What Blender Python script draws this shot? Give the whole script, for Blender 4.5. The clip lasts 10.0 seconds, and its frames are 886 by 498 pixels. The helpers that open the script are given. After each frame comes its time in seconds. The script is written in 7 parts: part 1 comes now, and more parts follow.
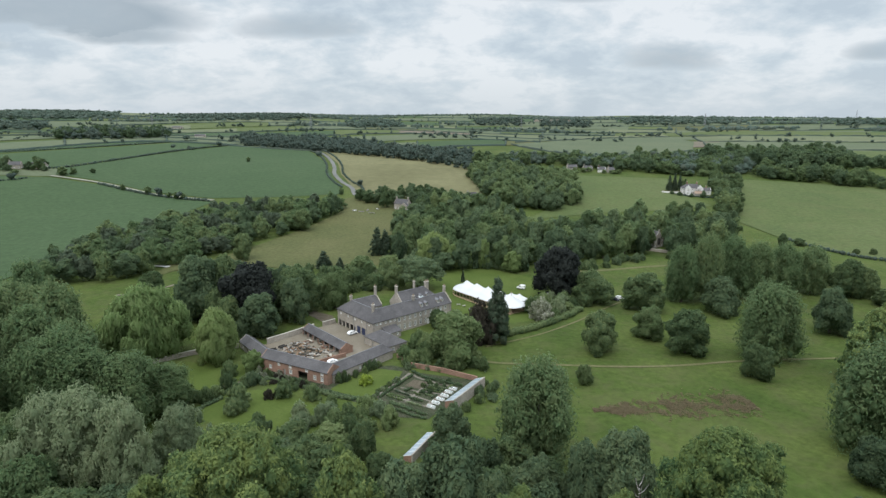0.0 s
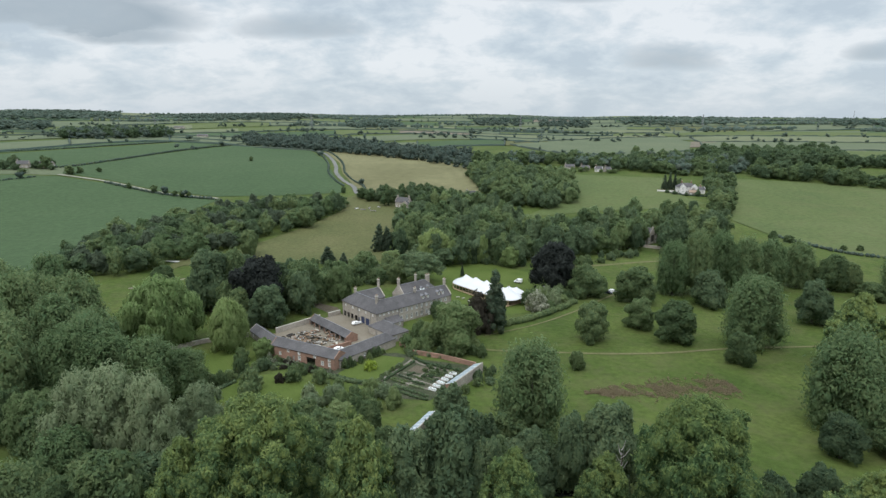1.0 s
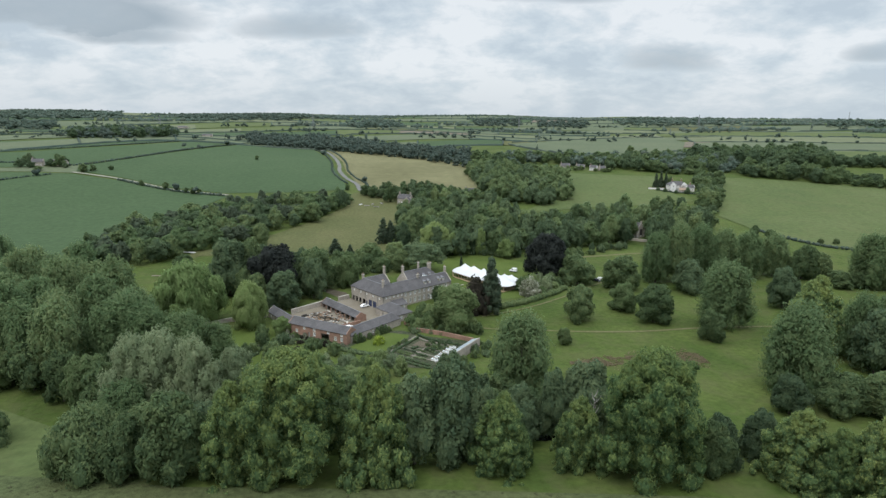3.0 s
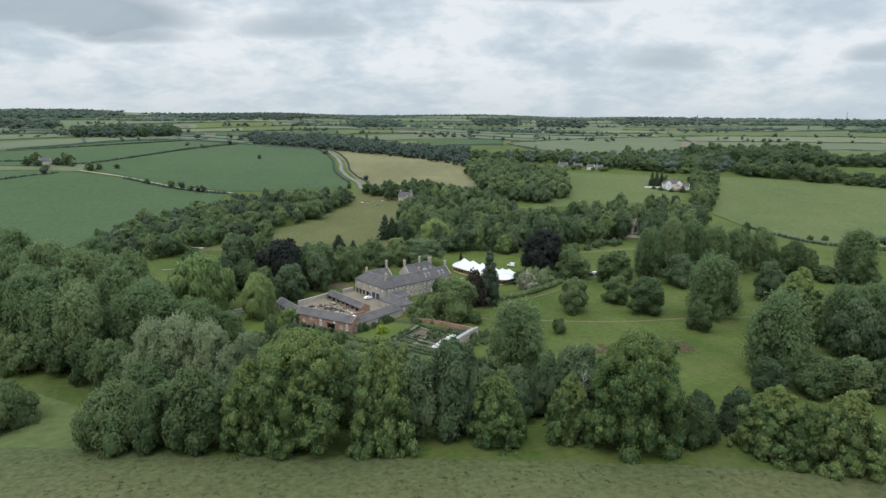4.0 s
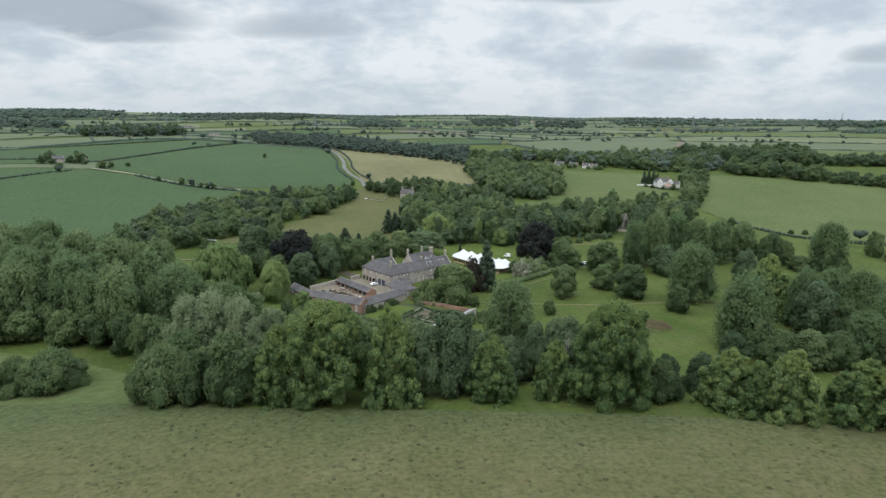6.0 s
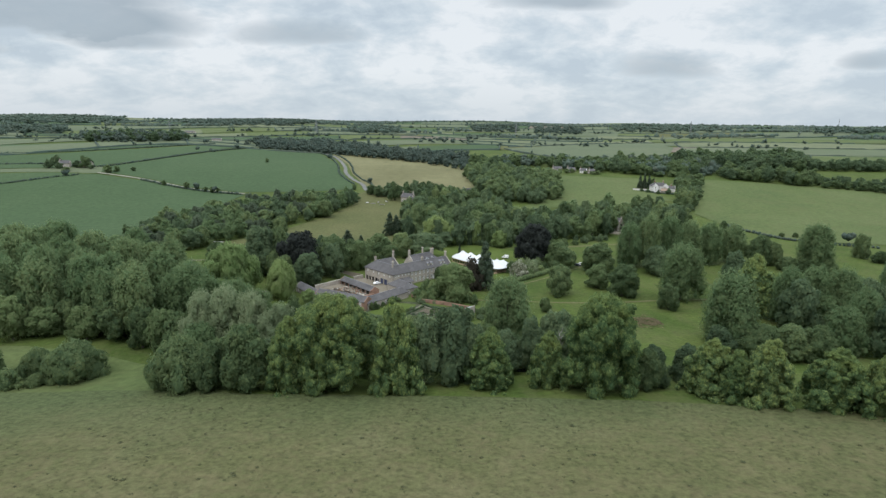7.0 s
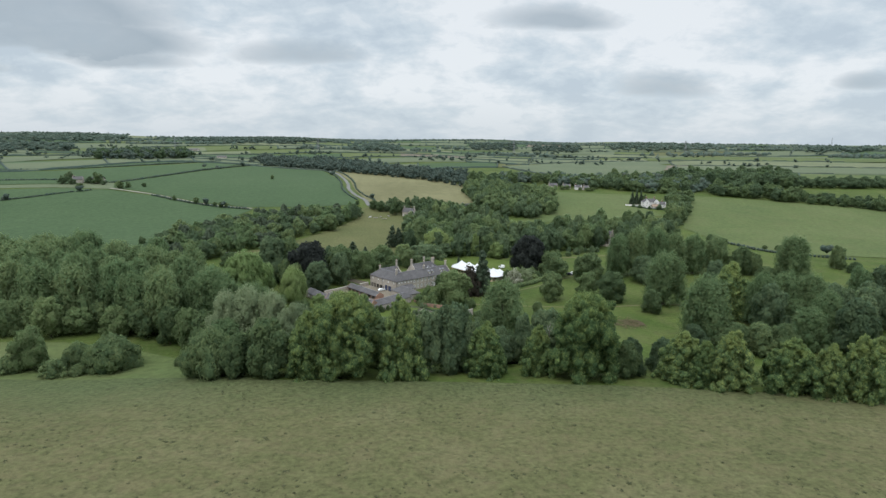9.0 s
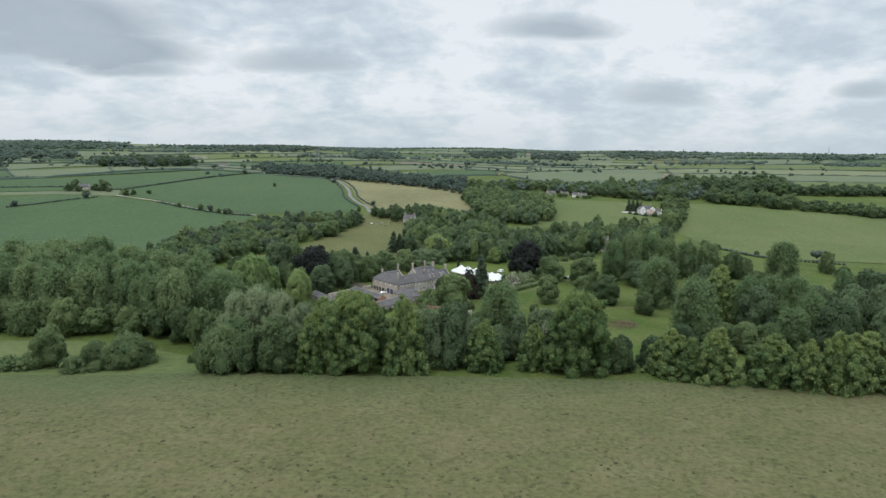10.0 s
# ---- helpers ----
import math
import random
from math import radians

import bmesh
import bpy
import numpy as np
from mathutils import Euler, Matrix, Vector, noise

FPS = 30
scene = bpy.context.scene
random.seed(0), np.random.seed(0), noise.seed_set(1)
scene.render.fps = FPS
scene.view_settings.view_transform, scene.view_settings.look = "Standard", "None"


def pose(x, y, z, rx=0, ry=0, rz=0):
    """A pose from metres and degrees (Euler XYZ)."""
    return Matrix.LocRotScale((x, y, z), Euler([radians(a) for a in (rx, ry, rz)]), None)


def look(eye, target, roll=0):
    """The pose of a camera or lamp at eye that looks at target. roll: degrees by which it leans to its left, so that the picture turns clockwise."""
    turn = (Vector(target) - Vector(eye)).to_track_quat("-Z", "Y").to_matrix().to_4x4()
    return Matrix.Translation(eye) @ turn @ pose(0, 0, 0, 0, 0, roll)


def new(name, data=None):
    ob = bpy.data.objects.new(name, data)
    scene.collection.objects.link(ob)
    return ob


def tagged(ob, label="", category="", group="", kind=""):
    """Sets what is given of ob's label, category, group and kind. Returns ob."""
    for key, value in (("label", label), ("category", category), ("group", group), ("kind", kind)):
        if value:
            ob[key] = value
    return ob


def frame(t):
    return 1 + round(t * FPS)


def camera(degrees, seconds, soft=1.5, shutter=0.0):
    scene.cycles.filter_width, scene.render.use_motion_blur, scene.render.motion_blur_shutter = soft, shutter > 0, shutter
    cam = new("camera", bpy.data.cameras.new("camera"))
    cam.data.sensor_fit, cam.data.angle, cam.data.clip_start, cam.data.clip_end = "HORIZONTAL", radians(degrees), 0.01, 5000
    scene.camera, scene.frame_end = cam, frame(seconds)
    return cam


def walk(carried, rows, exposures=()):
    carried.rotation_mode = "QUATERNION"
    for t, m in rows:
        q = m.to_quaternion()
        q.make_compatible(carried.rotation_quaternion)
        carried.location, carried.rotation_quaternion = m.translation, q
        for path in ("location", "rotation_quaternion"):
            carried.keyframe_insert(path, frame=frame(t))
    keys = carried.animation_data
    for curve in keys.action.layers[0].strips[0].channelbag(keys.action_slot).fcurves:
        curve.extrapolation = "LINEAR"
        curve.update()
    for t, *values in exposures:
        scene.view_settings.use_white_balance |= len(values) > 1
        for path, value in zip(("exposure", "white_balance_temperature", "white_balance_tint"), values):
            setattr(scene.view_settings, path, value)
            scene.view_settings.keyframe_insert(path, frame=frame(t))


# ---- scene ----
# The camera flies backwards from the house: seconds, place, yaw, pitch, roll.
cam = camera(72.0, 10.0, 1.4)
PATH = [
    (0, 0.0, 0.0, 90.36, -1.38, -12.36, 0.42),
    (1, -0.65, -12.79, 90.41, -1.43, -12.34, 0.46),
    (2.5, -1.66, -31.99, 90.45, -1.49, -12.30, 0.53),
    (4, -2.71, -51.24, 90.44, -1.56, -12.32, 0.60),
    (4.5, -3.07, -57.66, 90.42, -1.58, -12.32, 0.62),
    (5.5, -3.79, -70.52, 90.37, -1.62, -12.31, 0.67),
    (6.2, -4.31, -79.53, 90.33, -1.65, -12.27, 0.70),
    (6.6, -4.61, -84.68, 90.30, -1.67, -12.09, 0.72),
    (7, -4.92, -89.83, 90.26, -1.69, -11.77, 0.74),
    (7.5, -5.30, -96.28, 90.21, -1.71, -11.42, 0.76),
    (8.5, -6.07, -109.19, 90.10, -1.76, -10.52, 0.80),
    (9, -6.47, -115.64, 90.04, -1.78, -10.09, 0.83),
    (10, -7.27, -128.57, 89.89, -1.82, -9.33, 0.87),
]


def aim(x, y, z, yaw, pitch, roll):
    return pose(x, y, z, 0, 0, yaw) @ pose(0, 0, 0, 90 + pitch, 0, 0) @ pose(0, 0, 0, 0, 0, roll)


walk(cam, [(t, aim(*row)) for t, *row in PATH])

# ---- light: a bright overcast sky with a weak, wide sun behind thin cloud ----
world = bpy.data.worlds.new("overcast_sky")
scene.world = world
world.use_nodes = True
wt = world.node_tree
wt.nodes.clear()
SUN_UP, SUN_TURN = radians(60), radians(215)


def wnode(kind, **values):
    n = wt.nodes.new(kind)
    for key, value in values.items():
        n.inputs[key].default_value = value
    return n


def wlink(a, b):
    wt.links.new(a, b)


def wmath(op, a, b=None, clamp=False):
    n = wt.nodes.new("ShaderNodeMath")
    n.operation, n.use_clamp = op, clamp
    for k, v in enumerate((a, b)):
        if v is None:
            continue
        if isinstance(v, (int, float)):
            n.inputs[k].default_value = v
        else:
            wlink(v, n.inputs[k])
    return n.outputs[0]


def wramp(source, *stops):
    n = wt.nodes.new("ShaderNodeValToRGB")
    while len(n.color_ramp.elements) < len(stops):
        n.color_ramp.elements.new(0.5)
    for e, (at, colour) in zip(n.color_ramp.elements, stops):
        e.position, e.color = at, (*colour, 1)
    wlink(source, n.inputs[0])
    return n.outputs[0]


wco = wt.nodes.new("ShaderNodeTexCoord")
wsep = wt.nodes.new("ShaderNodeSeparateXYZ")
wlink(wco.outputs["Generated"], wsep.inputs[0])
rise = wmath("ADD", wmath("MAXIMUM", wsep.outputs[2], 0.0), 0.36)
wcomb = wt.nodes.new("ShaderNodeCombineXYZ")
wlink(wmath("ADD", wmath("DIVIDE", wsep.outputs[0], rise), 11.3), wcomb.inputs[0])
wlink(wmath("DIVIDE", wsep.outputs[1], rise), wcomb.inputs[1])
wcomb.inputs[2].default_value = 3.7
big = wnode("ShaderNodeTexNoise", Scale=2.3, Detail=7.0, Roughness=0.5, Distortion=0.25)
wlink(wcomb.outputs[0], big.inputs["Vector"])
fine = wnode("ShaderNodeTexNoise", Scale=8.0, Detail=6.0, Roughness=0.6, Distortion=0.2)
wlink(wcomb.outputs[0], fine.inputs["Vector"])
cover = wmath("ADD", wmath("MULTIPLY", big.outputs[0], 0.62), wmath("MULTIPLY", fine.outputs[0], 0.38))
thin_cloud = wramp(cover, (0.41, (0.535, 0.625, 0.708)), (0.47, (0.625, 0.712, 0.783)), (0.515, (0.715, 0.782, 0.838)), (0.565, (0.825, 0.872, 0.914)))
# heavier grey banks with flat bases hang in the north
ahead = wmath("MAXIMUM", wsep.outputs[1], 0.05)
across, above = wmath("DIVIDE", wsep.outputs[0], ahead), wmath("DIVIDE", wsep.outputs[2], ahead)
ragged = wmath("SUBTRACT", wmath("ADD", wmath("MULTIPLY", big.outputs[0], 0.75), wmath("MULTIPLY", fine.outputs[0], 0.3)), 0.525)
heavy = None
for x0, z0, wide, tall in ((-0.68, 0.185, 0.34, 0.060), (-0.56, 0.142, 0.24, 0.042), (-0.46, 0.116, 0.11, 0.019), (-0.72, 0.098, 0.10, 0.012), (-0.19, 0.128, 0.11, 0.022), (0.38, 0.085, 0.10, 0.026), (0.21, 0.188, 0.11, 0.022), (0.72, 0.100, 0.06, 0.018)):
    dx = wmath("DIVIDE", wmath("ADD", wmath("SUBTRACT", across, x0), wmath("MULTIPLY", ragged, wide * 1.3)), wide)
    dz = wmath("DIVIDE", wmath("ADD", wmath("SUBTRACT", above, z0), wmath("MULTIPLY", ragged, tall * 2.0)), tall)
    dz = wmath("MAXIMUM", wmath("MULTIPLY", dz, 0.75), wmath("MULTIPLY", dz, -1.5))
    near = wmath("SUBTRACT", 1.0, wmath("ADD", wmath("MULTIPLY", dx, dx), wmath("MULTIPLY", dz, dz)))
    near = wmath("ADD", near, wmath("MULTIPLY", ragged, 2.6), True)
    near = wmath("MULTIPLY", near, 1.0 if wide > 0.13 else 0.6)
    heavy = near if heavy is None else wmath("MAXIMUM", heavy, near)
heavy = wmath("MULTIPLY", wramp(heavy, (0.0, (0.0,) * 3), (0.7, (1.0,) * 3)), wmath("ADD", wmath("MULTIPLY", big.outputs[0], 1.0), 0.38), True)
bank = wt.nodes.new("ShaderNodeMix")
bank.data_type = "RGBA"
wlink(heavy, bank.inputs[0])
wlink(thin_cloud, bank.inputs[6])
bank.inputs[7].default_value = (0.39, 0.465, 0.53, 1)
clouds = bank.outputs[2]
low = wramp(wmath("MULTIPLY", wsep.outputs[2], 3.2), (0.0, (0.535, 0.621, 0.693)), (0.35, (0.602, 0.675, 0.734)), (1.0, (0.707, 0.758, 0.810)))
near_horizon = wramp(wsep.outputs[2], (0.0, (0.55,) * 3), (0.08, (0.0,) * 3))
veil = wt.nodes.new("ShaderNodeMix")
veil.data_type = "RGBA"
wlink(near_horizon, veil.inputs[0])
wlink(clouds, veil.inputs[6])
wlink(low, veil.inputs[7])
sky = wt.nodes.new("ShaderNodeTexSky")
sky.sky_type, sky.sun_disc, sky.sun_elevation, sky.sun_rotation = "NISHITA", False, SUN_UP, SUN_TURN
thin = wt.nodes.new("ShaderNodeVectorMath")
thin.operation = "SCALE"
thin.inputs[3].default_value = 0.1
wlink(sky.outputs[0], thin.inputs[0])
blend = wt.nodes.new("ShaderNodeMix")
blend.data_type = "RGBA"
blend.inputs[0].default_value = 0.93
wlink(thin.outputs[0], blend.inputs[6])
wlink(veil.outputs[2], blend.inputs[7])
# an overcast sky is about three times as bright overhead as at the horizon
zenith = wramp(wsep.outputs[2], (0.0, (0.0,) * 3), (0.24, (0.0,) * 3), (0.75, (1.0,) * 3))
back = wnode("ShaderNodeBackground")
wlink(blend.outputs[2], back.inputs[0])
wlink(wmath("ADD", wmath("MULTIPLY", zenith, 2.0), 1.0), back.inputs[1])
wout = wt.nodes.new("ShaderNodeOutputWorld")
wlink(back.outputs[0], wout.inputs[0])

sun = new("sun", bpy.data.lights.new("sun", "SUN"))
sun.data.energy, sun.data.angle, sun.data.color = 1.5, radians(30), (1.0, 0.96, 0.90)
sun.matrix_world = look((math.sin(SUN_TURN) * 300, math.cos(SUN_TURN) * 300, 520), (0, 0, 0))


# ---- materials ----
def mat_base(name, rough=0.9, spec=0.2):
    m = bpy.data.materials.new(name)
    m.use_nodes = True
    b = m.node_tree.nodes["Principled BSDF"]
    b.inputs["Roughness"].default_value = rough
    b.inputs["Specular IOR Level"].default_value = spec
    return m, m.node_tree, b


def node(t, kind, links=(), **values):
    n = t.nodes.new(kind)
    for key, value in values.items():
        n.inputs[key].default_value = value
    for key, out in links:
        t.links.new(out, n.inputs[key])
    return n


def ramp(t, source, *stops):
    n = t.nodes.new("ShaderNodeValToRGB")
    while len(n.color_ramp.elements) < len(stops):
        n.color_ramp.elements.new(0.5)
    for e, (at, colour) in zip(n.color_ramp.elements, stops):
        e.position, e.color = at, (*colour, 1)
    t.links.new(source, n.inputs[0])
    return n.outputs[0]


def mix(t, a, b, fac, how="MIX"):
    n = t.nodes.new("ShaderNodeMix")
    n.data_type, n.blend_type = "RGBA", how
    for k, v in ((0, fac), (6, a), (7, b)):
        if isinstance(v, (int, float)):
            n.inputs[k].default_value = v
        elif isinstance(v, tuple):
            n.inputs[k].default_value = (*v, 1)
        else:
            t.links.new(v, n.inputs[k])
    return n.outputs[2]


def coords(t):
    """World-size coordinates that stay with the land."""
    return t.nodes.new("ShaderNodeNewGeometry").outputs["Position"]


def bump(t, b, height, strength, distance):
    n = node(t, "ShaderNodeBump", [("Height", height)], Strength=strength, Distance=distance)
    t.links.new(n.outputs[0], b.inputs["Normal"])


def ground_mat(name, low, mid, high, patch=0.012, tuft=0.35, relief=0.5, second=None, amount=0.0, lush=None):
    """Grass or crop: broad patches, tufts and fine relief."""
    m, t, b = mat_base(name, 0.95, 0.1)
    p = coords(t)
    broad = node(t, "ShaderNodeTexNoise", [("Vector", p)], Scale=patch, Detail=5.0, Roughness=0.6)
    tufts = node(t, "ShaderNodeTexNoise", [("Vector", p)], Scale=tuft, Detail=6.0, Roughness=0.65)
    c = ramp(t, broad.outputs[0], (0.30, low), (0.5, mid), (0.70, high))
    shade = ramp(t, tufts.outputs[0], (0.33, (1 - 0.5 * relief,) * 3), (0.5, (0.98, 0.98, 0.98)), (0.68, (1 + 0.36 * relief,) * 3))
    c = mix(t, c, shade, 1.0, "MULTIPLY")
    if second:
        other = node(t, "ShaderNodeTexNoise", [("Vector", p)], Scale=patch * 2.7, Detail=7.0, Roughness=0.7, Distortion=0.8)
        f = ramp(t, other.outputs[0], (0.50 - 0.1 * amount, (0, 0, 0)), (0.66 - 0.08 * amount, (amount,) * 3))
        c = mix(t, c, second, f)
    if lush:
        # greener sward towards the damp northern edge, in ragged drifts
        wander = node(t, "ShaderNodeTexNoise", [("Vector", p)], Scale=0.035, Detail=5.0, Roughness=0.6)
        north = node(t, "ShaderNodeSeparateXYZ", [("Vector", p)])
        reach = node(t, "ShaderNodeMath", [(0, wander.outputs[0]), (2, north.outputs[1])])
        reach.operation = "MULTIPLY_ADD"
        reach.inputs[1].default_value = 60.0
        wet = node(t, "ShaderNodeMapRange", [("Value", reach.outputs[0])])
        wet.inputs["From Min"].default_value, wet.inputs["From Max"].default_value = 76.0, 124.0
        c = mix(t, c, mix(t, lush, shade, 1.0, "MULTIPLY"), wet.outputs[0])
    t.links.new(c, b.inputs["Base Color"])
    bump(t, b, tufts.outputs[0], relief, 0.6)
    return m


def rows_mat(name, low, high, turn, spacing, depth):
    """A field worked in rows, with tramlines."""
    m, t, b = mat_base(name, 0.95, 0.1)
    p = coords(t)
    mp = node(t, "ShaderNodeMapping", [("Vector", p)], Rotation=(0, 0, turn))
    bend = node(t, "ShaderNodeTexNoise", [("Vector", p)], Scale=0.012, Detail=3.0)
    wave = node(t, "ShaderNodeTexWave", [("Vector", mp.outputs[0])], Scale=spacing, Distortion=1.6, Detail=3.0)
    wave.inputs["Detail Scale"].default_value = 0.25
    grain = node(t, "ShaderNodeTexNoise", [("Vector", p)], Scale=0.12, Detail=7.0, Roughness=0.7)
    c = ramp(t, bend.outputs[0], (0.35, low), (0.65, high))
    c = mix(t, c, ramp(t, wave.outputs[0], (0.0, (1 - depth,) * 3), (0.45, (1.02,) * 3), (1.0, (1 + depth * 0.4,) * 3)), 1.0, "MULTIPLY")
    c = mix(t, c, ramp(t, grain.outputs[0], (0.3, (0.82,) * 3), (0.7, (1.15,) * 3)), 1.0, "MULTIPLY")
    t.links.new(c, b.inputs["Base Color"])
    return m


def leaf_mat(name, dark, mid, light, vary=0.25, bough_scale=0.33, young=None):
    """Leaves: each clump of its own tone, whole boughs drifting, each tree a little different."""
    m, t, b = mat_base(name, 0.75, 0.18)
    geo = t.nodes.new("ShaderNodeNewGeometry")
    info = t.nodes.new("ShaderNodeObjectInfo")
    tex = t.nodes.new("ShaderNodeTexCoord")
    bough = node(t, "ShaderNodeTexNoise", [("Vector", tex.outputs["Object"])], Scale=bough_scale, Detail=3.0, Roughness=0.6)
    add = node(t, "ShaderNodeMath", [(0, bough.outputs[0])])
    add.operation = "MULTIPLY_ADD"
    add.inputs[1].default_value = 0.75
    spread = node(t, "ShaderNodeMath", [(0, geo.outputs["Random Per Island"])])
    spread.operation = "MULTIPLY_ADD"
    spread.inputs[1].default_value, spread.inputs[2].default_value = 0.48, -0.11
    t.links.new(spread.outputs[0], add.inputs[2])
    c = ramp(t, add.outputs[0], (0.22, dark), (0.5, mid), (0.82, light))
    if young:
        # this year's shoots, in patches towards the crown's head
        up = t.nodes.new("ShaderNodeSeparateXYZ")
        t.links.new(tex.outputs["Generated"], up.inputs[0])
        head = node(t, "ShaderNodeMath", [(0, up.outputs[2]), (1, bough.outputs[0])])
        shoots = node(t, "ShaderNodeMapRange", [("Value", head.outputs[0])])
        shoots.inputs["From Min"].default_value, shoots.inputs["From Max"].default_value = 1.18, 1.5
        shoots.inputs["To Max"].default_value = 0.45
        c = mix(t, c, young, shoots.outputs[0])
    hue = node(t, "ShaderNodeHueSaturation", [("Color", c)])
    tone = node(t, "ShaderNodeMapRange", [("Value", info.outputs["Random"])])
    tone.inputs["To Min"].default_value, tone.inputs["To Max"].default_value = 1 - vary, 1 + vary
    t.links.new(tone.outputs[0], hue.inputs["Value"])
    hue_shift = node(t, "ShaderNodeMapRange", [("Value", info.outputs["Random"])])
    hue_shift.inputs["To Min"].default_value, hue_shift.inputs["To Max"].default_value = 0.508, 0.482
    t.links.new(hue_shift.outputs[0], hue.inputs["Hue"])
    t.links.new(hue.outputs[0], b.inputs["Base Color"])
    sprays = node(t, "ShaderNodeTexNoise", [("Vector", tex.outputs["Object"])], Scale=1.9, Detail=4.0, Roughness=0.7)
    bump(t, b, sprays.outputs[0], 0.9, 0.5)
    thin = node(t, "ShaderNodeBsdfTranslucent", [("Color", hue.outputs[0])])
    both = t.nodes.new("ShaderNodeMixShader")
    both.inputs[0].default_value = 0.5
    t.links.new(b.outputs[0], both.inputs[1])
    t.links.new(thin.outputs[0], both.inputs[2])
    t.links.new(both.outputs[0], t.nodes["Material Output"].inputs[0])
    return m


def stone_mat(name, low, high, scale, joint=0.0, rough=0.9, stain=0.3):
    """Masonry, slate or brick seen from afar: courses, single pieces and weather stains."""
    m, t, b = mat_base(name, rough, 0.25)
    tex = t.nodes.new("ShaderNodeTexCoord")
    grain = node(t, "ShaderNodeTexNoise", [("Vector", tex.outputs["Object"])], Scale=scale, Detail=6.0, Roughness=0.7)
    cell = node(t, "ShaderNodeTexVoronoi", [("Vector", tex.outputs["Object"])], Scale=scale * 0.8)
    stains = node(t, "ShaderNodeTexNoise", [("Vector", tex.outputs["Object"])], Scale=0.22, Detail=5.0, Roughness=0.65)
    c = ramp(t, grain.outputs[0], (0.3, low), (0.7, high))
    piece = ramp(t, cell.outputs["Color"], (0.0, (1 - stain * 0.6,) * 3), (1.0, (1 + stain * 0.5,) * 3))
    c = mix(t, c, piece, 1.0, "MULTIPLY")
    c = mix(t, c, ramp(t, stains.outputs[0], (0.32, (1 - stain,) * 3), (0.62, (1.05,) * 3)), 1.0, "MULTIPLY")
    t.links.new(c, b.inputs["Base Color"])
    bump(t, b, grain.outputs[0], 0.4, 0.04)
    return m


def plain_mat(name, colour, rough=0.6, metal=0.0, spec=0.4, vary=0.12, scale=3.0):
    m, t, b = mat_base(name, rough, spec)
    b.inputs["Metallic"].default_value = metal
    tex = t.nodes.new("ShaderNodeTexCoord")
    n = node(t, "ShaderNodeTexNoise", [("Vector", tex.outputs["Object"])], Scale=scale, Detail=5.0, Roughness=0.6)
    c = ramp(t, n.outputs[0], (0.3, tuple(v * (1 - vary) for v in colour)), (0.7, tuple(min(1, v * (1 + vary)) for v in colour)))
    t.links.new(c, b.inputs["Base Color"])
    return m


def glass_mat(name, tint=(0.7, 0.75, 0.75)):
    m, t, b = mat_base(name, 0.06, 0.5)
    b.inputs["Base Color"].default_value = (*tint, 1)
    b.inputs["Transmission Weight"].default_value = 1.0
    return m


GRASS = ground_mat("park_grass", (0.0373, 0.0618, 0.0130), (0.0564, 0.0817, 0.0192), (0.0791, 0.1017, 0.0271), 0.03, 0.45, 0.55, (0.0791, 0.0817, 0.0351), 0.45)
LAWN = ground_mat("lawn_grass", (0.0542, 0.0793, 0.0179), (0.0655, 0.0923, 0.0211), (0.0776, 0.1019, 0.0267), 0.06, 0.9, 0.25)
ROUGH = ground_mat("rough_pasture", (0.0722, 0.0776, 0.0327), (0.0839, 0.0860, 0.0376), (0.0974, 0.0958, 0.0459), 0.05, 0.62, 0.7, (0.1208, 0.1012, 0.0547), 0.42, lush=(0.0640, 0.0800, 0.0335))
DRY = ground_mat("dry_meadow", (0.0673, 0.0776, 0.0301), (0.0833, 0.0883, 0.0361), (0.0985, 0.0977, 0.0428), 0.02, 0.5, 0.5)
CROP = ground_mat("growing_crop", (0.0427, 0.0700, 0.0318), (0.0472, 0.0763, 0.0346), (0.0538, 0.0827, 0.0386), 0.008, 0.25, 0.4)
PALE = ground_mat("pale_barley", (0.0954, 0.1134, 0.0619), (0.1115, 0.1266, 0.0704), (0.1276, 0.1398, 0.0783), 0.01, 0.2, 0.3)
PASTURE = ground_mat("pasture_grass", (0.0651, 0.0889, 0.0326), (0.0751, 0.0981, 0.0353), (0.0865, 0.1067, 0.0423), 0.012, 0.3, 0.4, (0.0997, 0.1006, 0.0462), 0.3)
WHEAT = ground_mat("dull_wheat", (0.0809, 0.1000, 0.0585), (0.0914, 0.1111, 0.0646), (0.1036, 0.1191, 0.0700), 0.01, 0.2, 0.3)
BARE = ground_mat("bare_soil", (0.1105, 0.0952, 0.0714), (0.1343, 0.1156, 0.0867), (0.1530, 0.1318, 0.1003), 0.03, 0.5, 0.6)
STUBBLE = rows_mat("cut_stubble", (0.1220, 0.1167, 0.0584), (0.1564, 0.1489, 0.0769), 1.9, 0.05, 0.4)
GRAVEL = ground_mat("pale_gravel", (0.1506, 0.1284, 0.0974), (0.1771, 0.1528, 0.1173), (0.1993, 0.1771, 0.1417), 0.08, 2.5, 0.3)
ASPHALT = ground_mat("lane_surface", (0.1215, 0.1241, 0.1148), (0.1403, 0.1403, 0.1309), (0.1598, 0.1598, 0.1470), 0.05, 1.0, 0.2)
CHALK = ground_mat("pale_chalk", (0.50, 0.49, 0.45), (0.56, 0.55, 0.51), (0.60, 0.59, 0.55), 0.08, 1.5, 0.2)
TRACK = ground_mat("worn_track", (0.0998, 0.1075, 0.0451), (0.1180, 0.1153, 0.0549), (0.1363, 0.1231, 0.0695), 0.05, 0.6, 0.4)
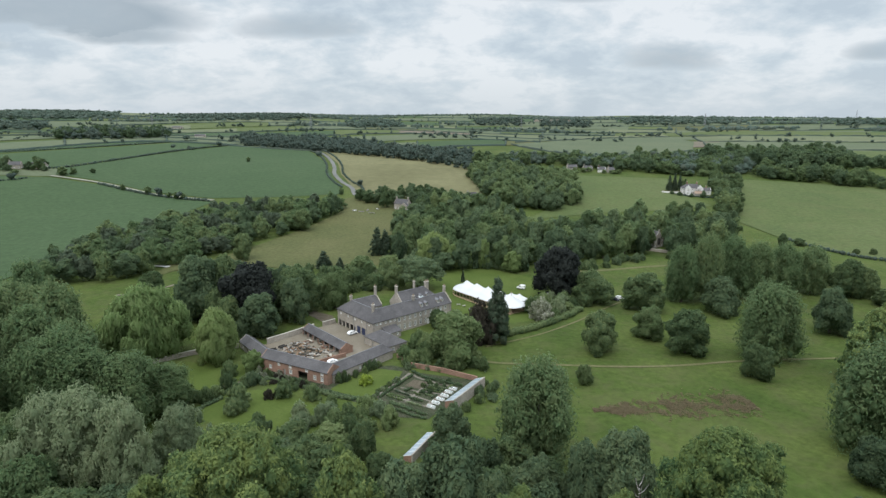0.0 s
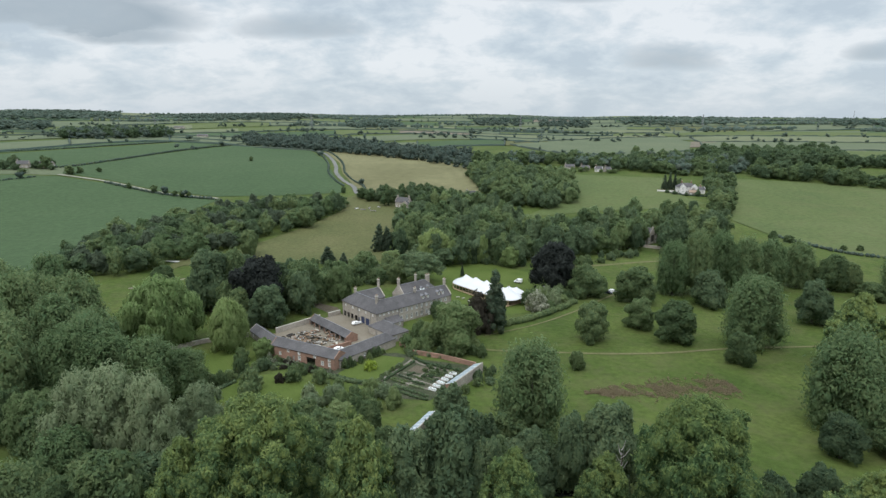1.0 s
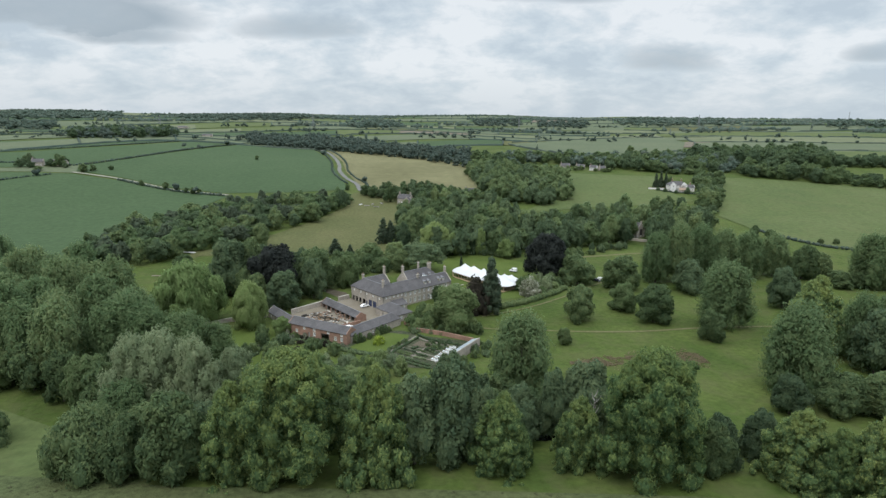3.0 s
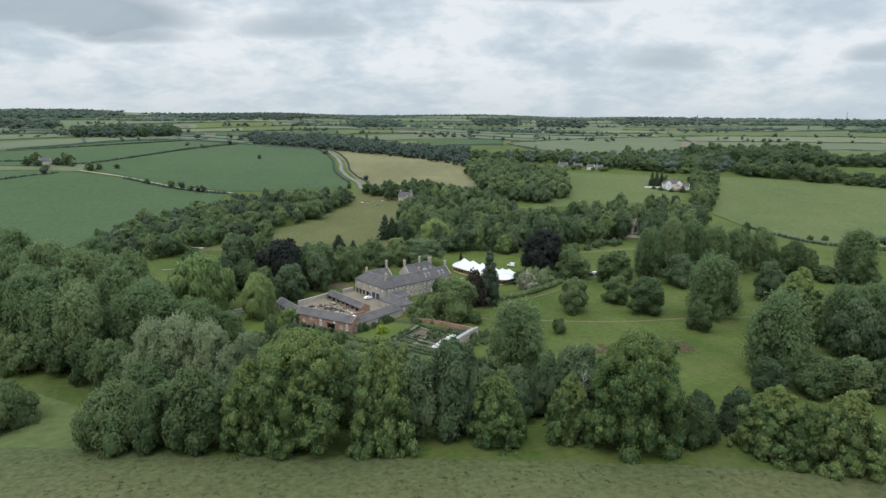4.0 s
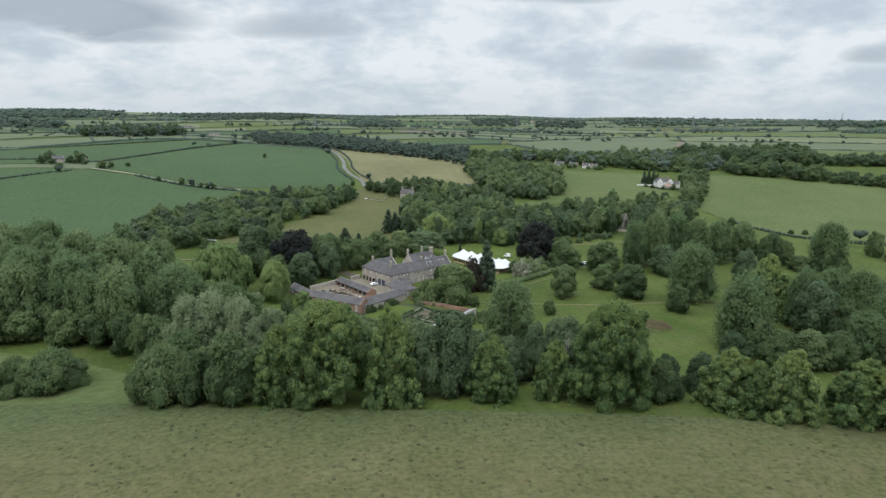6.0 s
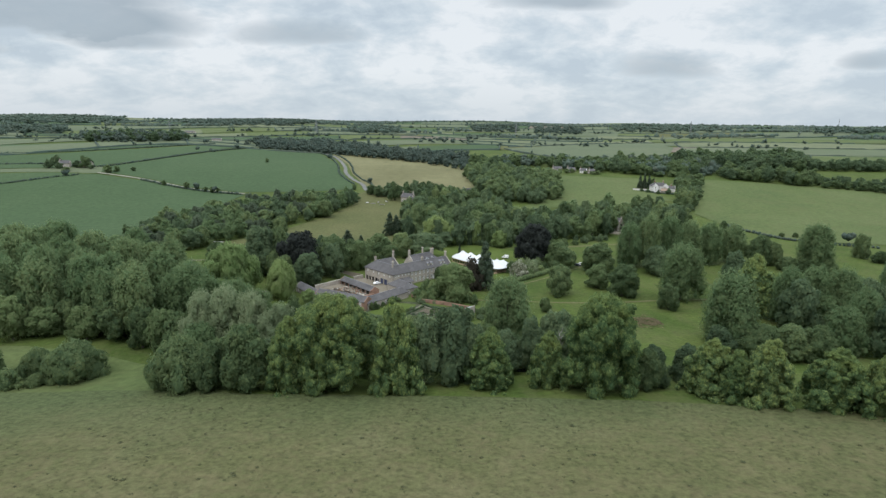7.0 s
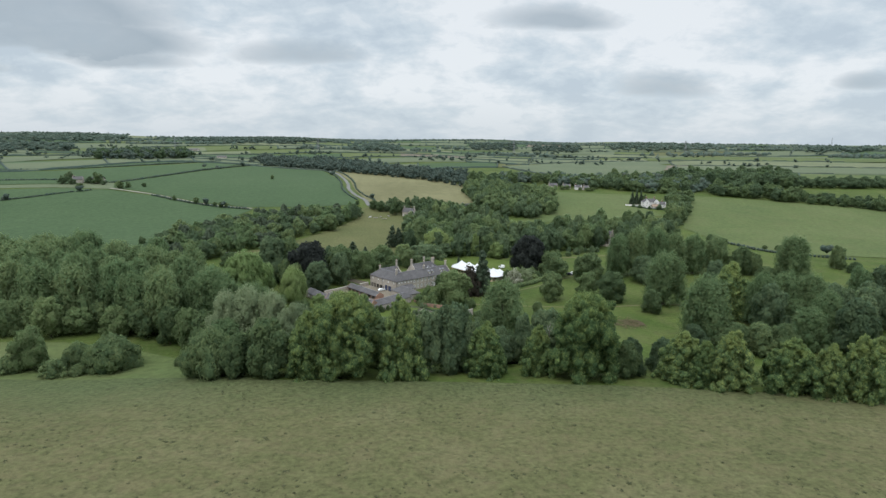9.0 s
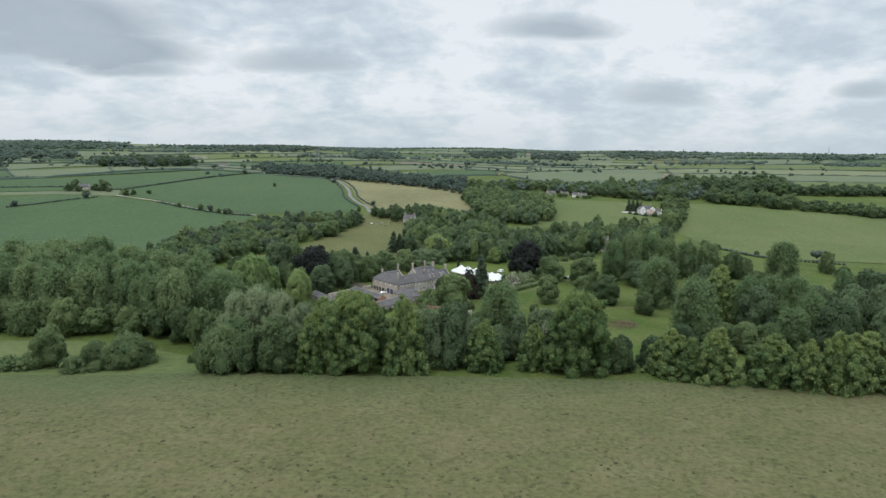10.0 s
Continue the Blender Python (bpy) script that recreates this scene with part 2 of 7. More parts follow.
LANE_DIRT = ground_mat("pale_dry_dirt", (0.185, 0.185, 0.140), (0.215, 0.212, 0.165), (0.245, 0.238, 0.190), 0.05, 0.8, 0.3)
SOIL = ground_mat("garden_soil", (0.075, 0.064, 0.045), (0.098, 0.083, 0.060), (0.120, 0.105, 0.075), 0.2, 2.0, 0.5)

LEAF_MID = leaf_mat("oak_leaves", (0.0876, 0.1425, 0.0687), (0.1230, 0.1799, 0.0786), (0.1708, 0.2205, 0.0948))
LEAF_DARK = leaf_mat("dark_leaves", (0.0849, 0.1398, 0.0775), (0.1122, 0.1648, 0.0847), (0.1484, 0.1993, 0.0976))
LEAF_LIGHT = leaf_mat("light_leaves", (0.1268, 0.1956, 0.0806), (0.1569, 0.2192, 0.0932), (0.1953, 0.2477, 0.1137))
LEAF_LIME = leaf_mat("lime_leaves", (0.0764, 0.1397, 0.0626), (0.1356, 0.2116, 0.0834), (0.2950, 0.3592, 0.1212), 0.15, young=(0.25, 0.30, 0.09))
LEAF_POPLAR = leaf_mat("poplar_leaves", (0.1109, 0.1844, 0.0862), (0.1403, 0.2063, 0.0906), (0.1790, 0.2331, 0.1063), 0.12)
LEAF_SILVER = leaf_mat("silver_leaves", (0.1822, 0.2502, 0.1392), (0.2061, 0.2639, 0.1452), (0.2518, 0.2985, 0.1706), 0.12)
LEAF_WILLOW = leaf_mat("willow_leaves", (0.1764, 0.2650, 0.0962), (0.2157, 0.2944, 0.1113), (0.2498, 0.3190, 0.1329), 0.12)
LEAF_DULL = leaf_mat("dull_olive_leaves", (0.0716, 0.1043, 0.0696), (0.0990, 0.1346, 0.0843), (0.1297, 0.1628, 0.0982))
LEAF_TUSSOCK = leaf_mat("tussock_grass", (0.096, 0.110, 0.052), (0.122, 0.132, 0.064), (0.160, 0.152, 0.084))
LEAF_BRACKEN = leaf_mat("bracken_fronds", (0.1960, 0.1560, 0.0875), (0.2765, 0.2080, 0.1281), (0.3325, 0.2795, 0.1562))
LEAF_COPPER = leaf_mat("copper_leaves", (0.0217, 0.0276, 0.0243), (0.0342, 0.0406, 0.0365), (0.0544, 0.0632, 0.0540), 0.15)
LEAF_BRONZE = leaf_mat("bronze_leaves", (0.0310, 0.0304, 0.0224), (0.0508, 0.0462, 0.0330), (0.0713, 0.0660, 0.0462), 0.15)
LEAF_NEEDLE = leaf_mat("dark_needles", (0.0594, 0.1000, 0.0655), (0.0842, 0.1210, 0.0746), (0.1235, 0.1502, 0.0924), 0.15)
# leaves of far woods and hedges, distance haze mixed in as paler, bluer colour
LEAF_HAZED = leaf_mat("hazed_far_leaves", (0.1005, 0.1496, 0.1247), (0.1099, 0.1485, 0.1172), (0.1326, 0.1620, 0.1241), 0.2, 0.085)
LEAF_BLOSSOM = leaf_mat("white_blossom", (0.10, 0.13, 0.06), (0.24, 0.26, 0.18), (0.50, 0.50, 0.42), 0.1)
LEAF_GOLD = leaf_mat("golden_leaves", (0.1901, 0.2808, 0.0432), (0.3136, 0.4104, 0.0648), (0.4277, 0.5184, 0.1080), 0.1)
BARK = stone_mat("bark", (0.05, 0.042, 0.032), (0.13, 0.115, 0.09), 3.0)

LIMESTONE = stone_mat("grey_limestone", (0.2746, 0.2451, 0.2064), (0.4163, 0.3741, 0.3182), 2.4, stain=0.25)
DRESSED = stone_mat("dressed_stone", (0.40, 0.375, 0.32), (0.50, 0.47, 0.41), 2.0, stain=0.15)
SLATE = stone_mat("grey_slate", (0.0696, 0.0660, 0.0683), (0.1071, 0.1003, 0.0999), 3.2, rough=0.7, stain=0.3)
BRICK = stone_mat("red_brick", (0.2248, 0.1329, 0.0979), (0.3180, 0.1990, 0.1448), 5.0, stain=0.3)
WHITEWASH = stone_mat("white_render", (0.62, 0.60, 0.58), (0.76, 0.74, 0.71), 1.2, stain=0.12)
WHITE_PAINT = plain_mat("white_paint", (0.78, 0.78, 0.76), 0.45)
BLUE_PAINT = plain_mat("dark_blue_paint", (0.035, 0.045, 0.09), 0.5)
TIMBER = plain_mat("brown_timber", (0.20, 0.13, 0.08), 0.8, vary=0.3)
PALE_TIMBER = plain_mat("pale_brown_timber", (0.40, 0.29, 0.19), 0.75, vary=0.25)
GREY_TIMBER = plain_mat("weathered_timber", (0.26, 0.245, 0.22), 0.85, vary=0.3)
CANVAS = plain_mat("white_canvas", (0.5160, 0.5203, 0.5246), 0.7, vary=0.03, scale=0.4)
GLASS = glass_mat("window_glass", (0.30, 0.33, 0.34))
WHITENED = plain_mat("whitened_glass", (0.27, 0.32, 0.35), 0.3, vary=0.2, scale=0.6)
CLEAR = glass_mat("greenhouse_glass", (0.86, 0.9, 0.9))
PYLON_STEEL = plain_mat("dull_lattice_steel", (0.24, 0.25, 0.26), 0.7, 0.3)
STEEL = plain_mat("galvanised_steel", (0.42, 0.43, 0.44), 0.5, 0.6)
LEAD = plain_mat("lead_sheet", (0.17, 0.17, 0.18), 0.6, 0.2)
CAR_WHITE = plain_mat("white_car_paint", (0.80, 0.80, 0.79), 0.25, vary=0.02)
CAR_DARK = plain_mat("dark_car_paint", (0.03, 0.035, 0.045), 0.25, vary=0.05)
RUBBER = plain_mat("black_rubber", (0.02, 0.02, 0.02), 0.8)
POT = plain_mat("clay_pot", (0.26, 0.19, 0.14), 0.85, vary=0.2)
DARK_IN = plain_mat("dark_interior", (0.05, 0.045, 0.04), 0.9)
WATER = plain_mat("still_water", (0.02, 0.025, 0.02), 0.06, spec=0.5)

# ---- the land ----
KNOT_Y = np.array([-5200, -900, -300, 0, 31, 83, 118, 150, 200, 300, 400, 470, 600, 800, 1270, 2000, 3000, 4000, 5200], float)
KNOT_Z = np.array([60, 40, 27, 14, 11.5, 7, 2.2, 0.4, 0, 0.4, 3, 6.5, 17, 30, 45, 58, 74, 84, 92], float)


def glide(a, b, x):
    t = np.clip((x - a) / (b - a), 0, 1)
    return t * t * (3 - 2 * t)


def profile(x):
    x = np.clip(np.asarray(x, float), KNOT_Y[0], KNOT_Y[-1])
    d = np.diff(KNOT_Z) / np.diff(KNOT_Y)
    m = np.r_[d[0], (d[1:] + d[:-1]) / 2, d[-1]]
    m[1] = d[1]
    i = np.clip(np.searchsorted(KNOT_Y, x) - 1, 0, len(KNOT_Y) - 2)
    h = KNOT_Y[i + 1] - KNOT_Y[i]
    t = (x - KNOT_Y[i]) / h
    return (2 * t**3 - 3 * t * t + 1) * KNOT_Z[i] + (t**3 - 2 * t * t + t) * h * m[i] + (3 * t * t - 2 * t**3) * KNOT_Z[i + 1] + (t**3 - t * t) * h * m[i + 1]


def land(x, y):
    """Height of the land: a slope in the south, a flat valley, then fields rising to far hills."""
    x, y = np.asarray(x, float), np.asarray(y, float)
    d = y + (np.hypot(x, y) - y) * glide(500, 1200, y)
    z = profile(d)
    z = z + 9 * glide(-230, -480, x) * glide(380, 620, y) * (1 - glide(900, 1500, y))
    z = z - 4.5 * glide(-60, -150, x) * glide(30, 90, y) * (1 - glide(95, 160, y))
    w = glide(900, 1800, d)
    return z + w * (9 * np.sin(x / 410 + 1.0) * np.sin(y / 530 + 0.6) + 5 * np.sin(x / 230 + y / 700))


def part(name, bm, material, parent=None, label=""):
    """Links a bmesh, or a ready mesh, as one mesh object under a thing or under a part."""
    if isinstance(bm, bmesh.types.BMesh):
        me = bpy.data.meshes.new(name)
        bm.to_mesh(me)
        bm.free()
    else:
        me = bm
    if material and not me.materials:
        me.materials.append(material)
    ob = new(name, me)
    ob.parent = parent
    return tagged(ob, label)


def thing(name, m, label, category, group="", kind=""):
    ob = new(name)
    ob.empty_display_size = 0.5
    ob.matrix_world = m
    return tagged(ob, label, category, group, kind)


def mesh_of(name, verts, faces, material=None, smooth=False):
    me = bpy.data.meshes.new(name)
    me.from_pydata([tuple(map(float, v)) for v in verts], [], [tuple(map(int, f)) for f in faces])
    if material:
        me.materials.append(material)
    if smooth:
        me.shade_smooth()
    return me


def sheet(name, xs, ys, lift, keep=None):
    gx, gy = np.meshgrid(xs, ys)
    verts = np.stack([gx, gy, land(gx, gy) + lift], -1).reshape(-1, 3)
    n, k = len(xs), len(ys)
    i = (np.arange(k - 1)[:, None] * n + np.arange(n - 1)).ravel()
    faces = np.stack([i, i + 1, i + n + 1, i + n], 1)
    if keep is not None:
        c = verts[faces].mean(1)
        faces = faces[keep(c)]
    return verts, faces


def spread(limit, step, grow):
    out, at = [0.0], step
    while out[-1] < limit:
        out.append(out[-1] + at)
        at *= grow
    return np.array(out)


sx = spread(4900, 9, 1.026)
gx = np.r_[-sx[:0:-1], sx]
sy = spread(4500, 9, 1.024)
ys_up = np.r_[np.arange(0, 500, 8.0), 500 + sy]
ys_dn = -spread(4900, 12, 1.06)[:0:-1]
verts, faces = sheet("ground", gx, np.r_[ys_dn, ys_up], 0.0, lambda c: np.hypot(c[:, 0], c[:, 1]) < 4840)
ground = part("ground", mesh_of("ground", verts, faces, GRASS, True), None)
tagged(ground, "green parkland and farmland rolling to low hills", "ground", kind="structure")


def field(name, outline, material, lift, step, label):
    """A field laid on the land inside its outline."""
    bm = bmesh.new()
    f = bm.faces.new([bm.verts.new((x, y, 0)) for x, y in outline])
    bmesh.ops.triangulate(bm, faces=[f])
    a = np.array(outline)
    for axis in (0, 1):
        no = [0, 0, 0]
        no[axis] = 1
        for at in np.arange(math.ceil(a[:, axis].min() / step) * step, a[:, axis].max(), step):
            co = [0, 0, 0]
            co[axis] = at
            bmesh.ops.bisect_plane(bm, geom=bm.verts[:] + bm.edges[:] + bm.faces[:], plane_co=co, plane_no=no)
    for v in bm.verts:
        v.co.z = float(land(v.co.x, v.co.y)) + lift
    bmesh.ops.recalc_face_normals(bm, faces=bm.faces[:])
    if sum(f.normal.z for f in bm.faces) < 0:
        bmesh.ops.reverse_faces(bm, faces=bm.faces[:])
    return tagged(part(name, bm, material), label, "field", kind="structure")


def curve_through(points, n=8):
    p = [np.array(q, float) for q in points]
    p = [2 * p[0] - p[1], *p, 2 * p[-1] - p[-2]]
    out = []
    for a, b, c, d in zip(p, p[1:], p[2:], p[3:]):
        for k in range(n):
            t = k / n
            out.append(0.5 * (2 * b + (c - a) * t + (2 * a - 5 * b + 4 * c - d) * t * t + (3 * b - a - 3 * c + d) * t**3))
    return np.array(out + [p[-2]])


def ribbon(name, points, width, material, lift, label, category, n=8, kind="structure"):
    """A lane or path that follows the land."""
    c = curve_through(points, n)
    way = np.gradient(c, axis=0)
    side = np.stack([-way[:, 1], way[:, 0]], 1) / np.linalg.norm(way, axis=1)[:, None]
    wob = 1 + 0.12 * np.sin(np.arange(len(c)) * 1.7)[:, None]
    rows = [c + side * width * k * wob / 2 for k in (-1, -0.35, 0.35, 1)]
    v = np.concatenate([np.c_[r, land(r[:, 0], r[:, 1]) + lift] for r in rows])
    k = len(c)
    f = [(j * k + i, j * k + i + 1, (j + 1) * k + i + 1, (j + 1) * k + i) for j in range(3) for i in range(k - 1)]
    f = [q[::-1] for q in f] if (v[f[0][1]] - v[f[0][0]])[0] * (v[f[0][3]] - v[f[0][0]])[1] - (v[f[0][1]] - v[f[0][0]])[1] * (v[f[0][3]] - v[f[0][0]])[0] < 0 else f
    return tagged(part(name, mesh_of(name, v, f, material, True), None), label, category, kind=kind)


# ---- plan: trees as (x, y, height, crown radius), outlines and lines as (x, y) ----
ROUND_AT = [
    (67.0, 223.7, 16.4, 7.5), (100.8, 223.1, 17.1, 9.2), (102.2, 276.5, 18.1, 9.9), (116.5, 199.2, 12.6, 5.8), (81.4, 286.6, 15.9, 9.9),
    (214.3, 297.9, 19.5, 8.4), (222.1, 295.4, 16.1, 6.9), (-92.1, 270.4, 27.1, 8.0), (-61.0, 270.1, 22.8, 10.1), (-141.2, 301.9, 11.4, 6.6),
    (4.4, 252.5, 8.2, 4.2), (-12.2, 382.5, 24.6, 10.8), (-94.6, 451.1, 15.5, 8.0), (-115.1, 370.6, 16.1, 5.9), (52.4, 349.2, 12.8, 6.7),
    (-17.4, 309.6, 13.1, 5.6), (-29.3, 309.6, 8.5, 5.0), (225.4, 280.3, 9.3, 7.1), (235.4, 280.5, 8.7, 6.4), (246.3, 274.9, 10.8, 6.4),
    (126.4, 133.5, 13.3, 7.8), (137.9, 132.1, 13.9, 8.3),
]
ROUND_AT += [
    (146.2, 127.9, 13.8, 7.3), (-61.4, 94.0, 21.5, 9.0), (-73.3, 94.4, 15.9, 6.5),
    (67.9, 93.6, 13.8, 5.2), (283.0, 387.4, 3.9, 2.2), (293.5, 386.1, 4.2, 2.6),
    (258.3, 410.2, 5.2, 4.3), (244.2, 406.6, 9.2, 3.5), (299.4, 318.2, 17.0, 6.4), (-123.2, 398.3, 10.0, 6.0), (302.3, 304.6, 8.1, 5.4),
]
LIGHT_AT = [
    (91.8, 239.5, 13.4, 7.3), (-44.9, 279.5, 17.1, 7.5), (36.9, 403.2, 16.8, 7.6),
    (-22.1, 336.9, 11.7, 8.0), (-38.1, 336.6, 10.8, 8.0), (3.0, 221.3, 7.5, 4.3), (54.2, 194.6, 7.1, 3.1), (-160.5, 116.0, 17.0, 7.6), (11.0, 215.5, 18.5, 10.5),
]
FRESH_AT = [
    (33.1, 351.4, 18.0, 3.6), (14.6, 351.0, 14.5, 5.0), (48.5, 343.5, 12.5, 6.0), (23.0, 354.0, 11.0, 4.0), (-63.5, 208.0, 7.0, 4.2),
]
DARKGREEN_AT = [
    (136.5, 270.5, 17.0, 9.5), (172.5, 244.9, 19.2, 8.7), (-70.4, 242.5, 17.5, 9.9), (-102.1, 262.3, 28.3, 11.0), (6.3, 149.5, 13.8, 6.1),
    (110.4, 133.0, 12.0, 6.1), (84.0, 103.0, 13.0, 5.5), (70.5, 96.5, 14.0, 5.0), (4.5, 104.3, 25.0, 9.5), (-5.1, 100.7, 22.9, 7.6),
    (33.4, 117.4, 19.1, 5.6), (43.0, 119.0, 21.0, 8.0), (24.7, 123.1, 13.5, 5.7), (12.4, 103.3, 18.8, 5.2),
]
POPLAR_AT = [
    (129.5, 217.0, 31.0, 12.0), (126.0, 289.1, 30.3, 8.7), (138.5, 291.4, 35.3, 8.5), (153.4, 295.6, 33.2, 9.5), (166.6, 295.5, 30.6, 9.0),
    (182.0, 298.5, 28.9, 9.1), (199.7, 303.1, 26.7, 8.9), (28.5, 145.0, 31.0, 10.5), (122.0, 149.5, 32.0, 11.8), (162.9, 176.8, 28.1, 8.0),
    (174.4, 176.0, 29.0, 9.1), (185.3, 172.6, 29.1, 9.0), (243.0, 281.0, 31.6, 11.7), (-100.7, 165.6, 26.3, 10.8), (-88.2, 167.8, 23.2, 10.1),
    (-80.5, 176.4, 16.1, 7.9), (-109.5, 162.7, 28.9, 9.8),
]
BLOSSOM_AT = [
    (51.3, 263.2, 8.0, 5.9), (68.2, 311.2, 6.8, 5.1), (-117.5, 220.7, 8.0, 3.9),
]
COPPER_AT = [
    (-77.8, 256.6, 26.9, 13.0), (65.4, 297.8, 26.0, 12.7),
]
WILLOW_AT = [
    (-79.6, 217.2, 18.2, 8.4), (-106.3, 219.1, 25.6, 13.7), (3.2, 361.0, 18.0, 10.5),
]
SPRUCE_AT = [
    (27.9, 236.7, 27.0, 6.8), (-61.9, 350.6, 10.9, 5.3), (-52.0, 349.0, 7.5, 3.3), (-32.9, 382.6, 18.4, 5.1), (-27.8, 383.0, 17.7, 4.7),
    (18.9, 324.3, 6.7, 1.4), (242.1, 607.5, 15.9, 3.4), (247.3, 607.6, 18.1, 3.4), (252.5, 607.7, 16.4, 3.1),
]
COPPERSHRUB_AT = [
    (20.4, 234.3, 14.7, 7.1),
]
CEDAR_AT = [
    (-4.9, 311.2, 17.5, 14.2),
]
LIME_AT = [
    (16.2, 96.4, 20.8, 7.7), (35.8, 98.1, 19.5, 6.5), (86.5, 90.3, 18.8, 8.4), (91.4, 83.2, 17.0, 6.2), (98.9, 80.1, 21.5, 8.1),
    (117.4, 75.9, 19.5, 9.1), (127.4, 71.1, 18.5, 6.2), (135.5, 68.1, 22.5, 7.3), (153.5, 192.0, 30.3, 12.2), (-14.1, 93.5, 30.8, 9.1),
    (-48.6, 93.6, 24.7, 7.9), (143.9, 72.0, 21.3, 9.2), (153.0, 76.8, 21.0, 8.4), (160.1, 67.4, 19.6, 9.5),
]
BIGL_AT = [
    (51.9, 93.6, 31.8, 11.4), (-34.7, 96.4, 30.9, 11.9),
]
SHRUB_AT = [
    (-166.9, 113.5, 5.8, 5.9), (-146.3, 107.2, 6.3, 4.7), (-174.3, 112.2, 4.8, 5.9),
]
MOUND_AT = [
    (-129.5, 116.5, 12.0, 11.5), (-146.0, 123.0, 8.0, 6.5), (-83.8, 98.0, 15.5, 11.0), (-102.8, 116.5, 3.6, 2.4), (-138.5, 110.0, 4.0, 4.0), (-140.0, 130.0, 5.0, 6.0),
]
SILVER_AT = [
    (-88.0, 130.0, 27.0, 8.5), (-78.0, 128.0, 29.0, 9.0), (-68.0, 124.0, 27.5, 8.0), (-61.0, 138.0, 20.0, 7.0),
]
FAREDGE_AT = [
    (-292.7, 589.3, 6.5, 2.7), (-263.5, 576.2, 7.9, 4.2), (-251.1, 572.9, 6.8, 3.7), (-238.6, 563.9, 5.7, 3.1), (-230.7, 559.5, 6.7, 3.6),
    (-224.2, 559.9, 5.7, 3.1), (-231.0, 792.9, 6.4, 3.3), (-417.3, 664.5, 14.3, 7.9), (-379.9, 642.3, 9.3, 6.4), (-373.2, 651.0, 7.1, 4.2),
    (-359.2, 663.3, 5.4, 3.6), (-423.9, 635.0, 5.1, 5.8), (-233.7, 375.5, 8.3, 3.9), (315.6, 920.9, 11.7, 7.7), (-83.0, 582.4, 6.5, 3.2),
    (-36.5, 529.9, 18.8, 7.4), (254.9, 602.2, 13.5, 2.8), (253.9, 509.5, 19.3, 12.1), (281.7, 576.5, 17.3, 8.1), (299.8, 588.9, 14.9, 8.3),
    (314.9, 694.0, 7.7, 9.7), (295.3, 693.9, 6.4, 8.4),
]
FIELD_CROP_LOWER = [
    (-635.0, 557.8), (-430.8, 624.1), (-383.3, 628.5), (-322.5, 608.3), (-251.6, 570.4),
    (-193.3, 548.8), (-207.6, 487.2), (-220.3, 422.2), (-222.2, 370.5), (-228.3, 347.2),
    (-238.8, 293.5), (-286.8, 260.7),
]
FIELD_CROP_UPPER = [
    (-389.1, 646.3), (-331.6, 626.4), (-257.6, 584.5), (-199.6, 562.8), (-136.4, 569.0),
    (-82.3, 584.6), (-108.0, 686.3), (-135.6, 800.4), (-183.3, 943.9), (-216.8, 1031.2),
    (-301.9, 1010.7), (-343.5, 882.1), (-376.8, 741.9), (-401.8, 681.1),
]
FIELD_STRIP_A = [
    (-672.8, 592.8), (-449.8, 652.8), (-411.1, 681.4), (-380.8, 750.0), (-348.5, 895.2),
    (-338.0, 983.4), (-375.8, 1014.7), (-439.8, 870.0), (-523.2, 763.5), (-751.2, 665.2),
]
FIELD_STRIP_B = [
    (-757.8, 671.4), (-530.5, 774.4), (-446.9, 884.4), (-384.0, 1037.3), (-418.1, 1078.0),
    (-543.8, 990.8), (-619.1, 907.0), (-884.2, 787.5),
]
FIELD_STUBBLE = [
    (-158.4, 928.0), (-99.7, 916.9), (-27.0, 866.7), (22.8, 797.4), (46.8, 756.0),
    (48.0, 691.1), (50.4, 622.8), (52.8, 558.3), (21.4, 557.3), (-15.3, 570.8),
    (-64.2, 582.7), (-79.1, 625.0), (-98.9, 693.8), (-115.7, 784.2),
]
FIELD_MEADOW = [
    (-156.0, 323.3), (-155.0, 357.9), (-132.7, 371.2), (-119.8, 399.3), (-93.8, 457.9),
    (-75.4, 509.1), (-77.0, 564.7), (-64.0, 580.7), (-20.5, 566.5), (-13.6, 505.3),
    (-28.0, 432.6), (-30.3, 358.9), (-78.9, 348.2), (-108.2, 358.6), (-124.1, 345.7),
    (-146.8, 345.7),
]
FIELD_PASTURE_A = [
    (165.9, 697.5), (265.5, 675.6), (246.4, 588.2), (255.7, 540.5), (218.9, 525.7),
    (145.2, 511.7), (78.7, 487.8), (118.2, 544.9), (143.4, 587.2),
]
FIELD_PASTURE_B = [
    (340.1, 671.8), (404.6, 651.6), (470.4, 615.6), (654.9, 575.5), (407.0, 348.2),
    (291.2, 371.2), (273.0, 392.4), (258.0, 426.6), (251.9, 480.7),
]
FIELD_PALE_A = [
    (143.1, 1069.3), (255.0, 1153.2), (375.9, 1236.4), (516.0, 1316.8), (491.1, 1135.5),
    (411.9, 953.5), (303.1, 859.4), (231.1, 859.6), (171.1, 974.7),
]
FIELD_PALE_B = [
    (155.2, 1107.1), (265.9, 1203.2), (606.1, 1605.9), (537.0, 1370.9), (386.8, 1272.8),
    (260.3, 1177.7),
]
FIELD_PALE_C = [
    (665.6, 1662.2), (827.2, 1662.2), (1069.7, 1428.6), (1272.3, 1313.6), (1186.0, 1223.0),
    (989.5, 1319.8), (837.6, 1415.2), (725.1, 1454.7), (605.7, 1477.0),
]
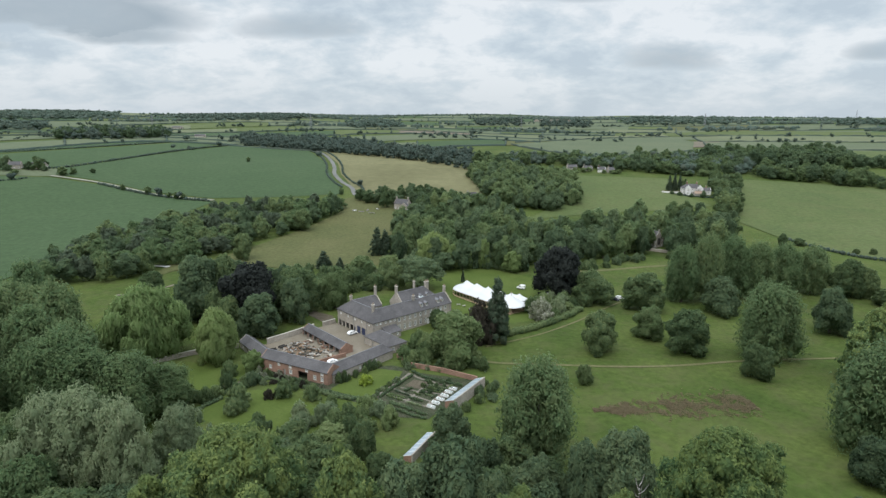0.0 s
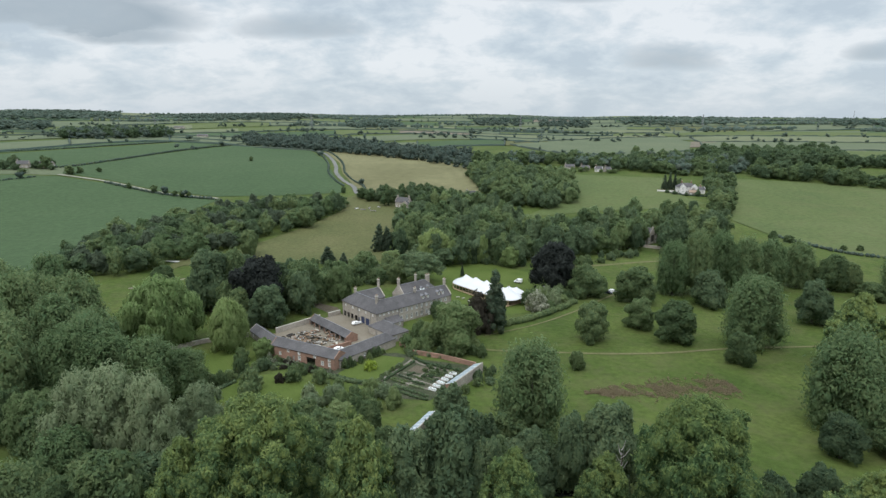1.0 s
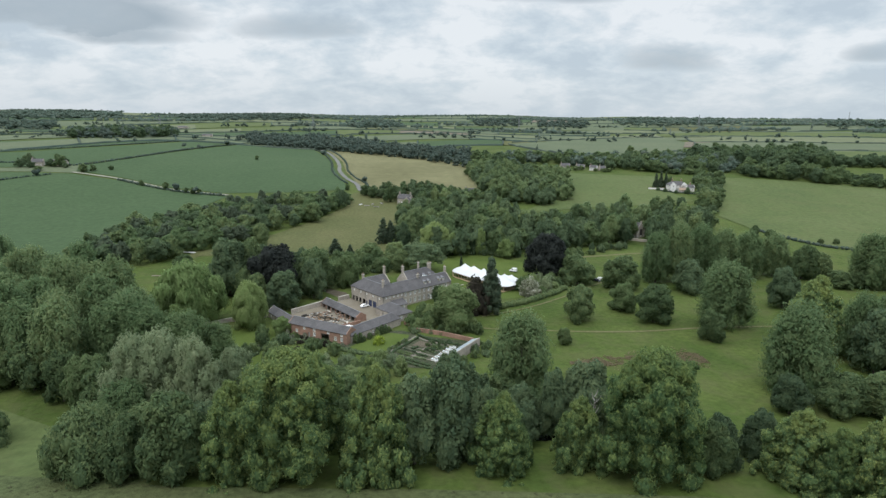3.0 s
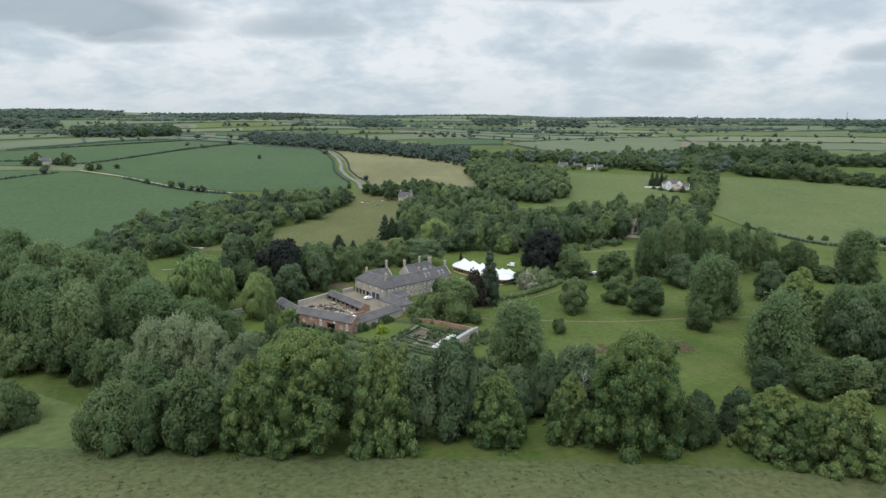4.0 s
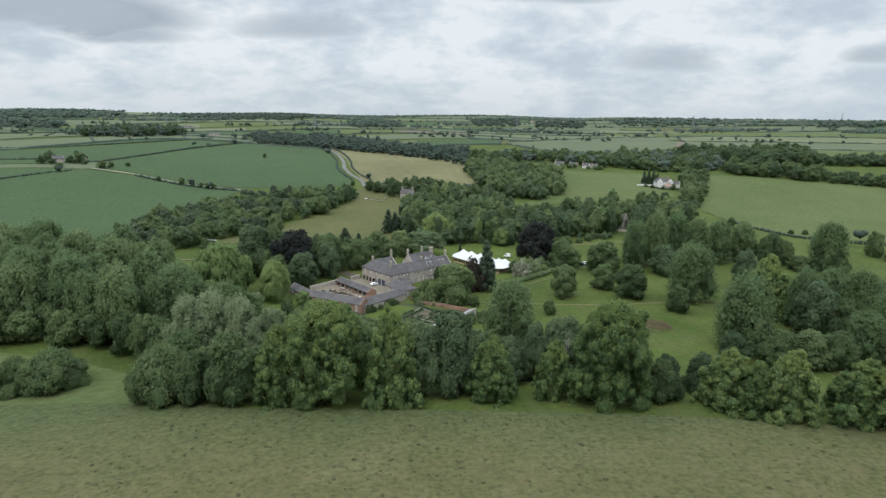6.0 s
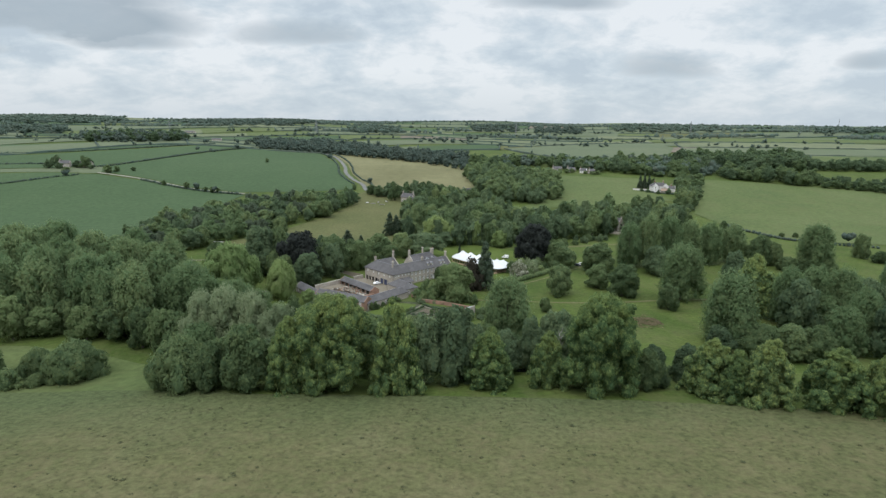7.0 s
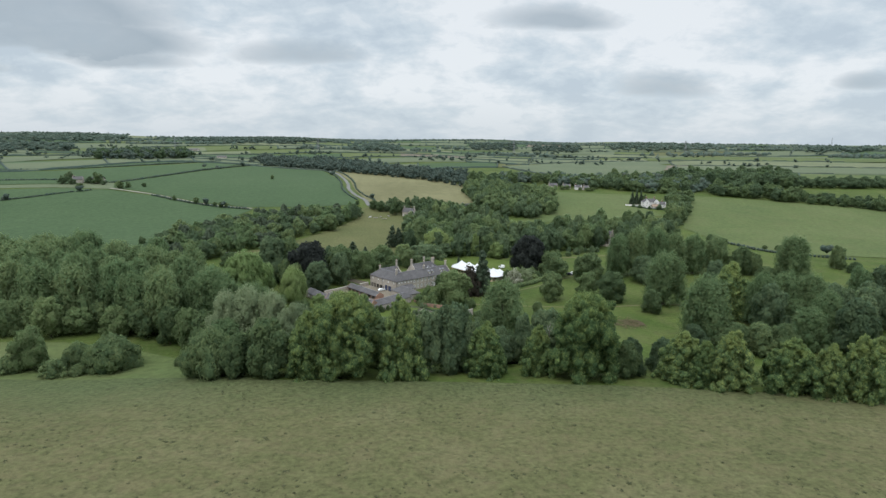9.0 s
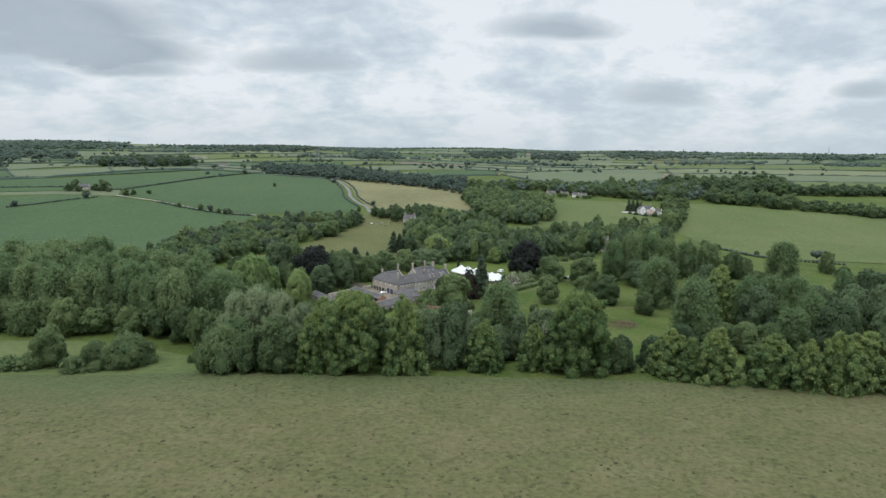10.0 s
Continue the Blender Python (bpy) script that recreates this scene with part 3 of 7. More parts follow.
FIELD_PALE_D = [
    (584.3, 1362.3), (703.9, 1411.7), (817.9, 1381.5), (971.1, 1294.8), (1160.5, 1196.1),
    (1043.8, 1073.7), (846.7, 1126.6), (691.4, 1165.6), (579.3, 1159.6), (512.2, 1154.7),
]
FIELD_PALE_E = [
    (502.1, 1119.7), (565.5, 1131.7), (674.7, 1137.1), (828.8, 1102.5), (1027.2, 1056.3),
    (890.9, 913.6), (712.6, 945.5), (641.4, 956.8), (505.7, 876.0), (408.5, 879.2),
]
FIELD_GREEN_F = [
    (646.5, 937.6), (698.9, 927.0), (874.3, 896.2), (767.8, 784.3), (613.8, 811.5),
    (579.9, 825.0),
]
LINE_LANE = [
    (-179.0, 952.9), (-152.9, 895.3), (-130.5, 819.6), (-114.7, 748.6), (-107.8, 701.7),
    (-93.0, 650.7), (-78.0, 615.9), (-70.7, 583.0), (-62.4, 565.5),
]
LINE_TRACK_PARK = [
    (18.5, 215.0), (29.9, 212.6), (50.7, 210.9), (71.4, 209.4), (92.9, 210.3),
    (118.3, 214.3), (152.5, 216.7), (208.4, 219.7),
]
LINE_TRACK_PARK2 = [
    (23.0, 229.7), (45.7, 242.6), (66.6, 259.8), (86.6, 280.3), (96.2, 289.3),
]
LINE_TRACK_CHURCH = [
    (83.2, 344.0), (107.9, 349.0), (139.9, 357.4), (170.5, 359.9),
]
LINE_TRACK_WEST = [
    (-387.9, 636.4), (-326.6, 616.4), (-253.6, 575.1), (-194.9, 553.6),
]
LINE_WHITE_PATH = [
    (-157.8, 299.1), (-146.2, 301.6), (-135.6, 317.8), (-153.0, 353.1), (-168.4, 356.3),
]
LINE_HEDGE_A = [
    (-618.2, 647.3), (-467.0, 678.9), (-407.6, 675.3), (-379.0, 746.4), (-346.0, 888.6),
    (-305.0, 1021.3),
]
LINE_HEDGE_B = [
    (-693.7, 729.5), (-537.7, 785.3), (-446.9, 884.4), (-384.0, 1037.3),
]
LINE_HEDGE_R = [
    (258.0, 426.6), (271.8, 390.7), (290.0, 369.6), (336.6, 347.6),
]
WOOD_BELT = [
    (-213.8, 354.5), (-223.1, 392.9), (-214.3, 435.8), (-188.4, 485.2), (-160.2, 510.4),
    (-79.2, 537.5), (-72.7, 511.6), (-92.9, 465.6), (-105.6, 436.5), (-122.6, 410.7),
    (-132.1, 392.6), (-151.1, 357.9), (-160.8, 335.4), (-182.7, 318.1), (-209.7, 309.5),
]
WOOD_NORTH_A = [
    (-341.1, 1145.7), (-207.7, 1149.7), (-34.5, 968.2), (61.0, 874.4), (49.6, 737.1),
    (-29.5, 825.8), (-169.4, 934.5), (-296.8, 994.7),
]
WOOD_NORTH_B = [
    (56.4, 804.8), (154.3, 831.8), (222.2, 825.6), (294.8, 813.2), (367.4, 831.6),
    (431.3, 829.9), (378.2, 708.8), (339.6, 693.5), (276.9, 705.8), (200.8, 743.8),
    (145.7, 784.2), (70.1, 751.1),
]
WOOD_NORTH_C = [
    (356.5, 789.1), (411.5, 752.7), (514.1, 741.0), (568.8, 813.2), (553.9, 873.8),
    (459.0, 842.4), (390.6, 857.6),
]
WOOD_EAST_ROW = [
    (367.8, 682.3), (406.6, 655.0), (449.0, 624.0), (473.0, 655.2), (425.2, 686.3),
    (387.2, 713.1),
]
WOOD_EAST_FAR_ROW = [
    (525.5, 745.3), (643.4, 742.0), (730.2, 718.0), (757.2, 749.1), (669.2, 776.7),
    (546.9, 774.5),
]
WOOD_EAST_NEAR_ROW = [
    (458.1, 621.6), (492.7, 601.8), (523.1, 580.3), (593.4, 545.4), (614.2, 568.8),
    (546.0, 611.1), (477.1, 652.6),
]
WOOD_COPSE = [
    (47.0, 697.0), (92.1, 706.7), (155.3, 653.0), (136.2, 549.1), (105.0, 518.6),
    (65.7, 536.4), (49.7, 600.4),
]
WOOD_CENTRE = [
    (-25.9, 433.3), (-6.6, 512.8), (49.6, 524.8), (75.9, 443.9), (101.4, 426.2),
    (131.8, 463.6), (195.3, 479.3), (227.1, 459.2), (220.3, 419.1), (161.4, 382.7),
    (128.1, 382.2), (99.2, 369.6), (78.5, 339.7), (54.4, 331.8), (36.3, 341.6),
    (3.7, 344.5), (-18.4, 361.6),
]
WOOD_LANE_SIDE = [
    (-66.6, 566.8), (-7.5, 583.9), (46.0, 540.2), (5.4, 517.7), (-11.9, 539.0),
    (-59.9, 543.0),
]
WOOD_BEHIND = [
    (-66.0, 325.0), (-43.1, 326.7), (-22.0, 337.1), (-20.5, 313.3), (-34.3, 302.7),
    (-42.4, 298.4), (-51.2, 283.3),
]
WOOD_WHITEHOUSE = [
    (309.7, 659.2), (328.3, 648.9), (291.8, 560.7), (254.9, 488.2), (238.8, 483.8),
    (258.8, 544.3),
]
WOOD_FAR_A = [
    (-1949.4, 2675.1), (-2085.1, 3657.4), (-1888.6, 3846.4), (-1268.7, 2557.6), (-1171.1, 2048.8),
    (-1291.4, 1768.5),
]
WOOD_FAR_B = [
    (-1207.3, 1613.0), (-1043.9, 1717.4), (-938.9, 1570.4), (-902.6, 1440.1), (-981.1, 1307.3),
]
WOOD_FAR_C = [
    (815.6, 2621.0), (1591.7, 4139.5), (1152.7, 2369.5), (959.2, 1968.6), (803.9, 2085.2),
    (720.5, 2278.6),
]
WOOD_FAR_D = [
    (1274.8, 1920.3), (1964.6, 2532.3), (1313.0, 1689.7), (1148.5, 1704.0),
]
WOOD_FAR_E = [
    (210.3, 2862.2), (428.5, 2928.8), (366.8, 2412.0), (198.2, 2396.5),
]
WOOD_FAR_F = [
    (493.6, 2725.6), (652.5, 2501.2), (548.3, 2135.4), (411.9, 2247.2),
]
WOOD_FAR_G = [
    (-258.9, 2028.3), (-161.4, 2579.8), (-95.2, 1837.2), (-198.4, 1632.6),
]
WOOD_FAR_H = [
    (-1397.2, 3393.6), (-902.6, 3593.4), (-463.1, 2578.7), (-544.0, 2162.5), (-805.8, 2089.9),
]
WOOD_HORIZON_FAR = [
    (-591.9, 997.9), (-519.9, 995.7), (-462.7, 1026.8), (-463.1, 1117.1), (-537.1, 1269.4),
    (-677.1, 1299.6), (-684.1, 1172.4),
]

field("field_crop_lower", FIELD_CROP_LOWER, CROP, 0.30, 30, "even blue-green growing cereal crop")
field("field_crop_upper", FIELD_CROP_UPPER, CROP, 0.35, 30, "even blue-green growing cereal crop on a rise")
field("field_strip_near", FIELD_STRIP_A, CROP, 0.45, 35, "dull green crop strip between hedges")
field("field_strip_far", FIELD_STRIP_B, CROP, 0.50, 35, "dull green crop strip between hedges")
field("field_margin", [(-672, 570), (-432, 628), (-386, 634), (-330, 616), (-388, 645), (-404, 680), (-448, 650), (-672, 590)], WHEAT, 0.28, 30, "dull green margin round the far farm")
field("field_stubble", FIELD_STUBBLE, STUBBLE, 0.40, 30, "straw-coloured cut field with swathe lines")
field("field_meadow", FIELD_MEADOW, DRY, 0.25, 20, "dry yellow-green meadow behind the house")
field("field_pasture_small", FIELD_PASTURE_A, PASTURE, 0.35, 25, "bright green pasture beside the white house")
field("field_pasture_large", FIELD_PASTURE_B, PASTURE, 0.35, 25, "wide light green pasture on a slope")
field("field_pale", FIELD_PALE_A, WHEAT, 1.5, 40, "dull pale green wheat behind the woods")
STRIPS = (FIELD_PALE_A, FIELD_PALE_B, FIELD_PALE_C, FIELD_PALE_D, FIELD_PALE_E, FIELD_GREEN_F)
field("field_pale", FIELD_PALE_B, PALE, 1.6, 50, "pale ripening barley beyond a hedge")
field("field_pale", FIELD_PALE_C, PASTURE, 1.7, 60, "long dull green field strip on a far rise")
field("field_pale", FIELD_PALE_D, PALE, 1.6, 50, "long pale barley strip between hedges")
field("field_pale", FIELD_PALE_E, WHEAT, 1.5, 45, "long dull pale wheat strip behind the woods")
field("field_green", FIELD_GREEN_F, PASTURE, 1.4, 40, "green field strip behind the woods")
south = [(-420, -300), (420, -300), (420, 52), (200, 62), (150, 66), (110, 74), (60, 82), (0, 86), (-60, 88), (-110, 100), (-160, 104), (-250, 100), (-420, 100)]
field("field_glade", [(-235, 92), (-60, 84), (-84, 108), (-104, 124), (-135, 140), (-165, 146), (-235, 146)], PASTURE, 0.2, 10, "short pale green grass before the thicket")
field("field_rough", south, ROUGH, 0.4, 14, "rough tussocky grazing with faded seed heads")
ribbon("lane", LINE_LANE, 4.6, ASPHALT, 0.55, "pale grey country lane climbing between fields", "road")
ribbon("park_track", LINE_TRACK_PARK, 1.5, TRACK, 0.14, "worn farm track across the park", "track")
ribbon("lower_park_track", LINE_TRACK_PARK2, 0.9, TRACK, 0.15, "faint worn track along the hedge", "track")
ribbon("church_track", LINE_TRACK_CHURCH, 3.0, TRACK, 0.14, "pale worn track towards the church", "track")
ribbon("field_track", LINE_TRACK_WEST, 4.2, LANE_DIRT, 0.7, "grassy pale track between crop fields", "track")
ribbon("white_path", LINE_WHITE_PATH[3:], 2.6, CHALK, 0.5, "pale gravel drive in the meadow", "path")
ribbon("white_drive", LINE_WHITE_PATH[:3], 1.6, GRAVEL, 0.25, "pale gravel drive behind the willow", "path")
ribbon("stream", [(23, 118.4), (27, 117.2), (31, 116.6), (36, 117.4)], 4.0, WATER, 0.2, "dark still stream between the lime trees", "water")


# ---- trees ----
def unit_ball(cuts):
    bm = bmesh.new()
    bmesh.ops.create_icosphere(bm, subdivisions=cuts, radius=1)
    v = np.array([q.co[:] for q in bm.verts])
    f = np.array([[q.index for q in g.verts] for g in bm.faces])
    bm.free()
    return v, f


BALL_V, BALL_F = unit_ball(2)
SMALL_V, SMALL_F = unit_ball(1)


def unit(a):
    return a / np.maximum(np.linalg.norm(a, axis=-1, keepdims=True), 1e-9)


def foliage(rng, c, r, n, leaf, droop=0.0, slim=0.55, core=0.84, flat=1.0, fine=True, middle=None, ragged=0.34, shell=0.84, own=0.75):
    """Leaf clumps over a heap of lumps (centres c, radii r): vertices, triangles and quads, normals."""
    c, r = np.asarray(c, float), np.asarray(r, float)
    k = len(c)
    middle = c.mean(0) if middle is None else np.asarray(middle, float)
    bv, bf = (BALL_V, BALL_F) if fine else (SMALL_V, SMALL_F)
    cv = (c[:, None] + bv[None] * (r * core)[:, None, None] * np.array([1, 1, flat]) * rng.uniform(0.85, 1.16, (k, len(bv), 1))).reshape(-1, 3)
    cf = (bf[None] + (np.arange(k) * len(bv))[:, None, None]).reshape(-1, 3)
    cn = np.broadcast_to(bv, (k, len(bv), 3)).reshape(-1, 3)
    if n == 0:
        return cv, cf, np.zeros((0, 4), int), cn
    m = int(n * 1.8)
    pick = rng.choice(k, m, p=r**2 / (r**2).sum())
    d = unit(rng.normal(size=(m, 3)))
    d[:, 2] = np.where((d[:, 2] < -0.35) & (rng.random(m) < 0.6), -d[:, 2], d[:, 2])
    pos = c[pick] + d * np.array([1, 1, flat]) * (r[pick] * (shell + (0.94 - shell + ragged) * rng.random(m) ** 1.5))[:, None]
    inside = np.zeros(m, bool)
    for j in range(k):
        inside |= (np.linalg.norm((pos - c[j]) / np.array([1, 1, flat]), axis=1) < (shell - 0.04) * r[j]) & (pick != j)
    pos, d = pos[~inside][:n], d[~inside][:n]
    n = len(pos)
    out = unit(d * own + unit(pos - middle) * (1.35 - own))
    fn = unit(out + rng.normal(size=(n, 3)) * 0.5)
    t = rng.normal(size=(n, 3)) + np.array([0, 0, -1.0]) * droop * 3
    t = unit(t - fn * (t * fn).sum(1, keepdims=True))
    b = np.cross(fn, t)
    size = leaf * rng.uniform(0.65, 1.45, n)[:, None]
    tip = rng.uniform(-0.15, 0.15, (n, 1)) * size
    half = b * size * slim / 2
    q = np.stack([pos - t * size / 2 + half, pos - t * (size / 2 + tip) - half, pos + t * size / 2 + tip * b], 1).reshape(-1, 3)
    qn = np.repeat(unit(out * 0.68 + fn * 0.6), 3, 0)
    qf = np.r_[cf, np.arange(3 * n).reshape(-1, 3) + len(cv)]
    return np.r_[cv, q], qf, np.zeros((0, 4), int), np.r_[cn, qn]


def leaf_mesh(name, data, material):
    v, tri, quad, nrm = data
    me = bpy.data.meshes.new(name)
    me.vertices.add(len(v))
    me.vertices.foreach_set("co", v.astype(np.float32).ravel())
    sizes = np.r_[np.full(len(tri), 3), np.full(len(quad), 4)]
    loops = np.r_[tri.ravel(), quad.ravel()]
    me.loops.add(len(loops))
    me.loops.foreach_set("vertex_index", loops.astype(np.int32))
    me.polygons.add(len(sizes))
    me.polygons.foreach_set("loop_start", np.r_[0, np.cumsum(sizes)[:-1]].astype(np.int32))
    me.update(calc_edges=True)
    me.validate()
    me.polygons.foreach_set("use_smooth", np.ones(len(sizes), bool))
    me.normals_split_custom_set_from_vertices(nrm.astype(np.float32))
    me.materials.append(material)
    return me


def shape_lumps(rng, h, r, outline, n, lump, foot=0.06):
    """Lumps over a turned outline: pairs of (share of the height, share of the radius)."""
    at, wide = np.array(outline).T
    c, s = [], []
    z = rng.uniform(foot, 0.97, n * 4)
    keep = rng.random(n * 4) < np.interp(z, at, wide) * 0.9 + 0.12
    z = np.sort(z[keep][:n])
    turn = np.arange(len(z)) * 2.399963 + rng.uniform(-0.5, 0.5, len(z))
    side = 1 + 0.2 * np.sin(turn * 2 + rng.uniform(0, 6)) + 0.14 * np.sin(turn * 3 + rng.uniform(0, 6))
    size = lump * rng.uniform(0.5, 1.45, len(z)) * (0.6 + 0.5 * np.interp(z, at, wide))
    rad = np.maximum(np.interp(z, at, wide) * r * side - size * 0.8, 0)
    c = np.stack([np.cos(turn) * rad, np.sin(turn) * rad, z * h], 1)
    c[:, 2] = np.clip(c[:, 2], size * (0.3 if foot < 0.03 else 0.7), h - size * 0.95)
    inner_z = np.linspace(max(0.25, foot + 0.15), 0.8, 5) if n > 12 else np.array([0.5])
    inner = np.stack([inner_z * 0, inner_z * 0, inner_z * h], 1)
    return np.r_[c, inner], np.r_[size, np.interp(inner_z, at, wide) * r * 0.62]


def dome_lumps(rng, h, r, outline, boughs, each, foot=0.06):
    """A heap of a few large boughs, each a dome of its own with smaller lumps over it."""
    at, wide = np.array(outline).T
    lean = rng.normal(0, 0.08, 2) * r
    c, s = [], []
    for k in range(boughs):
        u = foot + 0.1 + (0.86 - foot) * ((k + rng.uniform(0.1, 0.9)) / boughs) ** 1.1
        big = r * rng.uniform(0.30, 0.46) * (0.65 + 0.4 * float(np.interp(u, at, wide)))
        a = k * 2.399963 + rng.uniform(-0.6, 0.6)
        o = max(float(np.interp(u, at, wide)) * r * rng.uniform(0.86, 1.1) - big * 0.9, 0)
        p = np.array((math.cos(a) * o + lean[0] * u, math.sin(a) * o + lean[1] * u, min(max(u * h, big * 0.55 + foot * h), h - big * 0.85)))
        c.append(p)
        s.append(big * 0.84)
        for _ in range(each):
            d = rng.normal(size=3) + unit(np.array((math.cos(a), math.sin(a), 0.9))) * 0.9
            q = big * rng.uniform(0.3, 0.52)
            c.append(p + unit(d) * (big * 0.95 - q * 0.5))
            s.append(q)
    for u in (0.3, 0.5, 0.68):
        c.append(np.array((lean[0] * u, lean[1] * u, u * h)))
        s.append(float(np.interp(u, at, wide)) * r * 0.6)
    return np.array(c), np.array(s)


def column_lumps(rng, h, r, stems, each):
    """Upright stems side by side, each a narrow plume with its own top."""
    c, s = [], []
    for k in range(stems):
        a = k * 2.399963 + rng.uniform(-0.4, 0.4)
        o = r * 0.74 * math.sqrt((k + 0.2) / stems)
        top = h * rng.uniform(0.92, 1.0) * (1 - 0.34 * (o / r) ** 2.2)
        low = h * rng.uniform(0.05, 0.16)
        for j in range(each):
            u = (j + rng.uniform(0.2, 0.8)) / each
            q = r * 0.27 * (0.62 + 0.6 * math.sin(math.pi * min(u * 0.8 + 0.16, 1.0)) ** 0.8) * rng.uniform(0.75, 1.2)
            z = low + (top - low) * u
            b = rng.uniform(0, 6.283)
            c.append((math.cos(a) * o * (1.1 - 0.3 * u * u) + math.cos(b) * q * 0.55, math.sin(a) * o * (1.1 - 0.3 * u * u) + math.sin(b) * q * 0.55, min(z, top - q * 1.2)))
            s.append(q)
    for u in (0.25, 0.45, 0.62):
        c.append((0, 0, u * h))
        s.append(r * 0.5)
    return np.array(c), np.array(s)


def pad_lumps(rng, h, r, outline, pads, lump, limbs, caves):
    """Pads of leaves in tiers over a crown with a fold between each two limbs, and caves in its skirt."""
    at, wide = np.array(outline).T
    phase, twist = rng.uniform(0, 6.283), rng.uniform(-0.8, 0.8)
    tops = rng.uniform(0.9, 1.0, limbs)
    tops[0] = 1.0
    c, s = [], []
    for k in range(pads):
        u = 0.03 + 0.95 * ((k + rng.random()) / pads) ** 1.1
        a = k * 2.399963 + rng.uniform(-0.5, 0.5)
        rib = math.cos(limbs * a + phase + twist * u)
        if u < caves and rib < 0.1:
            continue
        w = float(np.interp(u, at, wide))
        top = tops[int(((limbs * a + phase) / 6.283) % limbs)]
        out = w * r * (1 + 0.2 * rib) * rng.uniform(0.82, 1.1)
        q = lump * (0.6 + 0.5 * w) * rng.uniform(0.8, 1.25)
        x, y = math.cos(a), math.sin(a)
        o, z = max(out - q * 0.9, 0), max(min(u * h * (1 - (1 - top) * u), h - q), q * 0.7)
        c.append((x * o, y * o, z))
        s.append(q)
        for _ in range(3):
            b, p = a + rng.normal() * 0.9 * q / max(out, q), q * rng.uniform(0.42, 0.68)
            far = o + q * rng.uniform(0.2, 0.75)
            c.append((math.cos(b) * far, math.sin(b) * far, max(z + q * rng.uniform(-0.75, 0.55) - 0.25 * (far - o), p * 0.5)))
            s.append(p)
    for u in np.linspace(max(0.1, caves), 0.8, 7):
        w = float(np.interp(u, at, wide))
        c.append((0, 0, u * h))
        s.append(w * r * 0.62)
    return np.array(c), np.array(s)


def trunk_bm(h, r, limbs, rng, lean=0.0):
    """A tapered trunk with a flared foot and a few limbs."""
    bm = bmesh.new()

    def tube(points, radii, sides=7):
        rings = []
        for p, q in zip(points, radii):
            rings.append([bm.verts.new((p[0] + q * math.cos(a * 2 * math.pi / sides), p[1] + q * math.sin(a * 2 * math.pi / sides), p[2])) for a in range(sides)])
        for a, b in zip(rings, rings[1:]):
            for k in range(sides):
                bm.faces.new((a[k], a[(k + 1) % sides], b[(k + 1) % sides], b[k]))
        bm.faces.new(rings[-1])

    tube([(0, 0, -0.4), (0, 0, 0.4), (0.05 * r, 0, h * 0.25), (lean, 0.1 * r, h * 0.6)], [r * 1.6, r * 1.15, r, r * 0.45])
    for k in range(limbs):
        a, z = k * 2.4 + rng.uniform(0, 1), h * rng.uniform(0.2, 0.45)
        out = h * rng.uniform(0.14, 0.24)
        tube([(0, 0, z), (math.cos(a) * out * 0.5, math.sin(a) * out * 0.5, z + out * 0.5), (math.cos(a) * out, math.sin(a) * out, z + out * 1.3)], [r * 0.5, r * 0.35, r * 0.12], 5)
    return bm


DOME = [(0, 0.85), (0.1, 0.97), (0.3, 1.0), (0.55, 0.98), (0.78, 0.78), (0.92, 0.48), (1, 0.2)]
CONE = [(0, 1.0), (0.12, 1.05), (0.3, 0.98), (0.5, 0.86), (0.7, 0.67), (0.85, 0.46), (0.94, 0.28), (1, 0.1)]
BROAD = [(0, 0.9), (0.15, 1.0), (0.4, 1.06), (0.6, 1.06), (0.78, 0.94), (0.9, 0.72), (0.97, 0.48), (1, 0.3)]
TALL = [(0, 0.75), (0.15, 0.92), (0.4, 1.0), (0.65, 0.9), (0.85, 0.62), (1, 0.2)]
SPIRE = [(0, 0.95), (0.15, 0.95), (0.35, 0.82), (0.6, 0.6), (0.85, 0.34), (1, 0.05)]
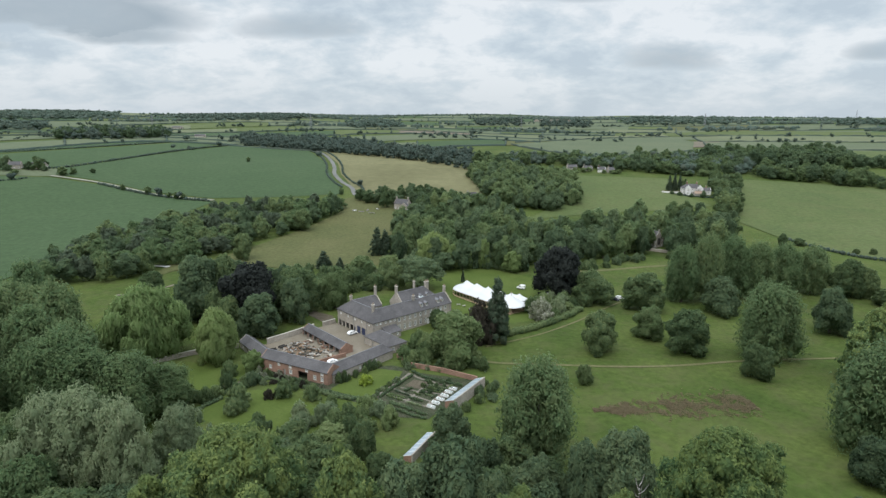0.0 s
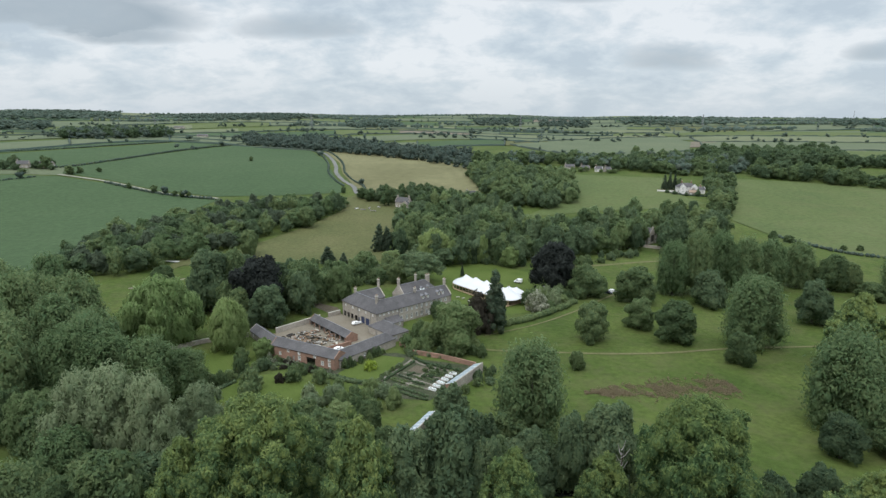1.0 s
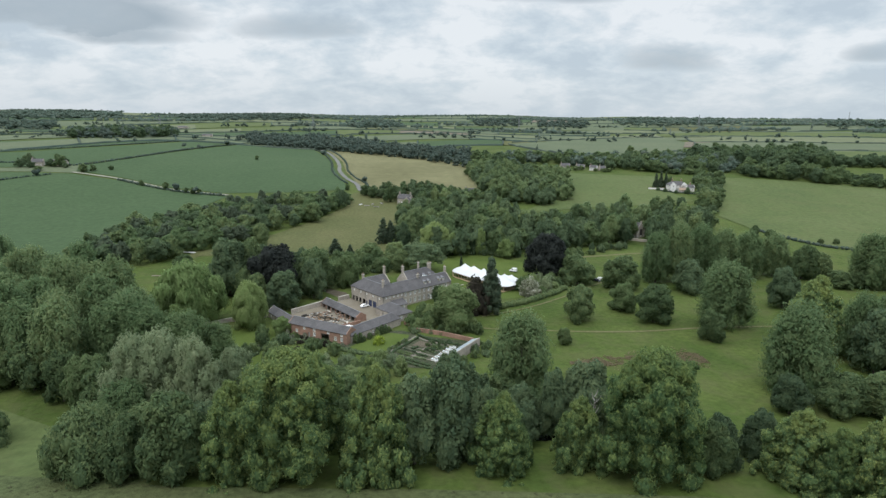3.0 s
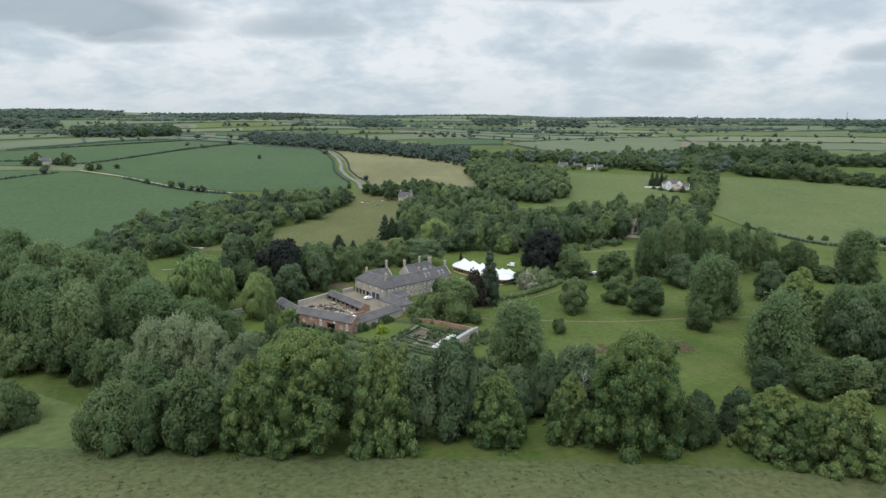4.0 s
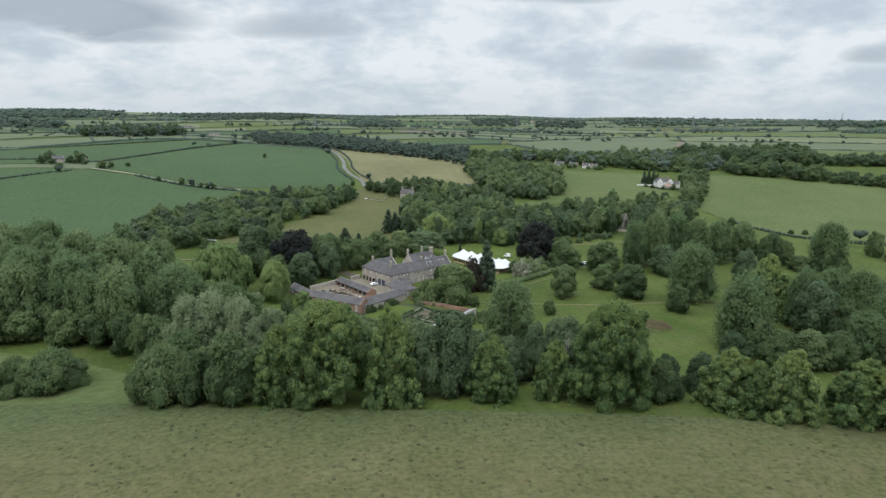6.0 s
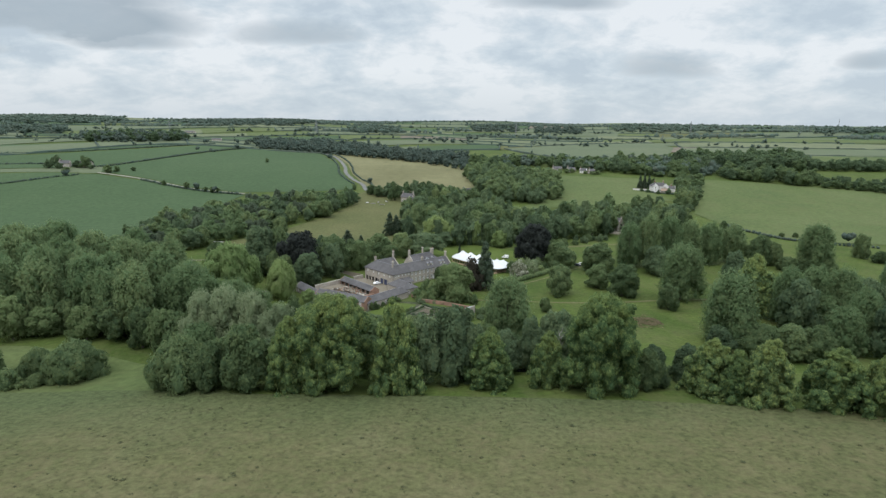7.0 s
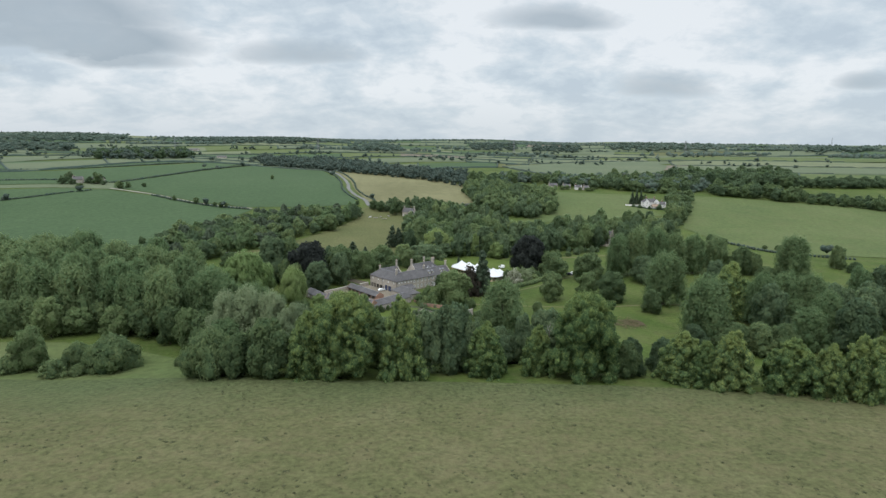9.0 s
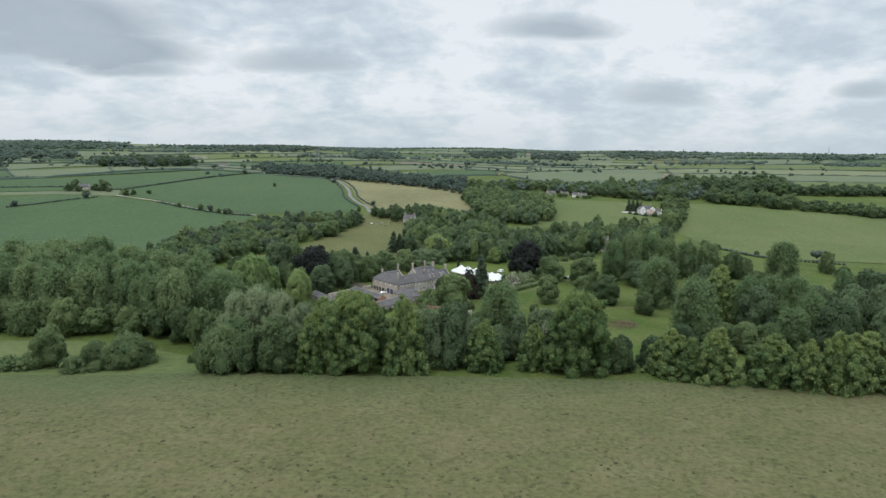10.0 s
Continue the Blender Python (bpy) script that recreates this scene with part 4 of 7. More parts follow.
KIND = {
    # name: (height, radius, outline, lumps, lump size, leaves, leaf size, droop, slimness, foot)
    "round": (15, 7.5, DOME, 14, 5, 6200, 0.74, 0.0, 0.75, 0.03),
    "grove": (15, 7.5, DOME, 13, 4, 3600, 0.95, 0.0, 0.75, 0.07),
    "mound": (9, 9, [(0, 1.0), (0.2, 1.0), (0.45, 0.92), (0.7, 0.7), (0.88, 0.42), (1, 0.2)], 26, 4, 9000, 0.6, 0.3, 0.7, 0.0),
    "lime": (22, 7.5, CONE, 84, 1.3, 17500, 0.6, 0.9, 0.55, 0.0),
    "bigl": (33, 12, BROAD, 105, 2.25, 34000, 0.74, 0.7, 0.55, 0.02),
    "poplar": (30, 9.5, TALL, 14, 11, 14000, 0.85, 0.7, 0.5, 0.08),
    "wood": (30, 9.5, TALL, 12, 9, 6800, 1.15, 0.7, 0.5, 0.08),
    "willow": (19, 9.5, DOME, 60, 1.9, 11000, 1.5, 1.8, 0.28, 0.05),
    "spruce": (24, 6.0, SPIRE, 64, 1.3, 6000, 0.8, 0.6, 0.55, 0.03),
    "cedar": (17.5, 14, [(0, 0.3), (0.3, 0.9), (0.5, 1.0), (0.8, 0.75), (1, 0.35)], 46, 2.4, 5600, 0.8, 0.0, 0.75, 0.3),
    "shrub": (5, 4.5, DOME, 22, 1.1, 800, 0.7, 0.0, 0.75, 0.02),
    "distant": (15, 7.0, DOME, 7, 2.9, 130, 1.7, 0.0, 0.75, 0.05),
    "speck": (15, 7.0, DOME, 2, 3.2, 36, 3.0, 0.0, 0.8, 0.05),
    "far": (15, 7.0, DOME, 6, 3, 900, 1.15, 0.0, 0.75, 0.1),
}


RAGGED = {"lime": 0.22, "bigl": 0.22}
OWN = {"lime": 1.1, "bigl": 1.1}
SHELL = {"poplar": 0.5, "wood": 0.58, "lime": 0.78, "bigl": 0.8}
CORE = {"poplar": 0.42, "lime": 0.76, "bigl": 0.76, "wood": 0.5, "silver": 0.74, "spruce": 0.7}
STRETCH = {"cedar": 0.42, "lime": 1.15, "wood": 1.7, "bigl": 1.05, "poplar": 1.7, "willow": 1.2}


CROWNS = {}


def make_trees(kind, look_name, material, variants, seed, label, category, fine=None):
    """A few trees of a kind, each a thing with a trunk and a crown, kept out of sight under the land until copied."""
    h, r, outline, lumps, lump, n, leaf, droop, slim, foot = KIND[kind]
    made = []
    for k in range(variants):
        rng = np.random.default_rng(seed + k)
        if kind == "lime":
            c, s = pad_lumps(rng, h, r, outline, lumps, lump, 3 + k % 3, 0.0)
        elif kind == "bigl":
            c, s = pad_lumps(rng, h, r, outline, lumps, lump, 5 + k, 0.16)
        elif kind in ("round", "grove", "far", "mound"):
            c, s = dome_lumps(rng, h, r, outline, lumps, lump, foot)
        elif kind in ("poplar", "wood"):
            c, s = column_lumps(rng, h, r, lumps, lump)
        else:
            c, s = shape_lumps(rng, h, r, outline, lumps, lump, foot)
        data = foliage(rng, c, s, n, leaf, droop, slim, CORE.get(kind, 0.8), STRETCH.get(kind, 1.0), fine, (0, 0, h * 0.42), RAGGED.get(kind, 0.34), SHELL.get(kind, 0.84), OWN.get(kind, 0.75))
        crown = leaf_mesh("crown", data, material)
        me = bpy.data.meshes.new("trunk")
        bm = trunk_bm(h, 0.28 + h * 0.012, 4, rng)
        bm.to_mesh(me)
        bm.free()
        me.materials.append(BARK)
        CROWNS[crown.name] = data
        made.append((look_name, crown, me, h, r, label, category))
    return made


TREES = random.Random(5)


def plant(made, x, y, h, r, group="", label=""):
    """One tree of a made kind, at its height and crown radius, standing on the land."""
    look_name, crown, trunk, h0, r0, text, category = made[TREES.randrange(len(made))]
    m = Matrix.Translation((x, y, float(land(x, y)) - 0.05)) @ Matrix.Rotation(TREES.uniform(0, 6.283), 4, "Z") @ Matrix.Diagonal((0.94 * r / r0, 0.94 * r / r0, h / h0, 1))
    ob = thing(look_name, m, label or text, category, group)
    part("trunk", trunk, None, ob)
    part("crown", crown, None, ob)
    return ob


ROUND = make_trees("round", "tree", LEAF_MID, 5, 100, "full-crowned green broadleaf tree standing in grass", "tree")
DARKER = make_trees("round", "tree", LEAF_DARK, 3, 120, "dense dark green broadleaf tree in grass", "tree")
LIGHTER = make_trees("round", "tree", LEAF_LIGHT, 3, 140, "light fresh green broadleaf tree in grass", "tree")
GROVE = make_trees("grove", "tree", LEAF_MID, 4, 150, "green broadleaf tree in the wood's edge", "tree")
GROVE_DARK = make_trees("grove", "tree", LEAF_DARK, 3, 154, "dark green broadleaf tree in the wood's edge", "tree")
GROVE_LIGHT = make_trees("grove", "tree", LEAF_LIGHT, 2, 158, "light green broadleaf tree in the wood's edge", "tree")
KIND["silver"] = (15, 7.5, TALL, 84, 1.25, 8500, 0.6, 0.0, 0.5, 0.08)
SILVER = make_trees("silver", "silver_willow", LEAF_SILVER, 3, 160, "silver-grey leaved willow in the thicket", "tree")
FRESH = make_trees("round", "tree", LEAF_WILLOW, 2, 170, "pale fresh green young tree at the lawn's edge", "tree")
MOUNDS = make_trees("mound", "bush", LEAF_MID, 3, 175, "broad green bush spreading down to the grass", "bush")
COPPER = make_trees("round", "copper_beech", LEAF_COPPER, 2, 180, "dark purple copper beech with a domed crown", "tree")
LIMES = make_trees("lime", "lime_tree", LEAF_LIME, 5, 200, "yellow-green lime tree leafy down to the pasture", "tree")
BIG_LIMES = make_trees("bigl", "lime_tree", LEAF_LIME, 2, 220, "very large old lime tree with drooping boughs", "tree")
POPLARS = make_trees("poplar", "poplar_tree", LEAF_POPLAR, 4, 240, "tall grey-green poplar with airy boughs", "tree")
WOOD_POPLARS = make_trees("wood", "poplar_tree", LEAF_POPLAR, 4, 250, "tall grey-green poplar with airy boughs", "tree")
WILLOWS = make_trees("willow", "weeping_willow", LEAF_WILLOW, 2, 260, "pale green weeping willow with hanging strands", "tree")
SPRUCES = make_trees("spruce", "conifer_tree", LEAF_NEEDLE, 2, 280, "dark green pointed conifer near the house", "tree")
CEDARS = make_trees("cedar", "cedar_tree", LEAF_DARK, 1, 290, "wide flat-topped dark cedar behind the house", "tree")
SHRUBS = make_trees("shrub", "shrub", LEAF_MID, 3, 300, "rounded green shrub growing in grass", "shrub")
BRONZE = make_trees("shrub", "shrub", LEAF_BRONZE, 2, 310, "bronze-brown leaved shrub in a garden border", "shrub")
GOLDS = make_trees("shrub", "shrub", LEAF_GOLD, 1, 320, "small golden-yellow clipped shrub on the lawn", "shrub")
PALES = make_trees("shrub", "shrub", LEAF_SILVER, 2, 330, "grey-green flowering shrub in a garden border", "shrub")
SHRUBS_DARK = make_trees("shrub", "shrub", LEAF_DARK, 2, 340, "dark green rounded garden shrub", "shrub")
SHRUBS_LIGHT = make_trees("shrub", "shrub", LEAF_LIGHT, 2, 350, "fresh light green garden shrub", "shrub")
BLOSSOMS = make_trees("shrub", "flowering_tree", LEAF_BLOSSOM, 2, 360, "small tree covered in white blossom", "tree")
FARS = make_trees("far", "tree", LEAF_MID, 4, 400, "green broadleaf tree of the wood", "tree")
# far crowns wear the leaf colour with the haze in it
DISTANT = make_trees("distant", "tree", LEAF_HAZED, 4, 500, "far tree", "tree")
SPECKS = make_trees("speck", "tree", LEAF_HAZED, 4, 520, "far tree", "tree")
FARS_DARK = make_trees("far", "tree", LEAF_DARK, 3, 410, "dark green broadleaf tree of the wood", "tree")
FARS_GREY = make_trees("far", "tree", LEAF_POPLAR, 3, 420, "grey-green broadleaf tree of the wood", "tree")
FARS_BROWN = make_trees("far", "tree", LEAF_DULL, 2, 440, "dull olive broadleaf tree of the wood", "tree")
FARS_LIGHT = make_trees("far", "tree", LEAF_LIGHT, 2, 430, "fresh light green broadleaf tree of the wood", "tree")

for made, places, group in ((ROUND, ROUND_AT, "broadleaf trees of the park"), (DARKER, DARKGREEN_AT, "dark broadleaf trees"), (LIGHTER, LIGHT_AT, "light green trees"), (FRESH, FRESH_AT, "fresh green trees by the lawns"),
                            (POPLARS, POPLAR_AT, "tall poplars of the park"), (COPPER, COPPER_AT, "copper beeches"), (WILLOWS, WILLOW_AT, "weeping willows"),
                            (SPRUCES, SPRUCE_AT, "conifers round the house"), (LIMES, LIME_AT, "lime trees along the pasture"), (BIG_LIMES, BIGL_AT, "lime trees along the pasture"),
                            (SHRUBS, SHRUB_AT, "shrubs at the pasture's edge"), (MOUNDS, MOUND_AT, "bushes in the west meadow"), (SILVER, SILVER_AT, "silver willows"), (FARS, FAREDGE_AT, "trees standing along field edges"), (BLOSSOMS, BLOSSOM_AT, "flowering trees"), (CEDARS, CEDAR_AT, ""), (BRONZE, COPPERSHRUB_AT, "")):
    for x, y, h, r in places:
        plant(made, x, y, h, r, group)


def inside(x, y, outline):
    hit = False
    for (ax, ay), (bx, by) in zip(outline, outline[1:] + outline[:1]):
        if (ay > y) != (by > y) and x < (bx - ax) * (y - ay) / (by - ay) + ax:
            hit = not hit
    return hit


# open ground in front of the church, the farmhouse, the cottages and the white house
GLADES = [((30, 117), (31, 104), 5), ((157, 403), (140, 362), 8), ((-24, 527), (-21, 478), 9), ((180, 735), (168, 690), 9), ((268, 600), (236, 520), 17), ((-4, 334), (56, 333), 13)]


def in_glade(x, y):
    for (ax, ay), (bx, by), wide in GLADES:
        t = max(0, min(1, ((x - ax) * (bx - ax) + (y - ay) * (by - ay)) / ((bx - ax) ** 2 + (by - ay) ** 2)))
        if math.hypot(x - ax - t * (bx - ax), y - ay - t * (by - ay)) < wide:
            return True
    return False


def scatter(outline, gap, rng, tries=30):
    """Places inside an outline, at least about gap apart."""
    a = np.array(outline)
    lo, hi = a.min(0), a.max(0)
    out = []
    for _ in range(int((hi - lo).prod() / gap**2 * tries / 4)):
        x, y = rng.uniform(lo[0], hi[0]), rng.uniform(lo[1], hi[1])
        if inside(x, y, outline) and not in_glade(x, y) and all((x - p) ** 2 + (y - q) ** 2 > gap * gap for p, q in out):
            out.append((x, y))
    return out


def grove(outline, gap, heights, radii, kinds, seed, group):
    """A wood of single trees."""
    rng = random.Random(seed)
    for x, y in scatter(outline, gap, rng):
        plant(rng.choice(kinds), x, y, rng.uniform(*heights), rng.uniform(*radii), group)


grove(WOOD_CENTRE, 9, (11, 21), (5, 9), [FARS, FARS_DARK, FARS_DARK, FARS_DARK, FARS_GREY, FARS_LIGHT, FARS], 2, "trees of the wood behind the house")
yard_wood = [(-108, 266), (-84, 246), (-60, 252), (-53, 270), (-62, 288), (-96, 298)]
grove(yard_wood, 9.5, (13, 20), (5.5, 8), [GROVE_DARK, GROVE, GROVE_DARK], 19, "dark trees behind the stable yard")
grove(WOOD_BEHIND, 8, (8, 13), (4, 6.5), [FARS, FARS_GREY], 3, "trees behind the house")
west = [(-262, 176), (-215, 168), (-150, 162), (-118, 152), (-100, 172), (-118, 200), (-162, 246), (-250, 268), (-285, 220)]
grove(west, 12.5, (28, 35), (8, 10.5), [WOOD_POPLARS], 7, "poplars of the west wood")
thicket = [(-215, 154), (-175, 152), (-138, 154), (-117, 143), (-99, 128), (-86, 113), (-72, 106), (-76, 130), (-92, 136), (-125, 162), (-215, 170)]
grove(thicket, 9, (12, 19), (5.5, 8), [GROVE_LIGHT, GROVE_LIGHT, WOOD_POPLARS, GROVE], 8, "trees of the thicket by the stream")
thicket_near = [(-66, 105), (-22, 106), (-18, 128), (-40, 140), (-62, 128), (-72, 128)]
grove(thicket_near, 9, (11, 18), (5.5, 8), [GROVE, GROVE_DARK, GROVE_DARK], 18, "trees of the thicket by the stream")
east = [(165, 130), (215, 120), (300, 130), (330, 190), (250, 210), (195, 190), (160, 168)]
grove(east, 13, (17, 27), (7, 10), [WOOD_POPLARS, GROVE_DARK], 9, "trees of the east wood")


def massed(outline, gap, heights, radii, kinds, seed, label, places=None, name="woodland"):
    """A wood of many trees that nobody could count: one mesh for each sort of leaf."""
    rng = random.Random(seed)
    heaps = [[] for _ in kinds]
    for x, y in places or scatter(outline, gap, rng):
        k = rng.randrange(len(kinds))
        made = kinds[k][rng.randrange(len(kinds[k]))]
        v, tri, _, nrm = CROWNS[made[1].name]
        a, sz, sr = rng.uniform(0, 6.283), rng.uniform(*heights) / made[3], rng.uniform(*radii) / made[4]
        turn = np.array([[math.cos(a), -math.sin(a), 0], [math.sin(a), math.cos(a), 0], [0, 0, 1]])
        heaps[k].append(((v @ turn.T) * (sr, sr, sz) + (x, y, float(land(x, y))), tri, nrm @ turn.T))
    for made, heap in zip(kinds, heaps):
        at = np.cumsum([0] + [len(h[0]) for h in heap[:-1]])
        data = np.concatenate([h[0] for h in heap]), np.concatenate([h[1] + o for h, o in zip(heap, at)]), np.zeros((0, 4), int), np.concatenate([h[2] for h in heap])
        tagged(part(name, leaf_mesh(name, data, made[0][1].materials[0]), None), label, "woodland", kind="stuff")


massed(WOOD_BELT, 8.6, (8, 17), (5.2, 8), [FARS, FARS_DARK, FARS_GREY, FARS_BROWN], 1, "dark and light green woodland belt above the meadow")
massed(WOOD_COPSE, 8.5, (11, 19), (5.5, 8.5), [FARS, FARS_GREY, FARS_DARK], 4, "green and grey-green copse beside the stubble field")
massed(WOOD_WHITEHOUSE, 9.0, (7, 18), (4.5, 8.5), [FARS, FARS_DARK], 6, "dark trees sheltering the white house")


massed(WOOD_LANE_SIDE, 7.0, (7, 13), (4.5, 6.5), [FARS, FARS_DARK], 5, "row of green trees beside the lane")
massed(WOOD_NORTH_A, 10.5, (8, 17), (5.5, 8.5), [DISTANT], 11, "dark green woodland belt above the stubble field")
massed(WOOD_NORTH_B, 11.5, (11, 18), (6.5, 10), [FARS_DARK, FARS, DISTANT], 12, "dark green woodland belt across the valley")
massed(WOOD_NORTH_C, 14, (15, 24), (9, 13), [FARS_DARK, FARS, FARS_DARK], 13, "dark green woodland on a far rise")
massed(WOOD_EAST_ROW, 10, (11, 20), (6.5, 10), [FARS_DARK, FARS], 14, "row of dark trees along the pasture")
massed(WOOD_EAST_FAR_ROW, 12, (11, 16), (7, 10), [FARS_DARK], 16, "dense dark tree row between far fields")
massed(WOOD_EAST_NEAR_ROW, 10, (8, 15), (6, 9), [FARS_DARK, FARS], 17, "row of rounded dark trees along the pasture")
massed(WOOD_HORIZON_FAR, 17, (12, 21), (7, 11), [FARS_DARK, DISTANT], 15, "far dark woodland between fields")
for seed, outline in enumerate((WOOD_FAR_A, WOOD_FAR_B, WOOD_FAR_C, WOOD_FAR_D, WOOD_FAR_E, WOOD_FAR_F, WOOD_FAR_G, WOOD_FAR_H)):
    reach = max(math.hypot(x, y) for x, y in outline)
    massed(outline, 12 + reach / 150, (10, 20), (8 + reach / 500, 13 + reach / 350), [SPECKS], 40 + seed, "dark block of woodland among the far fields")


def hedge(name, points, width, height, seed, material, label, trees=0.0, bits=0.6, kind="stuff", step=1.6):
    """A hedge along a line, with trees standing in it here and there."""
    rng = np.random.default_rng(seed)
    c, s = [], []
    for (ax, ay), (bx, by) in zip(points, points[1:]):
        n = max(2, int(math.hypot(bx - ax, by - ay) / step))
        for k in range(n):
            x, y = ax + (bx - ax) * k / n, ay + (by - ay) * k / n
            z = float(land(x, y))
            q = width / 2 * rng.uniform(0.8, 1.2)
            top = height * rng.uniform(0.85, 1.15)
            for up in np.arange(q * 0.6, max(top - q, q * 0.7), q * 1.2):
                c.append((x + rng.normal() * q * 0.2, y + rng.normal() * q * 0.2, z + up))
                s.append(q)
            if rng.random() < trees:
                h, rr = rng.uniform(6, 11), rng.uniform(2.6, 4.4)
                for _ in range(6):
                    c.append((x + rng.normal() * rr * 0.45, y + rng.normal() * rr * 0.45, z + h - rr * rng.uniform(0.6, 1.5)))
                    s.append(rr * rng.uniform(0.5, 0.75))
    c, s = np.array(c), np.array(s)
    area = (s**2).sum() * 6
    data = foliage(rng, c, s, 0, 1, core=1.0, fine=False)
    n = min(int(area / bits**2 * 1.2), 9000)
    v, tri, quad, nrm = data
    pick = rng.choice(len(c), n, p=s**2 / (s**2).sum())
    d = unit(rng.normal(size=(n, 3)))
    d[:, 2] = np.abs(d[:, 2])
    pos = c[pick] + d * s[pick][:, None] * rng.uniform(0.95, 1.2, (n, 1))
    fn = unit(d + rng.normal(size=(n, 3)) * 0.4)
    t = unit(np.cross(fn, rng.normal(size=(n, 3))))
    b = np.cross(fn, t)
    q = np.stack([pos - t * bits / 2, pos - b * bits * 0.35, pos + t * bits / 2, pos + b * bits * 0.35], 1).reshape(-1, 3)
    quad = np.arange(4 * n).reshape(-1, 4) + len(v)
    ob = part(name, leaf_mesh(name, (np.r_[v, q], tri, quad, np.r_[nrm, np.repeat(d, 4, 0)]), material), None)
    return tagged(ob, label, "hedge", kind=kind)


def line(points, n=6):
    return [tuple(map(float, p)) for p in curve_through(points, n)]


hedge("field_hedge", line(LINE_HEDGE_A), 3.0, 2.4, 21, LEAF_HAZED, "field hedge with scattered small trees", 0.02, 1.6, step=3)
hedge("field_hedge", line([(-460.6, 546.6), (-439.8, 565.3), (-421.3, 590.9), (-399.4, 620.7)]), 2.4, 1.8, 28, LEAF_HAZED, "low hedge across the crop below the farm", 0.02, 1.4, step=3)
hedge("field_hedge", line(LINE_HEDGE_B), 3.0, 2.4, 22, LEAF_HAZED, "field hedge between crop strips", 0.02, 1.6, step=3)
hedge("field_hedge", line(LINE_HEDGE_R), 2.6, 2.0, 23, LEAF_HAZED, "low field hedge along the pasture", 0.04, 1.2, step=2.5)
hedge("field_hedge", [(x, y - 5) for x, y in line(LINE_TRACK_WEST[1:])], 3.0, 2.2, 24, LEAF_HAZED, "hedge with small trees beside the field track", 0.05, 1.4, step=3)
hedge("field_hedge", [(x - 9, y) for x, y in line(LINE_LANE[:7])], 2.5, 1.8, 25, LEAF_HAZED, "low hedge beside the lane", 0.01, 1.4, step=3)
hedge("field_hedge", [(x + 9, y + 4) for x, y in line(LINE_LANE[:8])], 2.5, 1.8, 26, LEAF_HAZED, "low hedge beside the lane", 0.01, 1.4, step=3)
hedge("park_hedge", line([(31, 241), (40, 246), (52, 255), (66, 268), (72, 276)]), 3.0, 2.4, 27, LEAF_MID, "thick green hedge at the edge of the lawn", 0, 0.6, step=0.8)

# tussocks and thistles over the rough pasture, fronds over the bracken
def tufts(name, x, y, lift, big, rng, material, label):
    """Low tufts of five blades each, too many to count."""
    n = len(x)
    high, wide = big * rng.uniform(0.08, 0.3, (n, 1)), big * rng.uniform(0.45, 1.1, (n, 1))
    foot = np.stack([x, y, land(x, y) + lift], 1)
    turn, v, nrm = rng.uniform(0, 6.283, n), [], []
    for k in range(5):
        a = turn + k * 1.2566
        d = np.stack([np.cos(a), np.sin(a), 0 * a], 1)
        b = np.stack([-np.sin(a), np.cos(a), 0 * a], 1)
        v.append(np.stack([foot - b * wide * 0.35, foot + d * wide + np.array([0, 0, 1.0]) * high, foot + b * wide * 0.35], 1).reshape(-1, 3)[:, :])
        nrm.append(np.repeat(unit(d * 0.4 + np.array([0, 0, 1.0])), 3, 0))
    v, nrm = np.concatenate(v), np.concatenate(nrm)
    tri = np.arange(len(v)).reshape(-1, 3)
    up = np.cross(v[1] - v[0], v[2] - v[0])[2]
    tri = tri[:, [0, 2, 1]] if up < 0 else tri
    return tagged(part(name, leaf_mesh(name, (v, tri, np.zeros((0, 4), int), nrm), material), None), label, "grass", kind="stuff")


rng = np.random.default_rng(8)
x, y = rng.uniform(-190, 210, 12000), 92 - 190 * rng.random(12000) ** 1.1
keep = np.array([inside(a, b, south) for a, b in zip(x, y)])
x, y = x[keep], y[keep]
tufts("grass_tussocks", x, y, 0.38, 1 - 0.8 * rng.random((len(x), 1)) ** 0.35, rng, LEAF_TUSSOCK, "olive tussocks and thistles scattered over the rough pasture")
x = rng.uniform(52, 105, 7500)
y = 177.5 + 0.09 * (x - 78) + rng.normal(0, 1, 7500) * np.interp(x, [52, 64, 80, 98, 105], [0.8, 2.2, 3.6, 4.2, 2.5])
thick = np.sin(x * 0.33) * 0.6 + np.sin(y * 0.9 + x * 0.12) * 0.6 + np.sin(x * 0.9 + y * 0.5) * 0.6 + rng.normal(0, 0.8, 7500)
x, y = x[thick > 0.1], y[thick > 0.1]
tufts("bracken_fronds", x, y, 0.1, rng.uniform(0.3, 0.75, (len(x), 1)), rng, LEAF_BRACKEN, "brown dying bracken fronds in the park")

